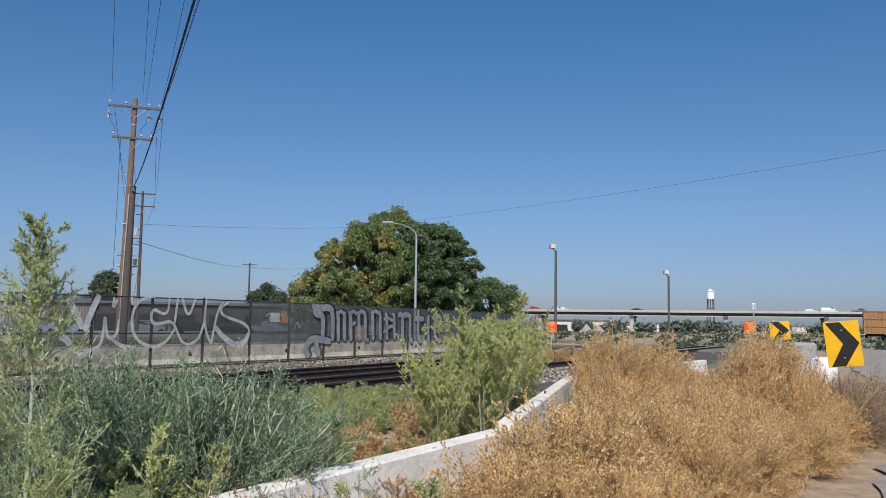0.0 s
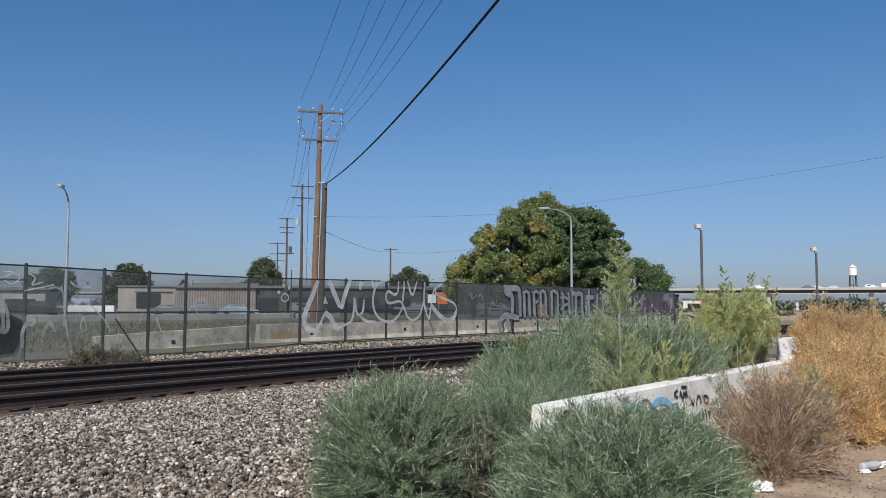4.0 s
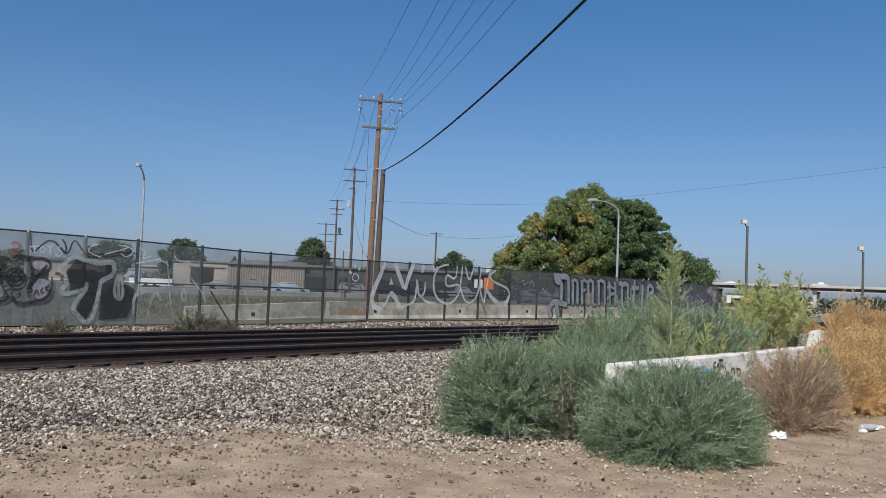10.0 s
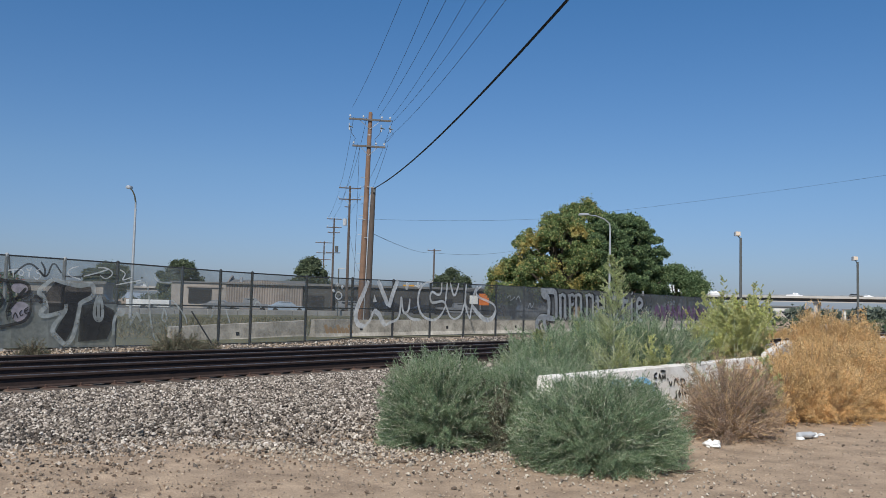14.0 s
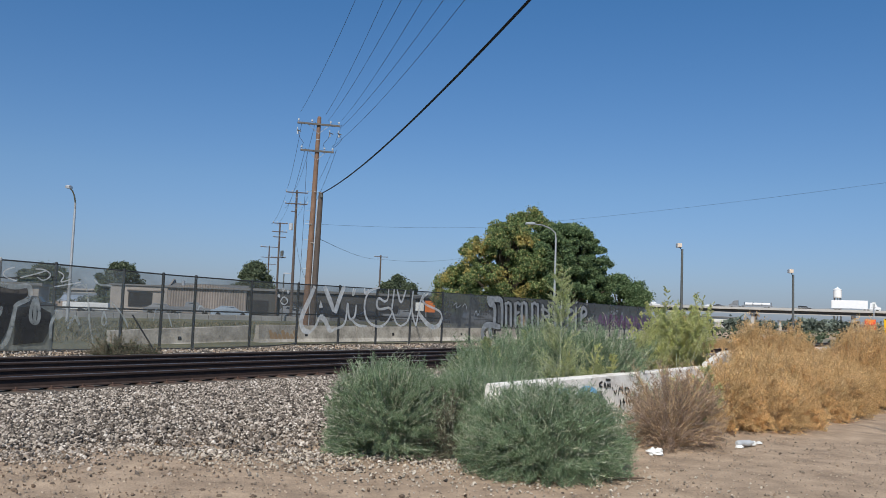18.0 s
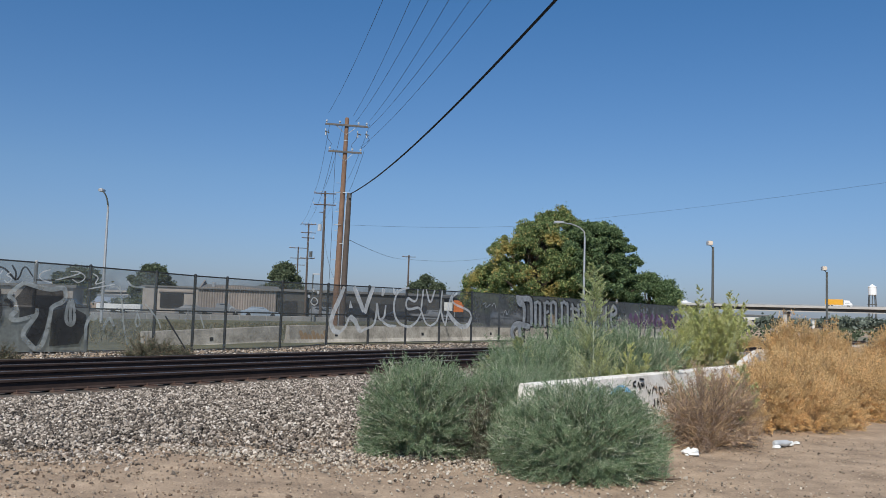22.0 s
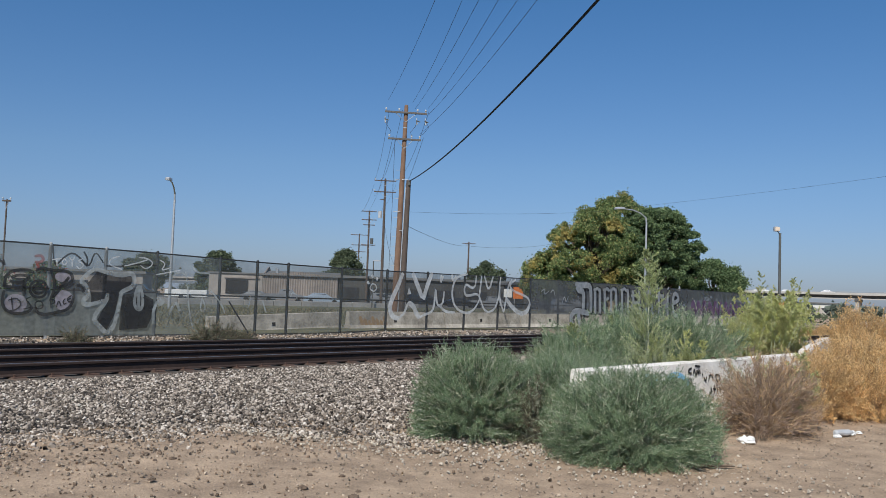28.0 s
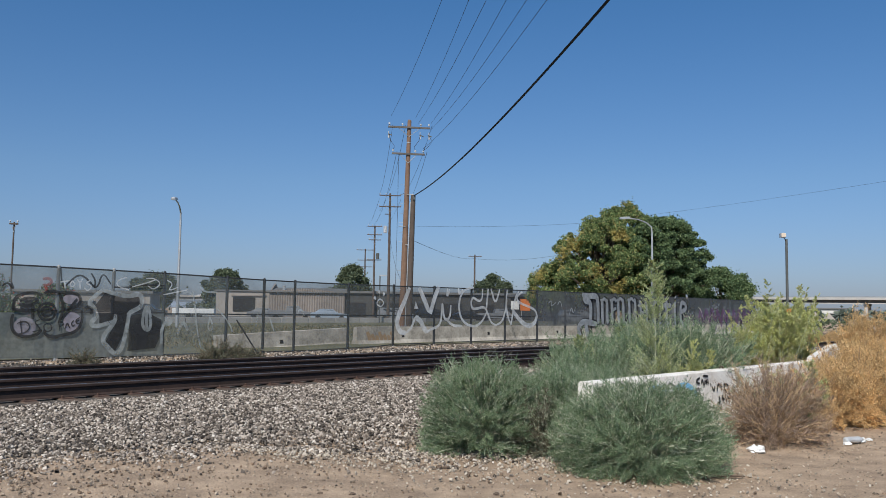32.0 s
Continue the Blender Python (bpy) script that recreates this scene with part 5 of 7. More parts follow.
def chevron_sign(x, y, z, m_turn, m_lean, w=0.61, h=0.76):
    th = thing("chevron_sign", "yellow road sign with a black chevron, battered and leaning", "road sign", pose(x, y, 0, 0, m_lean, m_turn), "chevron signs at the bend")
    a, b = w / 2, h / 2
    plate = panel(th, "plate", [(-a, z - b), (a, z - b), (a, z + b), (-a, z + b)], M_YELLOW, 0, 0.004)
    panel(plate, "chevron", [(-a * 0.88, z + b * 0.96), (-a * 0.05, z + b * 0.96), (a * 0.92, z), (a * 0.0, z - b * 0.97), (-a * 0.8, z - b * 0.97), (a * 0.0, z)], M_SIGN_BLACK, -0.004, 0.003, "black chevron")
    part("post", Shape().box(0.06, 0.035, z + b + 0.02, pose(0, 0.026, -0.05)), M_GREYMETAL, th, "grey steel post")
    for dz in (-0.2, 0.2):
        part("bolt", Shape().tube([(0, -0.012, z + dz), (0, -0.002, z + dz)], 0.012, 6), M_STEEL, plate)


chevron_sign(9.0, 9.87, 1.37, -48, -6, 0.47, 0.66)
chevron_sign(17.14, 21.45, 1.53, -48, -4, 0.58, 0.56)


def orange_marker(x, y, z, size, turn):
    th = thing("orange_marker", "square orange marker sign with a red cross of triangles", "road sign", pose(x, y, 0, 0, 0, turn), "orange marker signs")
    a = size / 2
    plate = panel(th, "plate", [(-a, z - a), (a, z - a), (a, z + a), (-a, z + a)], M_ORANGE, 0, 0.006)
    panel(plate, "red_triangle", [(-a, z + a), (-a, z - a), (0, z)], M_RED, -0.005, 0.003)
    panel(plate, "red_triangle", [(a, z - a), (a, z + a), (0, z)], M_RED, -0.005, 0.003)
    part("post", Shape().box(0.06, 0.04, z + a, pose(0, 0.03, 0)), M_STEEL, th)


orange_marker(22.7, 30.42, 1.62, 0.48, -35)
orange_marker(21.4, 47.8, 1.5, 0.62, -22)
sp = thing("sign_post", "thin grey post with a small white sign", "road sign", pose(23.1, 30.7, 0, 0, 0, -35))
part("post", Shape().tube([(0, 0, 0), (0, 0, 2.7)], 0.03, 8), M_STEEL, sp)
panel(sp, "plate", [(-0.07, 2.4), (0.07, 2.4), (0.07, 2.68), (-0.07, 2.68)], M_WHITE, -0.035, 0.004)
for k, x in enumerate((-0.05, 0.01)):
    panel(sp, "print_bar", [(x, 2.4), (x + 0.04, 2.4), (x + 0.04, 2.62), (x, 2.62)], M_GREYMETAL, -0.038, 0.002)


def crash_cushion():
    th = thing("guard_rail", "grey steel guard rail with a boxy end terminal", "guard rail", pose(14.17, 17.1, 0, 0, 0, 48))
    part("end_box", Shape().box(0.5, 0.62, 1.25, pose(0, 0, 0), 0.05), M_GREYMETAL, th)
    for k in range(6):
        part("post", Shape().box(0.12, 0.15, 0.8, pose(0.9 + k * 1.9, 0.1, 0), 0.01), M_GREYMETAL, th)
    wave = [(-0.04, 0.52), (-0.01, 0.52), (-0.07, 0.60), (-0.01, 0.68), (-0.07, 0.76), (-0.01, 0.84), (-0.04, 0.84), (-0.10, 0.76), (-0.04, 0.68), (-0.10, 0.60)]
    part("beam", Shape().prism(wave, 11.5, pose(0.2, 0, 0.15)), M_STEEL, th, "corrugated steel beam")
    b = thing("traffic_barrel", "battered white plastic traffic barrel", "barrel", pose(12.5, 14.5, 0))
    part("drum", Shape().tube([(0, 0, 0), (0, 0, 0.1), (0, 0, 0.8), (0, 0, 0.95), (0, 0, 1.0)], [0.3, 0.29, 0.27, 0.24, 0.1], 14), M_WHITE, b)
    part("cord", Shape().tube([(0.2, -0.1, 0.4), (1.4, -1.2, 0.35), (3.5, -2.6, 0.3)], 0.02, 5), M_CABLE, b)


crash_cushion()


def freight_box():
    th = thing("freight_container", "rusty brown freight container on wheels by the road", "container", pose(89.4, 92.5, 0, 0, 0, -43))
    part("body", Shape().box(3.0, 12, 3.1, pose(0, 6, 1.15), 0.04), M_FREIGHT, th)
    for i in range(7):
        part("rib", Shape().box(0.09, 0.09, 3.0, pose(-1.4 + i * 0.466, -0.04, 1.2)), M_FREIGHT, th)
    for z in (1.15, 2.1, 3.1, 4.15):
        part("bar", Shape().box(3.0, 0.1, 0.1, pose(0, -0.05, z)), M_FREIGHT, th)
    part("chassis", Shape().box(2.2, 11, 0.35, pose(0, 6, 0.8)), M_DARK, th)
    for x in (-1.1, 1.1):
        for y in (0.9, 2.2, 10):
            part("wheel", Shape().tube([(x - 0.15, y, 0.5), (x + 0.15, y, 0.5)], 0.5, 14), M_TYRE, th)


freight_box()


# ---- overpass ----
OVER = pose(185.4, 264.6, 0, 0, 0, -35)


def overpass():
    th = thing("highway_overpass", "long pale concrete highway overpass on rows of columns", "bridge", OVER)
    part("deck", Shape().box(1900, 14.0, 0.25, pose(0, 7, 7.25)), M_CONCRETE, th)
    # Girder shade below the deck edge is in the darkened concrete colour.
    for y in (0.3, 3.6, 7.0, 10.4, 13.7):
        part("girder", Shape().box(1900, 0.7, 1.1, pose(0, y + 1.5 if y < 1 else y - 0.5, 6.16)), M_CONCRETE_SHADED, th, "concrete girder with shade put into its colour")
    part("soffit_edge", Shape().box(1900, 0.5, 0.35, pose(0, 1.3, 5.85)), M_CONCRETE, th)
    for y in (0.15, 13.85):
        part("parapet", Shape().box(1900, 0.3, 0.62, pose(0, y, 7.48)), M_CONCRETE, th, "pale concrete parapet")
        part("hand_rail", Shape().tube([(-950, y, 8.45), (950, y, 8.45)], 0.06, 5), M_GREYMETAL, th)
    for u in (-330, -297, -264, -231, -198, -165, -132, -99, -66, -31, 2.5, 36, 70, 104, 138, 172, 206, 240):
        # The cap is coloured darker as well, for the same under-deck shade.
        part("bent_cap", Shape().box(1.5, 13, 1.0, pose(u, 7, 5.15), 0.05), M_CONCRETE_SHADED, th)
        for y in (1.6, 5.0, 8.6, 12.2):
            part("column", Shape().box(1.3, 1.3, 5.4, pose(u, y, -0.2), 0.15), M_CONCRETE, th)


overpass()


def water_tower(x, y):
    th = thing("water_tower", "white water tower with a conical roof on dark legs", "water tower", pose(x, y, 0, 0, 0, 20))
    part("tank", Shape().tube([(0, 0, 19.4), (0, 0, 19.7), (0, 0, 24.2)], [2.0, 2.25, 2.25], 20), M_WHITE, th)
    part("roof", Shape().tube([(0, 0, 24.2), (0, 0, 24.3), (0, 0, 25.5), (0, 0, 26.0)], [2.25, 2.5, 0.5, 0.12], 20), M_WHITE, th)
    for i in range(4):
        a = 2 * math.pi * i / 4
        part("leg", Shape().tube([(3.1 * math.cos(a), 3.1 * math.sin(a), 0), (2.2 * math.cos(a), 2.2 * math.sin(a), 19.6)], 0.27, 6), M_STEEL_DARK, th)
    part("ring_beam", Shape().tube([(2.5 * math.cos(2 * math.pi * i / 12), 2.5 * math.sin(2 * math.pi * i / 12), 14.0) for i in range(13)], 0.2, 5), M_STEEL_DARK, th)
    part("riser", Shape().tube([(0, 0, 0), (0, 0, 19.6)], 0.22, 8), M_STEEL_DARK, th)


water_tower(308.5, 448)


# ---- buildings beyond the fence ----
def shed():
    th = thing("metal_shed", "long low corrugated metal shed with a tan stucco front", "building", pose(-31.0, 124, 0, 0, 0, 3))
    part("front", Shape().box(8.0, 14, 3.9, pose(3.6, 7, 0), 0.05), M_STUCCO, th, "tan stucco front block")
    # Solid slab on the front, coloured as the shade within the bay.
    part("opening_shade", Shape().box(3.3, 0.3, 2.1, pose(3.8, -0.02, 0.9)), M_DARK, th, "near-black slab for the shade in the open bay")
    part("frame", Shape().box(5.2, 0.2, 0.2, pose(4.5, -0.1, 3.2)), M_SHED, th)
    part("roof", Shape().box(8.4, 14.4, 0.22, pose(3.6, 7, 3.9)), M_ROOF, th)
    part("wall", Shape().prism([(0, 0), (16, 0), (16, 4.0), (8, 5.4), (0, 4.0)], 0.2, pose(7.62, 0, 0)), M_SHED, th)
    body = Shape()
    n = 60
    w = 11.2
    v, f = [], []
    for i in range(n + 1):
        x = 7.8 + w * i / n
        y = -0.06 if i % 2 else 0.06
        top = 4.0 + 0.5 * (1 - abs(2 * i / n - 0.9))
        v += [(x, y, 0), (x, y, top)]
        if i:
            k = 2 * i
            f.append((k - 2, k, k + 1, k - 1))
    part("corrugated_wall", body.add(v, f), M_SHED, th, "corrugated tan steel wall")
    part("core", Shape().box(11.0, 14, 3.9, pose(13.4, 7.4, 0)), M_SHED, th)
    part("roof", Shape().prism([(-0.4, 4.0), (7.5, 4.75), (15.4, 4.0), (15.4, 3.85), (-0.4, 3.85)], 11.8, pose(7.5, 0, 0)), M_ROOF, th)
    part("vent", Shape().tube([(9.5, 3, 4.3), (9.5, 3, 5.0)], 0.25, 8), M_STEEL, th)


shed()


def low_building(x, y, w, d, h, turn, wall_mat, label, bays=0):
    th = thing("low_building", label, "building", pose(x, y, 0, 0, 0, turn), "far low buildings")
    part("wall", Shape().box(w, d, h, bevel=0.05), wall_mat, th)
    part("roof", Shape().box(w + 0.8, d + 0.8, 0.35, pose(0, 0, h)), M_ROOF, th)
    # Bays are near-black slabs that stand for the shade inside.
    for i in range(bays):
        part("opening_shade", Shape().box(w / bays * 0.6, 0.3, h * 0.55, pose(-w / 2 + (i + 0.5) * w / bays, -d / 2 - 0.02, 0.3)), M_DARK, th)


# Closed box; the shade under the open front is in its wall colour.
low_building(2.0, 132, 30, 12, 3.9, 2, M_CANOPY_SHADE, "long canopy building, its open front a wall coloured as shade", 6)
low_building(-48, 118, 18, 10, 3.2, 8, M_STUCCO, "low tan building behind the fence", 3)
low_building(24, 118, 20, 12, 3.6, 6, M_CANOPY_SHADE, "dark low flat-roofed storage building", 4)
low_building(112, 226, 19, 12, 3.3, -26, M_PALE, "pale low warehouse under the overpass", 3)
low_building(152, 244, 8, 8, 3.0, -30, M_PALE, "small pale flat-roofed building far off", 2)
low_building(205, 360, 11, 10, 3.4, -30, M_PALE, "far white flat-roofed industrial building", 0)
low_building(300, 410, 13, 10, 3.4, -35, M_PALE, "far white flat-roofed industrial building", 0)
low_building(380, 460, 20, 10, 3.4, -38, M_PALE, "far white flat-roofed industrial building", 0)
low_building(430, 430, 15, 10, 3.4, -40, M_PALE, "far white flat-roofed industrial building", 0)
for x, y, h, w in ((86, 172, 2.2, 3.4), (89.2, 172.5, 2.1, 3.4)):
    th = thing("gravel_heap", "tan gravel heap beyond the tracks", "heap", pose(x, y, -0.05))
    part("cone", Shape().tube([(0, 0, 0), (0.1, 0, h * 0.5), (0, 0, h)], [w * 0.62, w * 0.3, 0.15], 14), M_HEAP, th)


def low_wall():
    th = thing("low_wall", "low pale concrete wall at the edge of the lot", "wall", along(20, 57, 0.0), "low walls")
    for k in range(12):
        part("panel", Shape().box(3.0, 0.2, 0.62, pose(1.5 + 3.06 * k, 0, 0.0), 0.02), M_CONCRETE, th)


low_wall()


def hills():
    n = 120
    rng = random.Random(4)
    v, f = [], []
    for i in range(n + 1):
        a = radians(-75 + 170 * i / n)
        h = 12 + 16 * noise.noise((i * 0.09, 0, 0)) + 5 * noise.noise((i * 0.4, 3, 0))
        h = max(3, h + 10 * math.exp(-((math.degrees(a) + 25) / 22) ** 2))
        x, y = math.sin(a), math.cos(a)
        v += [(3200 * x, 3200 * y, -5), (3300 * x, 3300 * y, h), (3600 * x, 3600 * y, -5)]
        if i:
            k = 3 * i
            f += [(k - 3, k, k + 1, k - 2), (k - 2, k + 1, k + 2, k - 1)]
    tagged(new("backdrop_hills", Shape().add(v, f).mesh("backdrop_hills", M_HILL)), "low hazy blue hills on the horizon", "hills", kind="structure")


hills()


# ---- vehicles ----
BIG = ("box_truck", "semi", "tipper", "flatbed")


def vehicle(kind, paint, m, label, group):
    """A car, pickup, van or truck, x forward, wheels on z = 0."""
    th = thing(kind, label, "truck" if kind in BIG else "van" if kind == "van" else "car", m, group)
    mat = CAR_PAINTS[paint]
    prof = {
        "car": [(-2.2, 0.35), (2.2, 0.35), (2.25, 0.62), (2.1, 0.82), (1.05, 0.92), (0.35, 1.38), (-1.0, 1.42), (-1.75, 1.0), (-2.2, 0.92)],
        "suv": [(-2.25, 0.4), (2.3, 0.4), (2.3, 0.9), (1.15, 1.08), (0.6, 1.62), (-1.9, 1.68), (-2.25, 1.1)],
        "pickup": [(-2.8, 0.5), (2.7, 0.5), (2.75, 0.95), (1.5, 1.12), (0.95, 1.72), (-0.45, 1.74), (-0.6, 1.15), (-2.8, 1.15)],
        "van": [(-2.7, 0.4), (2.6, 0.4), (2.65, 0.95), (2.0, 1.15), (1.35, 1.95), (-2.65, 2.05)],
        "semi": [(1.0, 0.7), (6.6, 0.7), (6.7, 1.7), (5.6, 2.0), (5.1, 3.0), (3.4, 3.3), (3.2, 1.2), (1.0, 1.2)],
        "tipper": [(-3.6, 0.7), (5.0, 0.7), (5.05, 1.6), (4.5, 1.9), (4.1, 2.7), (2.4, 2.8), (2.3, 1.1), (-3.6, 1.1)],
        "flatbed": [(1.0, 0.7), (6.6, 0.7), (6.7, 1.7), (5.6, 2.0), (5.1, 3.0), (3.4, 3.3), (3.2, 1.2), (1.0, 1.2)],
        "box_truck": [(-6.0, 0.9), (3.1, 0.9), (3.1, 1.5), (2.9, 2.5), (1.9, 2.7), (1.75, 3.9), (-6.0, 3.9)],
    }[kind]
    w = 2.4 if kind in BIG else 1.8
    n = len(prof)
    v = [(x, -w / 2 * (0.86 if z > 1.15 and kind not in BIG else 1), z) for x, z in prof] + [(x, w / 2 * (0.86 if z > 1.15 and kind not in BIG else 1), z) for x, z in prof]
    f = [tuple(range(n)), tuple(range(2 * n - 1, n - 1, -1))] + [(i, n + i, n + (i + 1) % n, (i + 1) % n) for i in range(n)]
    part("body", Shape().add(v, f), mat, th)
    top = max(z for _, z in prof)
    glass = {"car": (-1.35, 0.75), "suv": (-1.8, 0.8), "pickup": (-0.35, 1.1), "van": (0.3, 1.7), "box_truck": (2.0, 2.95), "semi": (3.7, 5.2), "flatbed": (3.7, 5.2), "tipper": (2.6, 4.2)}[kind]
    z0 = 0.95 if kind == "car" else 1.12 if kind not in BIG else 1.7
    z1 = top - 0.12 if kind not in BIG else 2.45
    for sy in (-1, 1):
        y = sy * (w / 2 * 0.93 + 0.012 if kind not in BIG else w / 2 + 0.012)
        g = [(glass[0], y, z0), (glass[1], y, z0), (glass[1] - 0.42, y * 0.955, z1), (glass[0] + 0.3, y * 0.955, z1)]
        part("side_window", Shape().add(g, [(0, 1, 2, 3) if sy < 0 else (3, 2, 1, 0)]), M_GLASS, th)
        for x in ((-1.4, 1.4) if kind in ("car", "suv") else (-1.8, 1.8) if kind not in BIG else (-5.0, -3.9, 2.0) if kind == "box_truck" else (-2.6, -1.5, 3.8) if kind == "tipper" else (-7.6, -6.4, 1.6, 2.7, 5.6)):
            r = 0.33 if kind not in BIG else 0.5
            part("wheel", Shape().tube([(x, sy * (w / 2 - 0.22), r), (x, sy * (w / 2 + 0.01), r)], r, 12), M_TYRE, th)
    if kind == "semi":
        part("trailer", Shape().box(11.6, 2.5, 2.85, pose(-3.2, 0, 1.15), 0.06), mat, th, "white box trailer")
    if kind == "tipper":
        part("load_box", Shape().box(5.8, 2.4, 1.9, pose(-0.8, 0, 1.15), 0.05), CAR_PAINTS["yellow"], th, "yellow load box")
    if kind == "flatbed":
        part("bed", Shape().box(11.0, 2.4, 0.3, pose(-3.4, 0, 1.1)), mat, th)
        for x in (-8.4, -5.2, -2.0, 1.2):
            part("stake", Shape().box(0.2, 2.4, 1.3, pose(x, 0, 1.4)), mat, th)
        part("load", Shape().tube([(-8.0, 0, 2.0), (0.8, 0, 2.0)], 0.55, 10), CAR_PAINTS["white"], th, "pale cylindrical load")
    return th


# parked beyond the fence
for kind, paint, x, y, turn, label in (
        ("pickup", "grey", -17.2, 101, 5, "dark grey pickup parked by the shed"), ("car", "grey", -20.5, 102, 4, "grey car parked by the shed"),
        ("car", "blue", -12.0, 96, 8, "pale blue car parked beyond the fence"), ("suv", "grey", -4.2, 104, 6, "grey car parked under the canopy"),
        ("suv", "black", 0.8, 106, 5, "black car parked under the canopy"), ("car", "black", 5.4, 104, 4, "black car parked under the canopy"),
        ("pickup", "grey", 9.5, 106, 3, "grey pickup parked beyond the fence"), ("suv", "grey", 16.4, 88, 4, "dark grey car parked beyond the fence"),
        ("car", "grey", 20.5, 92, 4, "grey car parked beyond the fence"),
        ("pickup", "black", -34.0, 96, 6, "black pickup parked beyond the fence")):
    vehicle(kind, paint, pose(x, y, 0.0, 0, 0, turn), label, "vehicles parked beyond the fence")
trailer = thing("white_trailer", "low white flat trailer parked beyond the fence", "trailer", pose(-27.0, 92, 0, 0, 0, 6))
part("bed", Shape().box(4.6, 1.9, 0.75, pose(0, 0, 0.5), 0.04), M_WHITE, trailer)
part("tongue", Shape().box(1.3, 0.12, 0.12, pose(2.9, 0, 0.5)), M_STEEL_DARK, trailer)
for x in (-0.5, 0.45):
    for y in (-0.95, 0.95):
        part("wheel", Shape().tube([(x, y - 0.1, 0.32), (x, y + 0.1, 0.32)], 0.32, 12), M_TYRE, trailer)
th = thing("orange_sign", "small orange and white sign board beyond the fence", "sign", pose(7.9, 74, 0.4, 0, 0, 5))
part("plate", Shape().box(0.95, 0.05, 1.1, pose(0.35, 0, 1.1)), M_ORANGE, th)
part("plate", Shape().box(0.8, 0.05, 0.8, pose(-0.65, 0, 1.2)), M_WHITE, th, "white board")
part("post", Shape().box(0.08, 0.08, 1.6, pose(0, 0.06, -0.4)), M_STEEL, th)

TRAFFIC = []


def traffic():
    """Vehicles on the overpass: place along it at 0 s, speed, lane, kind and colour."""
    rows = [(-68, 22.9, 2.2, "suv", "red", "red van driving on the overpass"), (-82, 22.6, 2.2, "van", "white", "white van driving on the overpass"),
            (-58, 22.9, 5.4, "suv", "white", "white car driving on the overpass"), (-29, 24.5, 2.2, "car", "black", "black car driving on the overpass"),
            (31, 23.5, 2.2, "car", "white", "white car driving on the overpass"), (37.5, 23.5, 5.4, "van", "white", "white van driving on the overpass"),
            (47, 23, 2.2, "pickup", "black", "black pickup driving on the overpass"), (67, 23, 2.2, "pickup", "grey", "grey pickup driving on the overpass")]
    for rel, paint, kind in ((-134, "black", "car"), (-87, "black", "suv"), (58, "white", "pickup"), (138, "black", "car"), (152, "white", "car"), (230, "white", "suv")):
        u6 = 330 * math.tan(math.atan(rel / 1490) - radians(0.4))
        rows.append((u6 - 22.9 * 6, 22.9, 2.2 if paint == "black" else 5.4, kind, paint, f"{paint} {kind} driving on the overpass"))
    rng = random.Random(8)
    u = -190
    while u > -760:
        kind, paint = rng.choice([("car", "white"), ("car", "black"), ("suv", "grey"), ("pickup", "white"), ("car", "grey"), ("suv", "black"), ("van", "white")])
        rows.append((u, 22.9 + rng.uniform(-0.6, 0.6), rng.choice([2.2, 5.4]), kind, paint, f"{paint} {kind} driving on the overpass"))
        u -= rng.uniform(14, 44)
    rows = [r for r in rows if not any(abs(r[0] + r[1] * t - u) < 16 for t, u in ((17, -16), (18, 5), (20, -61), (21, -37), (22, -14)))]
    rows.append((-352, 19.8, 2.2, "semi", "white", "white semi-trailer truck driving on the overpass"))
    rows.append((-531, 23.5, 2.2, "tipper", "white", "white truck with a yellow load box on the overpass"))
    rows.append((-495, 23.7, 5.4, "pickup", "white", "white pickup driving on the overpass"))
    rows.append((258, -16.2, 9.6, "flatbed", "grey", "grey flatbed truck with a long load on the overpass"))
    for k in range(9):
        paint = rng.choice(["white", "grey", "black"])
        rows.append((90 + k * 74 + rng.uniform(-15, 15), -23.5, 9.6, "car", paint, f"{paint} car driving on the overpass"))
    for u0, v, lane, kind, paint, label in rows:
        ob = vehicle(kind, paint, None, label, "traffic on the overpass")
        TRAFFIC.append((ob, u0, v, lane))


traffic()

# ---- trees ----
def leaf_cloud(rng, centres, radii, count, size, squash=0.8):
    """Leaf quads scattered through clumps, denser towards their skins."""
    k = rng.integers(0, len(centres), count)
    d = rng.normal(0, 1, (count, 3))
    d /= np.linalg.norm(d, axis=1, keepdims=True)
    r = radii[k] * np.where(rng.uniform(0, 1, count) < 0.25, np.abs(rng.normal(0.9, 0.3, count)), rng.uniform(0.2, 1.0, count) ** 0.5)
    c = centres[k] + d * r[:, None] * np.array([1, 1, squash])
    a = rng.normal(0, 1, (count, 3))
    a /= np.linalg.norm(a, axis=1, keepdims=True)
    b = np.cross(a, rng.normal(0, 1, (count, 3)))
    b /= np.linalg.norm(b, axis=1, keepdims=True)
    s = size * rng.uniform(0.6, 1.3, count)[:, None]
    v = np.stack([c - a * s, c + b * s * 0.55, c + a * s, c - b * s * 0.55], 1).reshape(-1, 3)
    f = np.arange(count * 4).reshape(-1, 4)
    return v, f


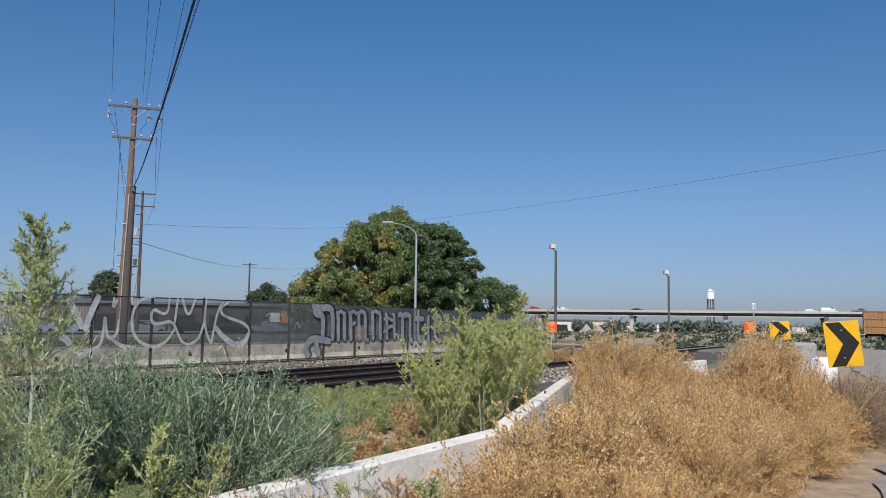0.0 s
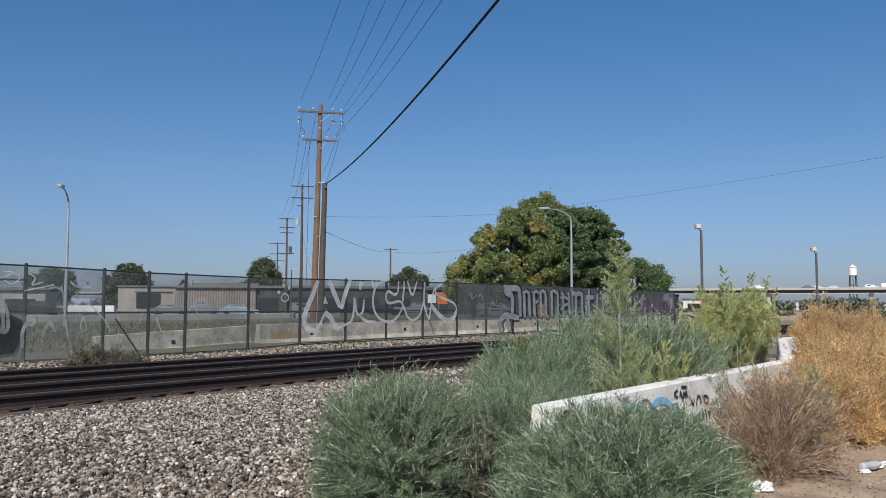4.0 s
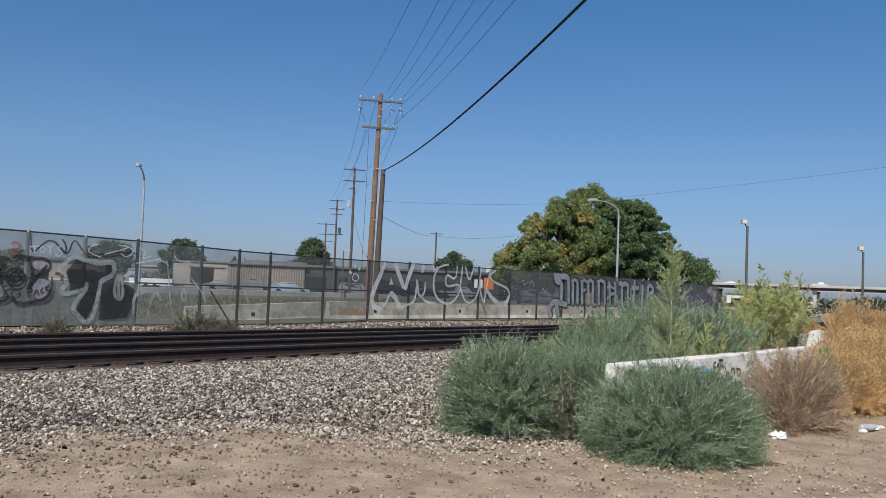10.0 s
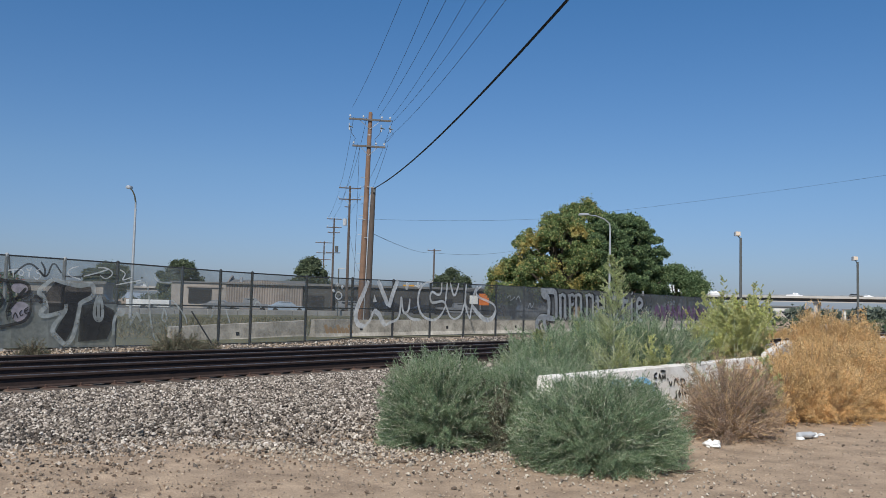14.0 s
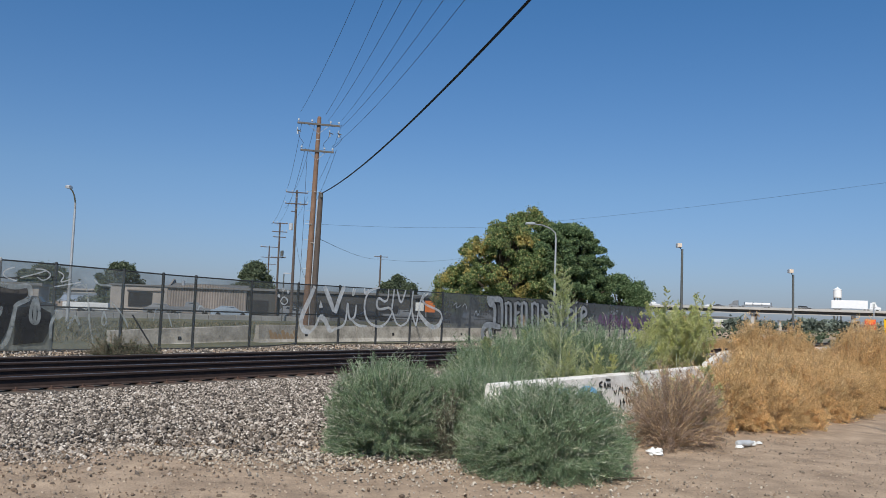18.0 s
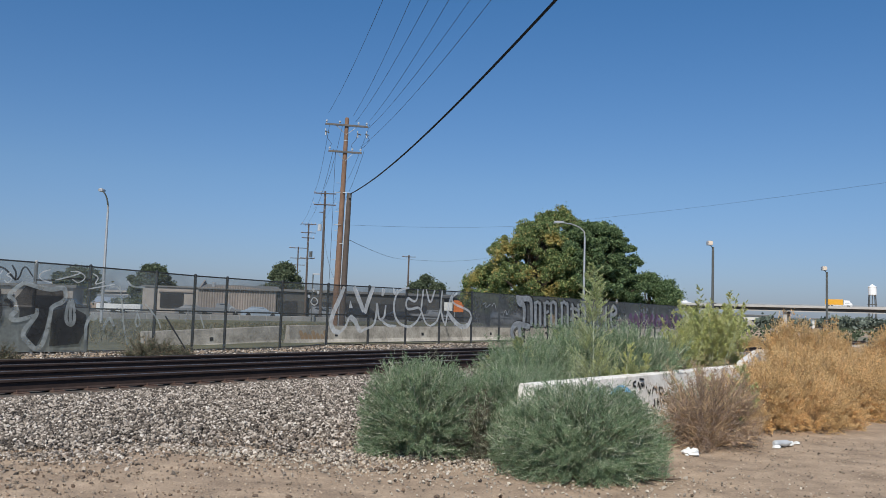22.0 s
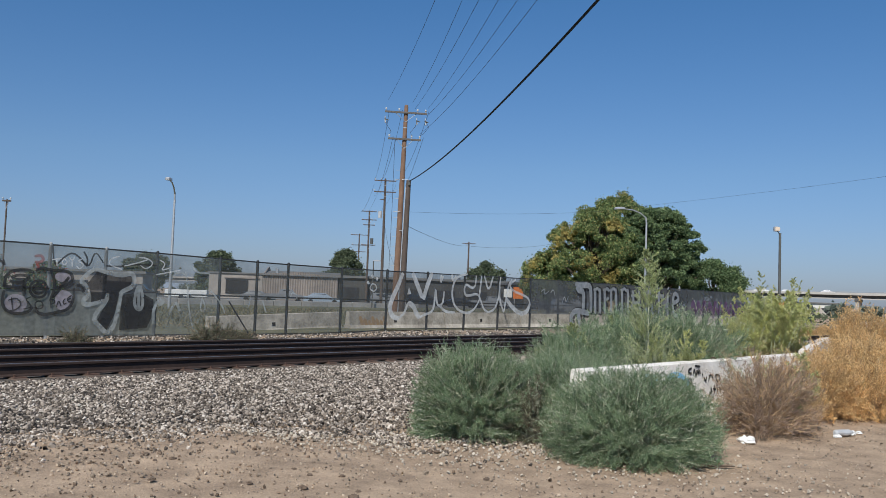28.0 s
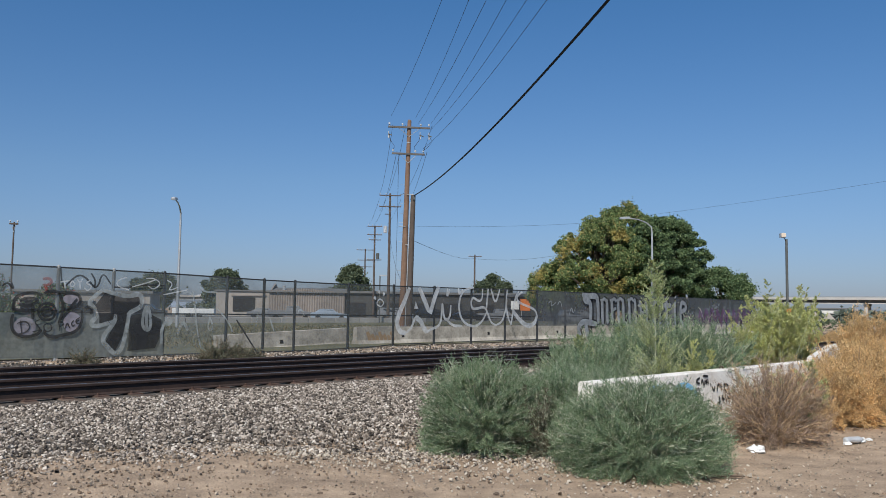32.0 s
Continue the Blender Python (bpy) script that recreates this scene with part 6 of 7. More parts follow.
def tree(name, x, y, h, spread, leaf, leaf_size, leaves, seed, label, group="", clumps=60, low=0.28, sx=1.0, skirt=0.2):
    rng = np.random.default_rng(seed)
    th = thing(name, label, "tree", pose(x, y, 0.0), group)
    trunk = Shape().tube([(0, 0, -0.1), (0.05, 0, h * 0.15), (0.1, 0.05, h * 0.42), (0.0, 0.1, h * 0.7)], [0.045 * h * 0.7, 0.03 * h, 0.022 * h, 0.008 * h], 10)
    ps = []
    for i in range(clumps):
        a, q = rng.uniform(0, 2 * math.pi), rng.uniform(0, 1)
        z = low + (1 - low) * q ** 0.8
        w = math.sqrt(max(0.02, 1 - ((z - low * 0.9 - 0.18) / (1 - low * 0.9 - 0.18)) ** 2)) if z > 0.4 else 0.82 + skirt * (z - low)
        rad = spread * w * rng.uniform(0.45, 1.0) * 0.86
        ps.append((rad * math.cos(a) * sx, rad * math.sin(a), z * h * rng.uniform(0.9, 0.97)))
    ps = np.array(ps)
    rr = rng.uniform(0.4, 1.25, clumps) * spread * 1.75 / math.sqrt(clumps)
    for i in range(0, clumps, 4):
        p = ps[i]
        trunk.tube([(0.05, 0.05, h * rng.uniform(0.25, 0.5)), (p[0] * 0.5, p[1] * 0.5, p[2] * 0.75), tuple(p)], [0.012 * h, 0.008 * h, 0.003 * h], 5)
    part("trunk", trunk, M_BARK, th)
    v, f = leaf_cloud(rng, ps, rr, leaves, leaf_size)
    part("crown", array_mesh("crown", v, f, leaf), None, th, "uneven leafy crown")
    return th


tree("broad_tree", 18.9, 66.5, 10.1, 6.1, L_TREE, 0.095, 170000, 1, "broad dark green leafy tree behind the fence", "trees behind the fence", 420)
tree("broad_tree", 13.3, 65.5, 9.9, 5.3, L_TREE_YELLOW, 0.095, 80000, 2, "yellowing leafy tree behind the fence", "trees behind the fence", 260, 0.2)
tree("broad_tree", 9.9, 67.5, 5.7, 3.0, L_TREE_YELLOW, 0.095, 28000, 3, "small yellow-green tree behind the fence", "trees behind the fence", 50)
tree("broad_tree", 16.2, 68.5, 11.5, 5.0, L_TREE_YELLOW, 0.095, 90000, 7, "tall green tree with yellowing top behind the fence", "trees behind the fence", 240)
tree("broad_tree", 24.2, 66.5, 5.4, 3.2, L_TREE, 0.095, 38000, 4, "low dark green tree at the end of the fence", "trees behind the fence", 60)
tree("far_tree", -11.9, 140, 8.9, 4.6, L_FAR, 0.2, 34000, 5, "broad dark green tree beyond the shed", "far trees", 70, 0.08, 1.0, 0.05)
tree("far_tree", -33.4, 139, 7.9, 4.7, L_FAR, 0.2, 32000, 6, "broad dark green tree behind the low building", "far trees", 70, 0.06, 1.0, 0.05)
tree("far_tree", 12.6, 141, 7.6, 3.6, L_FAR, 0.22, 16000, 8, "small green tree beyond the fence", "far trees", 30)
tree("far_tree", -48, 150, 7.0, 5.0, L_FAR, 0.24, 16000, 9, "dark green tree far beyond the fence", "far trees", 30)


for k, (x, y, h, w) in enumerate(((-21.6, 32.2, 2.5, 1.5), (-19.4, 33.6, 2.2, 1.3), (-24.4, 31.0, 2.7, 1.6))):
    tree("flowering_shrub", x, y, h, w, L_RED_SHRUB, 0.06, 7000, 90 + k, "green shrub with dull red flowers behind the fence", "shrubs behind the fence", 30, 0.1)


def far_woods():
    rng = np.random.default_rng(21)
    cs, rs = [], []
    for i in range(420):
        a = radians(rng.uniform(-40, 62))
        d = rng.uniform(430, 900)
        h = rng.uniform(2, 5)
        cs.append((d * math.sin(a), d * math.cos(a), h * 0.5))
        rs.append(h * rng.uniform(0.6, 1.4))
    for a, d, h in ((34.0, 290, 4.6), (34.9, 290, 4.2), (33.2, 280, 3.6), (36.6, 300, 3.4), (30.0, 262, 3.4), (38.2, 290, 3.8), (26.0, 240, 3.2), (40.5, 300, 3.2), (31.8, 255, 3.8), (32.6, 255, 4.2), (28.2, 236, 3.6)):
        for k in range(4):
            cs.append((d * math.sin(radians(a + 0.25 * k)), d * math.cos(radians(a + 0.25 * k)), h * 0.5))
            rs.append(h * 0.55)
    v, f = leaf_cloud(rng, np.array(cs), np.array(rs), 30000, 0.8, 0.75)
    tagged(new("far_woods", array_mesh("far_woods", v, f, L_HAZE)), "low dark line of far trees on the plain", "trees", kind="stuff")


def far_scrub():
    """Low scrub on the plain between the tracks and the overpass."""
    rng = np.random.default_rng(23)
    a, d = np.radians(rng.uniform(17, 50, 330)), 60 + 175 * rng.uniform(0, 1, 330) ** 0.8
    r = rng.uniform(0.3, 1.1, 330)
    v, f = leaf_cloud(rng, np.stack([d * np.sin(a), d * np.cos(a), r * 0.35], 1), r, 16000, 0.22, 0.5)
    tagged(new("far_scrub", array_mesh("far_scrub", v, f, L_FAR)), "low dull green scrub scattered over the far plain", "scrub", kind="stuff")


far_woods()
far_scrub()


# ---- weeds and bushes ----
def unit(a):
    return a / np.maximum(np.linalg.norm(a, axis=-1, keepdims=True), 1e-9)


def slivers(base, tip, width, rng):
    """One slim pointed blade, a triangle with a kink, from each base to each tip."""
    n = len(base)
    d = tip - base
    side = unit(np.cross(d, rng.normal(0, 1, (n, 3)))) * np.asarray(width).reshape(-1, 1) / 2
    v = np.stack([base - side * 0.6, base + d * 0.45 + side, tip, base + d * 0.45 - side], 1).reshape(-1, 3)
    return v, np.arange(4 * n).reshape(-1, 4)


def needles_of(base, tip, width, rng):
    """One pointed triangle from each base to each tip."""
    n = len(base)
    side = unit(np.cross(tip - base, rng.normal(0, 1, (n, 3)))) * np.asarray(width).reshape(-1, 1) * 0.62
    return np.stack([base - side, base + side, tip], 1).reshape(-1, 3), np.arange(3 * n).reshape(-1, 3)


def dome_bush(seed, r, h, stems, twigs, needles, needle_len, needle_w, whips=0, hollow=0.28, skirt=0.0, ragged_edge=0.18, up=0.25, twig=(0.07, 0.17), tuft=0.05, shell=0.8):
    """Meshes of a tangled bush: bare stems and twigs, and the fine blades on them."""
    rng = np.random.default_rng(seed)
    az = rng.uniform(0, 2 * np.pi, stems)
    el = np.arcsin(rng.uniform(skirt, 1, stems))
    dirs = np.stack([np.cos(az) * np.cos(el), np.sin(az) * np.cos(el), np.sin(el)], 1)
    reach = 1 + rng.normal(0, ragged_edge, stems)
    fat = (np.cos(el) ** 3 + np.sin(el) ** 3) ** (-1 / 3) * (0.9 + 0.1 * np.sin(el))
    tips = dirs * np.array([r, r, h]) * (reach * fat)[:, None] * 0.93
    root = rng.normal(0, 0.07 * r, (stems, 3)) * np.array([1, 1, 0])
    bend = np.array([0, 0, 0.12 * h])
    def on(i, q):
        q = q[:, None]
        p = root[i] * (1 - q) + tips[i] * q
        return p + bend * (q * (1 - q)) * 2 - np.array([0, 0, 0.02])
    n = stems * twigs
    i = np.repeat(np.arange(stems), twigs)
    q = rng.uniform(hollow, 1.0, n) ** shell
    b = on(i, q) + rng.normal(0, 0.045 * r, (n, 3)) * (1.15 - q)[:, None]
    b[:, 2] = np.maximum(b[:, 2], 0.012)
    out = unit(tips[i] - root[i])
    tl = rng.uniform(twig[0], twig[1], n) * r * 0.9
    tdir = unit(out * 0.5 + rng.normal(0, 0.72, (n, 3)) + np.array([0, 0, up]))
    e = b + tdir * tl[:, None]
    e[:, 2] = np.maximum(e[:, 2], 0.01)
    sv, sf = needles_of(b, e, np.full(n, 0.0038), rng)
    # main stems as chains of blades
    segs = 4
    qq = np.linspace(0, 0.95, segs + 1)
    ms, me_ = [], []
    for k in range(segs):
        ms.append(on(np.arange(stems), np.full(stems, qq[k])))
        me_.append(on(np.arange(stems), np.full(stems, qq[k + 1] + 0.05)))
    mv, mf = slivers(np.concatenate(ms), np.concatenate(me_), np.full(stems * segs, 0.010), rng)
    stem_v, stem_f = mv, mf
    if whips:
        # bare pale zigzag twigs that stand out of the skin
        i = rng.integers(0, stems, whips)
        p = on(i, rng.uniform(0.55, 0.9, whips))
        wd = unit(unit(tips[i] - root[i]) * 0.7 + rng.normal(0, 0.5, (whips, 3)) + np.array([0, 0, 0.45]))
        for k in range(6):
            wd = unit(wd + rng.normal(0, 0.28, (whips, 3)))
            p2 = p + wd * (rng.uniform(0.03, 0.065, whips) * r / 0.8)[:, None]
            p2[:, 2] = np.maximum(p2[:, 2], 0.01)
            wv, wf = slivers(p, p2 + (p2 - p) * 0.15, np.full(whips, 0.0064 - 0.0006 * k), rng)
            stem_v, stem_f = np.concatenate([stem_v, wv]), np.concatenate([stem_f, wf + len(stem_v)])
            p = p2
    m = n * needles
    j = np.repeat(np.arange(n), needles)
    qn = rng.uniform(tuft, 1.05, m)[:, None]
    nb = b[j] * (1 - qn) + e[j] * qn
    nd = unit(tdir[j] * 0.6 + rng.normal(0, 0.7, (m, 3)) + np.array([0, 0, 0.15]))
    ne = nb + nd * (needle_len * rng.uniform(0.5, 1.4, m))[:, None]
    lv, lf = needles_of(nb, ne, needle_w * rng.uniform(0.7, 1.4, m), rng)
    lv, lf = np.concatenate([lv, sv]), np.concatenate([lf, sf + len(lv)])
    lv[:, 2] = np.maximum(lv[:, 2], 0.004)
    return stem_v, stem_f, lv, lf


def bush(name, label, x, y, turn, meshes, group="", scale=1.0):
    th = thing(name, label, "bush" if "bush" in name else "weed", pose(x, y, 0, 0, 0, turn), group)
    if scale != 1.0:
        th.scale = (scale, scale, scale)
    part("stem_tangle", meshes[0], None, th)
    part("foliage", meshes[1], None, th)
    return th


def bush_meshes(leaf, stem, *args, **kw):
    sv, sf, lv, lf = dome_bush(*args, **kw)
    return array_mesh("stem_tangle", sv, sf, stem), array_mesh("foliage", lv, lf, leaf)


# grey-green thistle bushes at the end of the barrier
front = bush_meshes(L_THISTLE, M_STEM, 31, 0.90, 0.80, 760, 40, 15, 0.0105, 0.0036, whips=850, ragged_edge=0.055, up=0.55, twig=(0.045, 0.115), shell=0.6)
side = bush_meshes(L_THISTLE, M_STEM, 32, 0.72, 0.94, 620, 40, 15, 0.0105, 0.0036, whips=650, ragged_edge=0.06, up=0.6, twig=(0.05, 0.125), shell=0.6)
bush("thistle_bush", "rounded grey-green thistle bush on the dirt", -1.69, 1.70, 0, front, "thistle bushes")
bush("thistle_bush", "upright grey-green thistle bush beside the ballast", -3.0, 2.66, 40, side, "thistle bushes")
bush("thistle_bush", "grey-green thistle bush against the barrier end", -2.2, 2.85, 190, side, "thistle bushes", 0.86)
bush("thistle_bush", "small brownish thistle bush between two larger ones", -2.45, 2.38, 100, bush_meshes(L_GREYBROWN, M_STEM, 36, 0.36, 0.62, 110, 22, 8, 0.02, 0.0045, whips=160), "thistle bushes")
# behind the barrier
back = bush_meshes(L_THISTLE, M_STEM, 33, 0.9, 1.15, 560, 38, 11, 0.015, 0.0042, whips=600, ragged_edge=0.08, up=0.7, twig=(0.05, 0.13), shell=0.62)
for x, y, t, s in ((-1.45, 4.65, 20, 0.98), (-0.6, 5.3, 120, 1.16), (-0.15, 4.95, 250, 1.14), (0.15, 5.7, 330, 0.9), (-1.75, 3.75, 210, 0.7), (0.35, 6.5, 300, 0.55), (-1.6, 4.15, 60, 0.75), (-0.75, 6.0, 10, 0.8), (-1.15, 5.3, 80, 0.85), (-0.1, 6.4, 170, 0.7)):
    bush("thistle_bush", "tall grey-green thistle bush behind the white barrier", x, y, t, back, "thistle bushes behind the barrier", s)
brown = bush_meshes(L_BROWN, M_STEM_DRY, 34, 0.62, 0.84, 330, 24, 8, 0.012, 0.0038, whips=900, ragged_edge=0.13, up=0.5, twig=(0.06, 0.14), shell=0.65)
bush("dry_bush", "dry purplish-brown thistle bush in front of the barrier", 0.22, 3.2, 0, brown, "dry bushes", 1.05)
bush("dry_bush", "dry brown bush at the foot of the chevron sign", 8.5, 9.5, 80, brown, "dry bushes", 1.15)
bush("dry_bush", "dry brown bush at the road's edge", 9.5, 10.9, 200, brown, "dry bushes", 1.0)
bush("dry_bush", "dry brown bush at the foot of the chevron sign", 9.25, 9.75, 10, brown, "dry bushes", 1.1)
bush("dry_bush", "small dry brown bush beside the barrier", 0.75, 3.9, 150, brown, "dry bushes", 0.7)


def plume(seed, h, branches, twigs, leaves, leaf_len, leaf_w, base=0.22, spread=0.36, top_bias=1.0, stems=1):
    """An upright weed: a stalk with rising side branches that shorten upwards, thick with narrow leaves."""
    rng = np.random.default_rng(seed)
    S, E, W, LB, LE = [], [], [], [], []
    for st in range(stems):
        hh = h * (1 if st == 0 else rng.uniform(0.55, 0.92))
        foot = np.array([rng.normal(0, 0.05), rng.normal(0, 0.05), 0]) * (0 if stems == 1 else 1)
        lean = np.array([rng.normal(0, 0.10), rng.normal(0, 0.10), 1.0]) * (1 if stems > 1 else 1) * np.array([1 if stems > 1 else 0.25, 1 if stems > 1 else 0.25, 1])
        if stems > 1:
            a = rng.uniform(0, 6.283)
            lean = lean + np.array([math.cos(a), math.sin(a), 0]) * rng.uniform(0.05, 0.42)
        lean = lean / lean[2]
        S.append(foot[None]), E.append((foot + lean * hh)[None]), W.append([0.016])
        q = base + (1 - base) * rng.uniform(0, 1, branches) ** top_bias
        bp = foot + lean * (q * hh)[:, None]
        az = rng.uniform(0, 2 * np.pi, branches)
        ln = hh * spread * (1.05 - q) ** 0.8 * rng.uniform(0.7, 1.15, branches) + 0.05
        d = unit(np.stack([np.cos(az), np.sin(az), rng.uniform(0.75, 1.4, branches)], 1))
        be = bp + d * ln[:, None]
        S.append(bp), E.append(be), W.append(np.full(branches, 0.006))
        i = np.repeat(np.arange(branches), twigs)
        t = rng.uniform(0.2, 1, len(i))[:, None]
        tb = bp[i] * (1 - t) + be[i] * t
        td = unit(d[i] + rng.normal(0, 0.5, (len(i), 3)) + np.array([0, 0, 0.3]))
        te = tb + td * (ln[i] * rng.uniform(0.12, 0.4, len(i)))[:, None]
        S.append(tb), E.append(te), W.append(np.full(len(i), 0.004))
        j = np.repeat(np.arange(len(i)), leaves)
        t = rng.uniform(0, 1.05, len(j))[:, None]
        lb = tb[j] * (1 - t) + te[j] * t
        ld = unit(td[j] * 0.7 + rng.normal(0, 0.6, (len(j), 3)))
        LB.append(lb), LE.append(lb + ld * (leaf_len * rng.uniform(0.5, 1.3, len(j)))[:, None])
    sv, sf = slivers(np.concatenate(S), np.concatenate(E), np.concatenate([np.asarray(w) for w in W]), rng)
    lb, le = np.concatenate(LB), np.concatenate(LE)
    lv, lf = needles_of(lb, le, leaf_w * rng.uniform(0.7, 1.4, len(lb)), rng)
    return sv, sf, lv, lf


def plume_meshes(leaf, stem, *args, **kw):
    sv, sf, lv, lf = plume(*args, **kw)
    return array_mesh("stem_tangle", sv, sf, stem), array_mesh("foliage", lv, lf, leaf)


tall = plume_meshes(L_FLEABANE, M_STEM, 41, 1.96, 130, 15, 22, 0.015, 0.0038, base=0.16, spread=0.23)
bush("fleabane_weed", "tall single-stalked yellow-green fleabane behind the barrier", -0.87, 3.86, 0, tall, "fleabane weeds")
mid_plume = plume_meshes(L_FLEABANE, M_STEM, 42, 1.3, 46, 15, 26, 0.015, 0.0042, base=0.35, spread=0.3, stems=3)
for x, y, t, s in ((-0.1, 5.0, 0, 0.85), (-0.35, 4.15, 90, 0.7), (-1.15, 4.75, 30, 0.9), (1.1, 6.6, 150, 0.5)):
    bush("fleabane_weed", "bushy yellow-green fleabane behind the barrier", x, y, t, mid_plume, "fleabane weeds", s)
lime_plume = plume_meshes(L_LIME, M_STEM, 48, 0.95, 30, 13, 22, 0.011, 0.0055, base=0.2, spread=0.3, stems=5)
for x, y, t, s in ((-0.62, 4.02, 0, 0.92), (-0.95, 3.9, 140, 1.0), (-0.35, 4.25, 60, 1.1)):
    bush("fleabane_weed", "bright yellow-green fleabane at the foot of the tall one", x, y, t, lime_plume, "fleabane weeds", s)
clump = plume_meshes(L_LIME, M_STEM, 43, 2.05, 40, 10, 18, 0.018, 0.0055, base=0.15, spread=0.13, top_bias=0.7, stems=40)
bush("fleabane_bush", "big dense yellow-green fleabane bush behind the barrier", 3.05, 9.2, 0, clump, "fleabane weeds", 0.96)
bush("fleabane_bush", "dense yellow-green fleabane bush close behind the barrier", 3.7, 9.9, 200, clump, "fleabane weeds", 0.8)
bush("fleabane_bush", "dense yellow-green fleabane bush behind the barrier", 3.75, 10.7, 130, clump, "fleabane weeds", 0.95)
bush("fleabane_bush", "lower yellow-green fleabane bush behind the barrier", 2.5, 9.0, 250, clump, "fleabane weeds", 0.74)
bush("fleabane_bush", "dense yellow-green fleabane bush behind the barrier", 4.4, 11.7, 60, clump, "fleabane weeds", 0.95)

# low mixed growth between the barrier and the tracks
low_a = plume_meshes(L_WEED, M_STEM, 44, 0.5, 22, 8, 9, 0.032, 0.006, base=0.1, spread=0.5, stems=9)
low_b = plume_meshes(L_GOLD_PALE, M_STEM_DRY, 45, 0.45, 22, 8, 7, 0.02, 0.008, base=0.15, spread=0.5, stems=9)
low_c = plume_meshes(L_LIME, M_STEM, 46, 0.6, 20, 9, 9, 0.03, 0.007, base=0.1, spread=0.45, stems=7)
rng = random.Random(50)
for k in range(330):
    q = rng.uniform(0.0, 1.85)
    d = rng.uniform(0.45, 4.4)
    x, y = -0.9 + 3.6 * q - 0.7 * d, 3.3 + 5.4 * q + 0.7 * d
    if x < -1.0 or x * ACROSS.x + y * ACROSS.y > (10.4 if q > 0.3 else 7.4):
        continue
    pick = rng.random()
    near_wall = d < 1.9
    if near_wall and pick < 0.6:
        bush("dry_weed", "low dry straw-coloured weed behind the barrier", x, y, rng.uniform(0, 360), low_b, "low weeds behind the barrier", rng.uniform(0.6, 1.0))
    elif pick < 0.8:
        bush("green_weed", "low green weed between barrier and tracks", x, y, rng.uniform(0, 360), low_a, "low weeds behind the barrier", rng.uniform(0.55, 0.95))
    else:
        bush("green_weed", "low yellow-green weed between barrier and tracks", x, y, rng.uniform(0, 360), low_c, "low weeds behind the barrier", rng.uniform(0.5, 0.85))

# the bank of golden dried weeds along the road side of the barrier
gold = [bush_meshes(L_GOLD, M_STEM_DRY, 60 + k, 0.8, 1.12, 230, 26, 9, 0.013, 0.0125, ragged_edge=0.09, up=0.4, skirt=0.02, twig=(0.06, 0.13), tuft=0.45, shell=0.6) for k in range(3)]
pale = [plume_meshes(L_GOLD_PALE, M_STEM_DRY, 70 + k, 0.85, 26, 9, 8, 0.018, 0.008, base=0.12, spread=0.4, stems=10) for k in range(2)]
rng = random.Random(61)
placed = []
tries = 0
while len(placed) < 62 and tries < 8000:
    tries += 1
    q, d = rng.uniform(0, 1), rng.uniform(0, 1)
    bx, by = 0.95 + 5.6 * q, 4.6 + 7.4 * q
    fx, fy = 1.5 + 6.7 * q, 4.3 + 5.3 * q
    x, y = bx + (fx - bx) * d + 0.5, by + (fy - by) * d
    if any((x - a) ** 2 + (y - b) ** 2 < 0.50 ** 2 for a, b in placed):
        continue
    placed.append((x, y))
    s = rng.uniform(0.62, 0.98) * (0.78 if d > 0.7 else 1.0)
    bush("golden_bush", "golden sun-dried weed bush on the road side of the barrier", x, y, rng.uniform(0, 360), gold[rng.randrange(3)], "golden dried weeds", s)
for k in range(34):
    q = rng.uniform(0, 1)
    x, y = 1.5 + 7.2 * q + rng.uniform(-0.5, 0.15), 4.1 + 5.7 * q + rng.uniform(-0.05, 0.5)
    bush("straw_weed", "pale straw weed at the ragged edge of the road", x, y, rng.uniform(0, 360), pale[k % 2], "straw weeds", rng.uniform(0.5, 0.85))
for x, y, s in ((1.05, 5.0, 0.8), (0.6, 4.55, 0.6), (1.75, 5.5, 0.7), (0.95, 3.55, 0.5)):
    bush("straw_weed", "pale straw weed leaning on the barrier", x, y, 77 * s * 10, pale[0], "straw weeds", s)
# two tall domes, with a gap between them
dome = [bush_meshes(L_GOLD, M_STEM_DRY, 80 + k, 0.56, 1.50, 230, 28, 9, 0.013, 0.012, ragged_edge=0.09, up=0.4, skirt=0.02, twig=(0.08, 0.17), tuft=0.45, shell=0.6) for k in range(2)]
for k, (x, y, sc) in enumerate(((5.3, 10.35, 1.02), (5.85, 9.95, 1.0), (5.3, 9.6, 0.9), (5.0, 10.0, 0.94), (5.7, 9.3, 0.78), (4.6, 9.1, 0.75),
                                (6.5, 8.9, 0.96), (7.05, 9.0, 1.0), (7.5, 9.8, 1.02), (8.3, 11.2, 0.98), (9.3, 12.4, 0.95), (6.9, 8.4, 0.72), (7.8, 9.3, 0.7))):
    bush("golden_bush", "tall golden sun-dried weed bush beside the barrier", x, y, 53 * k, dome[k % 2], "golden dried weeds", sc)
bush("green_weed", "slim green weed among the golden bushes", 0.85, 3.75, 0, plume_meshes(L_WEED, M_STEM, 47, 0.85, 22, 8, 6, 0.04, 0.007, base=0.1, spread=0.25, stems=4), "low weeds")
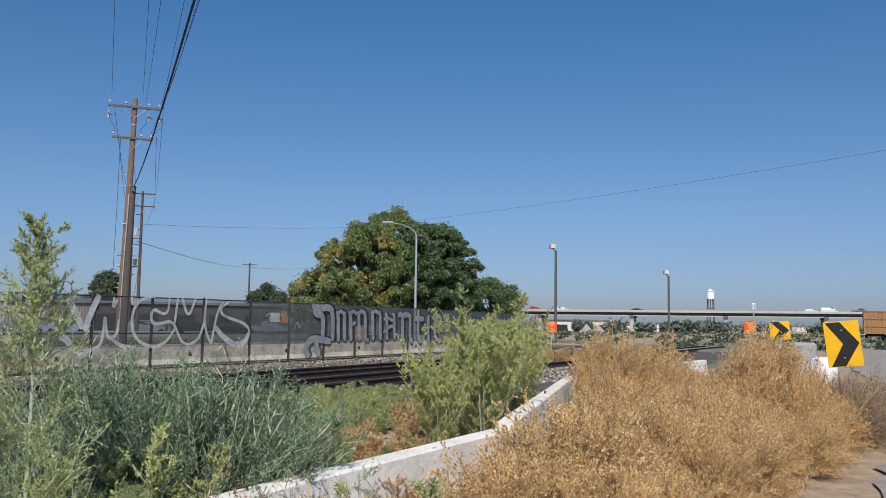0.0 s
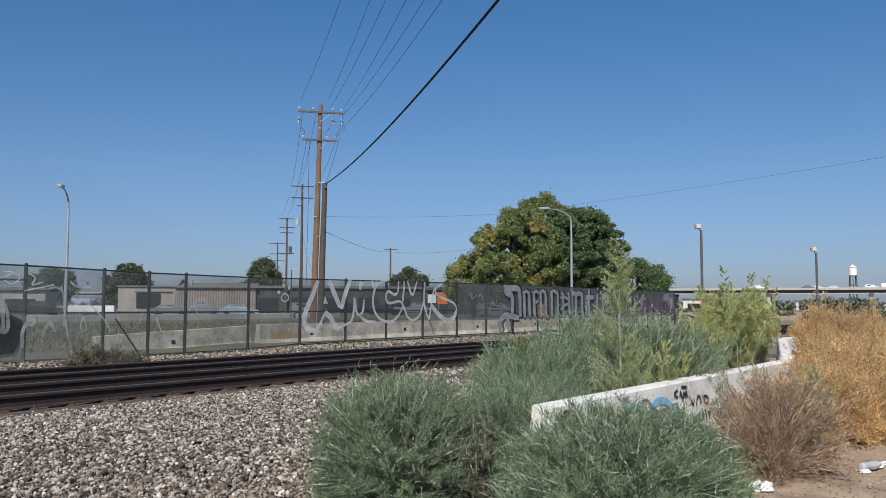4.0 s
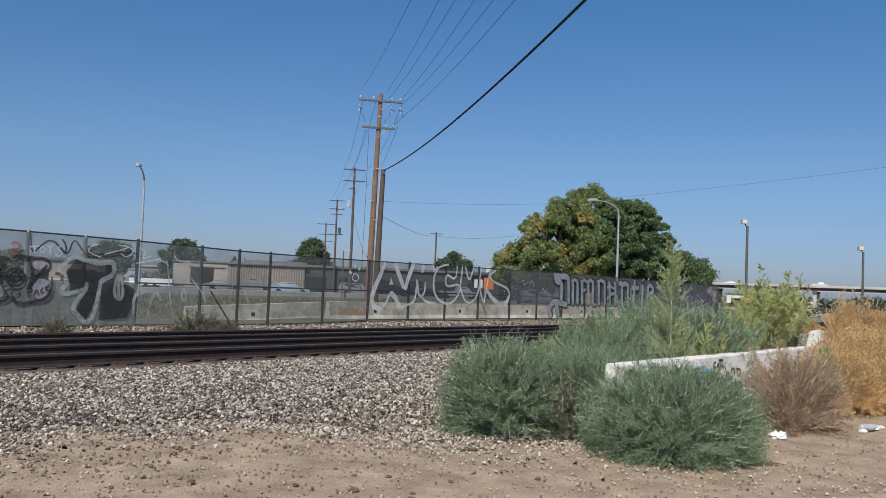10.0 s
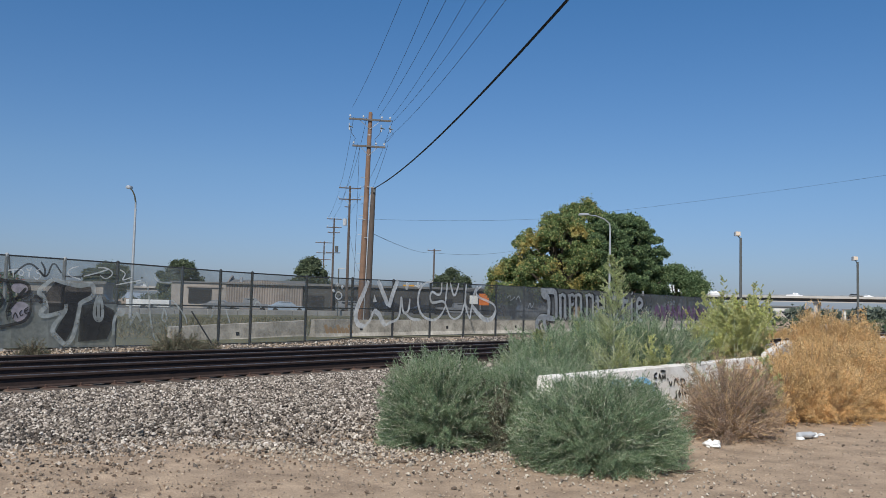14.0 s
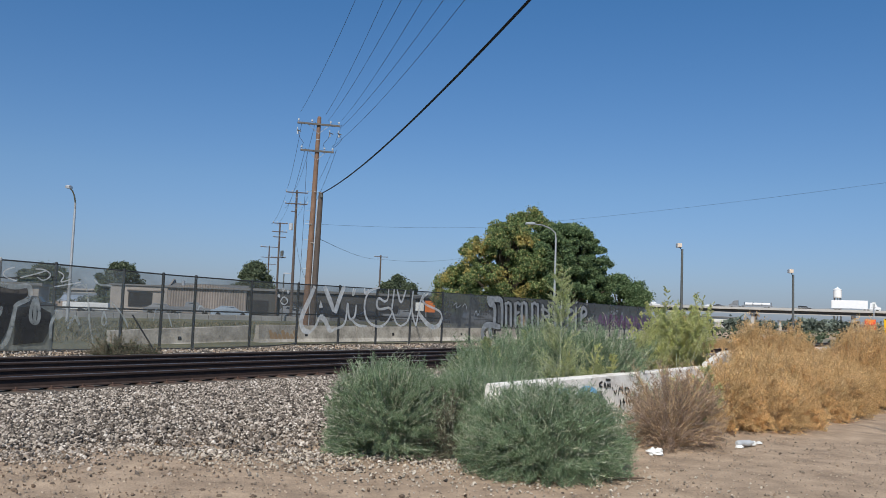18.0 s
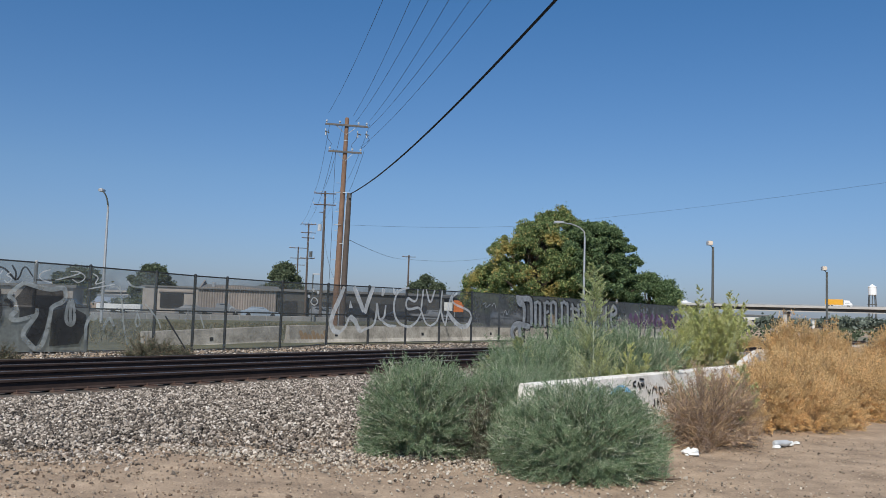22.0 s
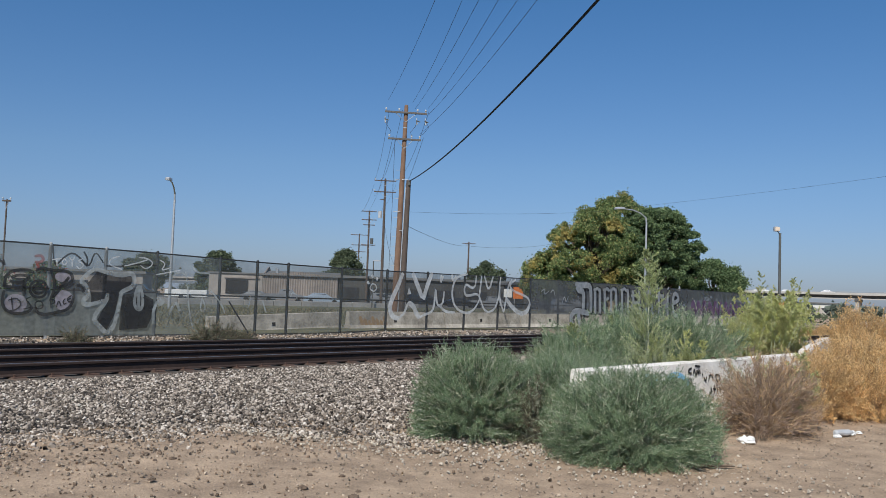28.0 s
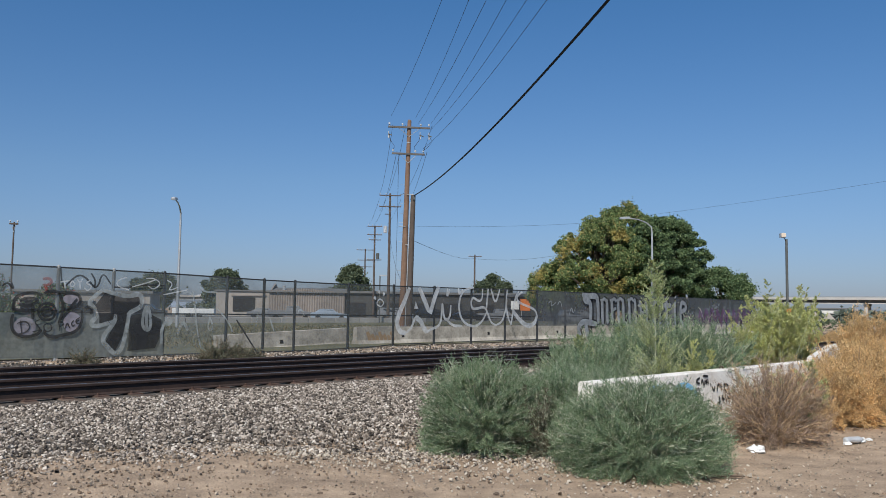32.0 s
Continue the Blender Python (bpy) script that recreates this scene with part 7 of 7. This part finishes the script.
# far golden and green growth beside the road and tracks
for k in range(10):
    q = rng.uniform(0.45, 1)
    x, y = 9 + 14 * q + rng.uniform(-2.5, 2.0), 20 + 20 * q + rng.uniform(-3, 3)
    bush("golden_bush", "golden dried weed bush farther along the road", x, y, rng.uniform(0, 360), gold[rng.randrange(3)], "golden dried weeds", rng.uniform(0.45, 0.7))
fence_bush = bush_meshes(L_GREYBROWN, M_STEM_DRY, 37, 0.7, 0.75, 160, 20, 6, 0.05, 0.010, ragged_edge=0.2)
for x, y, s in ((-10.7, 13.2, 0.55), (-8.4, 15.8, 0.75), (-8.0, 16.2, 0.6), (-12.4, 11.4, 0.5), (-7.6, 16.7, 0.45)):
    bush("dry_bush", "small dry bush at the foot of the fence", x, y, 40 * s * 10, fence_bush, "bushes by the fence", s)


def grass_bank():
    """Rough green growth behind the rear barrier."""
    rng = np.random.default_rng(77)
    n = 30000
    s, o = rng.uniform(-14, 50, n), rng.uniform(22.2, 46, n)
    x, y = s * ALONG.x + o * ACROSS.x, s * ALONG.y + o * ACROSS.y
    b = np.stack([x, y, np.full(n, 0.08)], 1)
    e = b + np.stack([rng.normal(0, 0.16, n), rng.normal(0, 0.16, n), rng.uniform(0.06, 0.34, n)], 1)
    v, f = slivers(b, e, rng.uniform(0.015, 0.035, n), rng)
    tagged(new("rough_grass", array_mesh("rough_grass", v, f, L_ROUGH)), "rough green growth behind the grey barrier", "grass", kind="stuff")


grass_bank()


# ---- litter and clods ----
def crumple(name, x, y, r, mat, label, category, seed, flat=0.6):
    rng = random.Random(seed)
    sh = Shape().ball(r, None, 14, 9, flat)
    sh.v = [(a * rng.uniform(0.6, 1.25), b * rng.uniform(0.6, 1.25), max(0.0, (c + r * flat * 0.6) * rng.uniform(0.7, 1.25))) for a, b, c in sh.v]
    ob = new(name, sh.mesh(name, mat))
    ob.matrix_basis = pose(x, y, 0.004, 0, 0, rng.uniform(0, 360))
    return tagged(ob, label, category)


crumple("plastic_bag", -0.24, 2.58, 0.088, M_LITTER, "crumpled white plastic bag on the dirt", "litter", 1, 0.5)
bottle = thing("plastic_bottle", "crushed clear plastic bottle on the dirt", "bottle", pose(1.1, 3.2, 0.045, 0, 0, 25))
part("body", Shape().tube([(-0.14, 0, 0), (-0.12, 0, 0), (-0.05, 0, 0.005), (0.05, 0, -0.005), (0.09, 0, 0), (0.13, 0, 0), (0.155, 0, 0)], [0.02, 0.036, 0.032, 0.037, 0.034, 0.016, 0.015], 10), M_INSUL, bottle)
part("cap", Shape().tube([(0.155, 0, 0), (0.178, 0, 0)], 0.017, 10), M_WHITE, bottle)
for i, (x, y, r) in enumerate(((1.25, 3.3, 0.05), (0.98, 3.1, 0.045), (1.4, 3.42, 0.04), (2.95, 5.0, 0.06), (-8.9, 12.9, 0.11), (-9.6, 12.3, 0.08), (-6.2, 15.9, 0.07), (-10.1, 11.5, 0.06))):
    crumple("paper_scrap", x, y, r, M_LITTER, "scrap of white litter on the ground", "litter", 10 + i, 0.45)
M_CLOD = material("dark dirt clod", (0.17, 0.125, 0.09), (0.09, 0.065, 0.05), 14, 0.95)
crng = random.Random(90)
for i in range(60):
    x, y = (-5.55, 1.1) if i == 0 else (-5.5, 0.33) if i == 1 else (-5.8, 1.25) if i == 2 else (crng.uniform(-7.8, -1.0), crng.uniform(-0.6, 2.2))
    crumple("dirt_clod", x, y, 0.03 if i < 3 else crng.uniform(0.008, 0.026), M_CLOD, "dark clod of dirt on the ground", "clod", 100 + i, 0.45)
for i in range(50):
    crumple("dirt_clod", crng.uniform(-8.5, -1.2), crng.uniform(-1.2, 2.6), crng.uniform(0.012, 0.035), M_CLOD, "dark clod of dirt on the ground", "clod", 200 + i, 0.5)
st = new("stick", Shape().tube([(-1.25, 1.3, 0.015), (-1.05, 1.27, 0.02), (-0.9, 1.3, 0.015)], [0.012, 0.011, 0.006], 6).mesh("stick", M_CLOD))
tagged(st, "dark dry stick on the dirt beside the bush", "stick")


# ---- what moves: the traffic on the overpass ----
def motions():
    for ob, u0, v, lane in TRAFFIC:
        turn = 0 if v > 0 else 180
        walk(ob, [(t, OVER @ pose(u0 + v * t, lane, 7.5, 0, 0, turn)) for t in (0.0, 16.0, 32.0)])


motions()
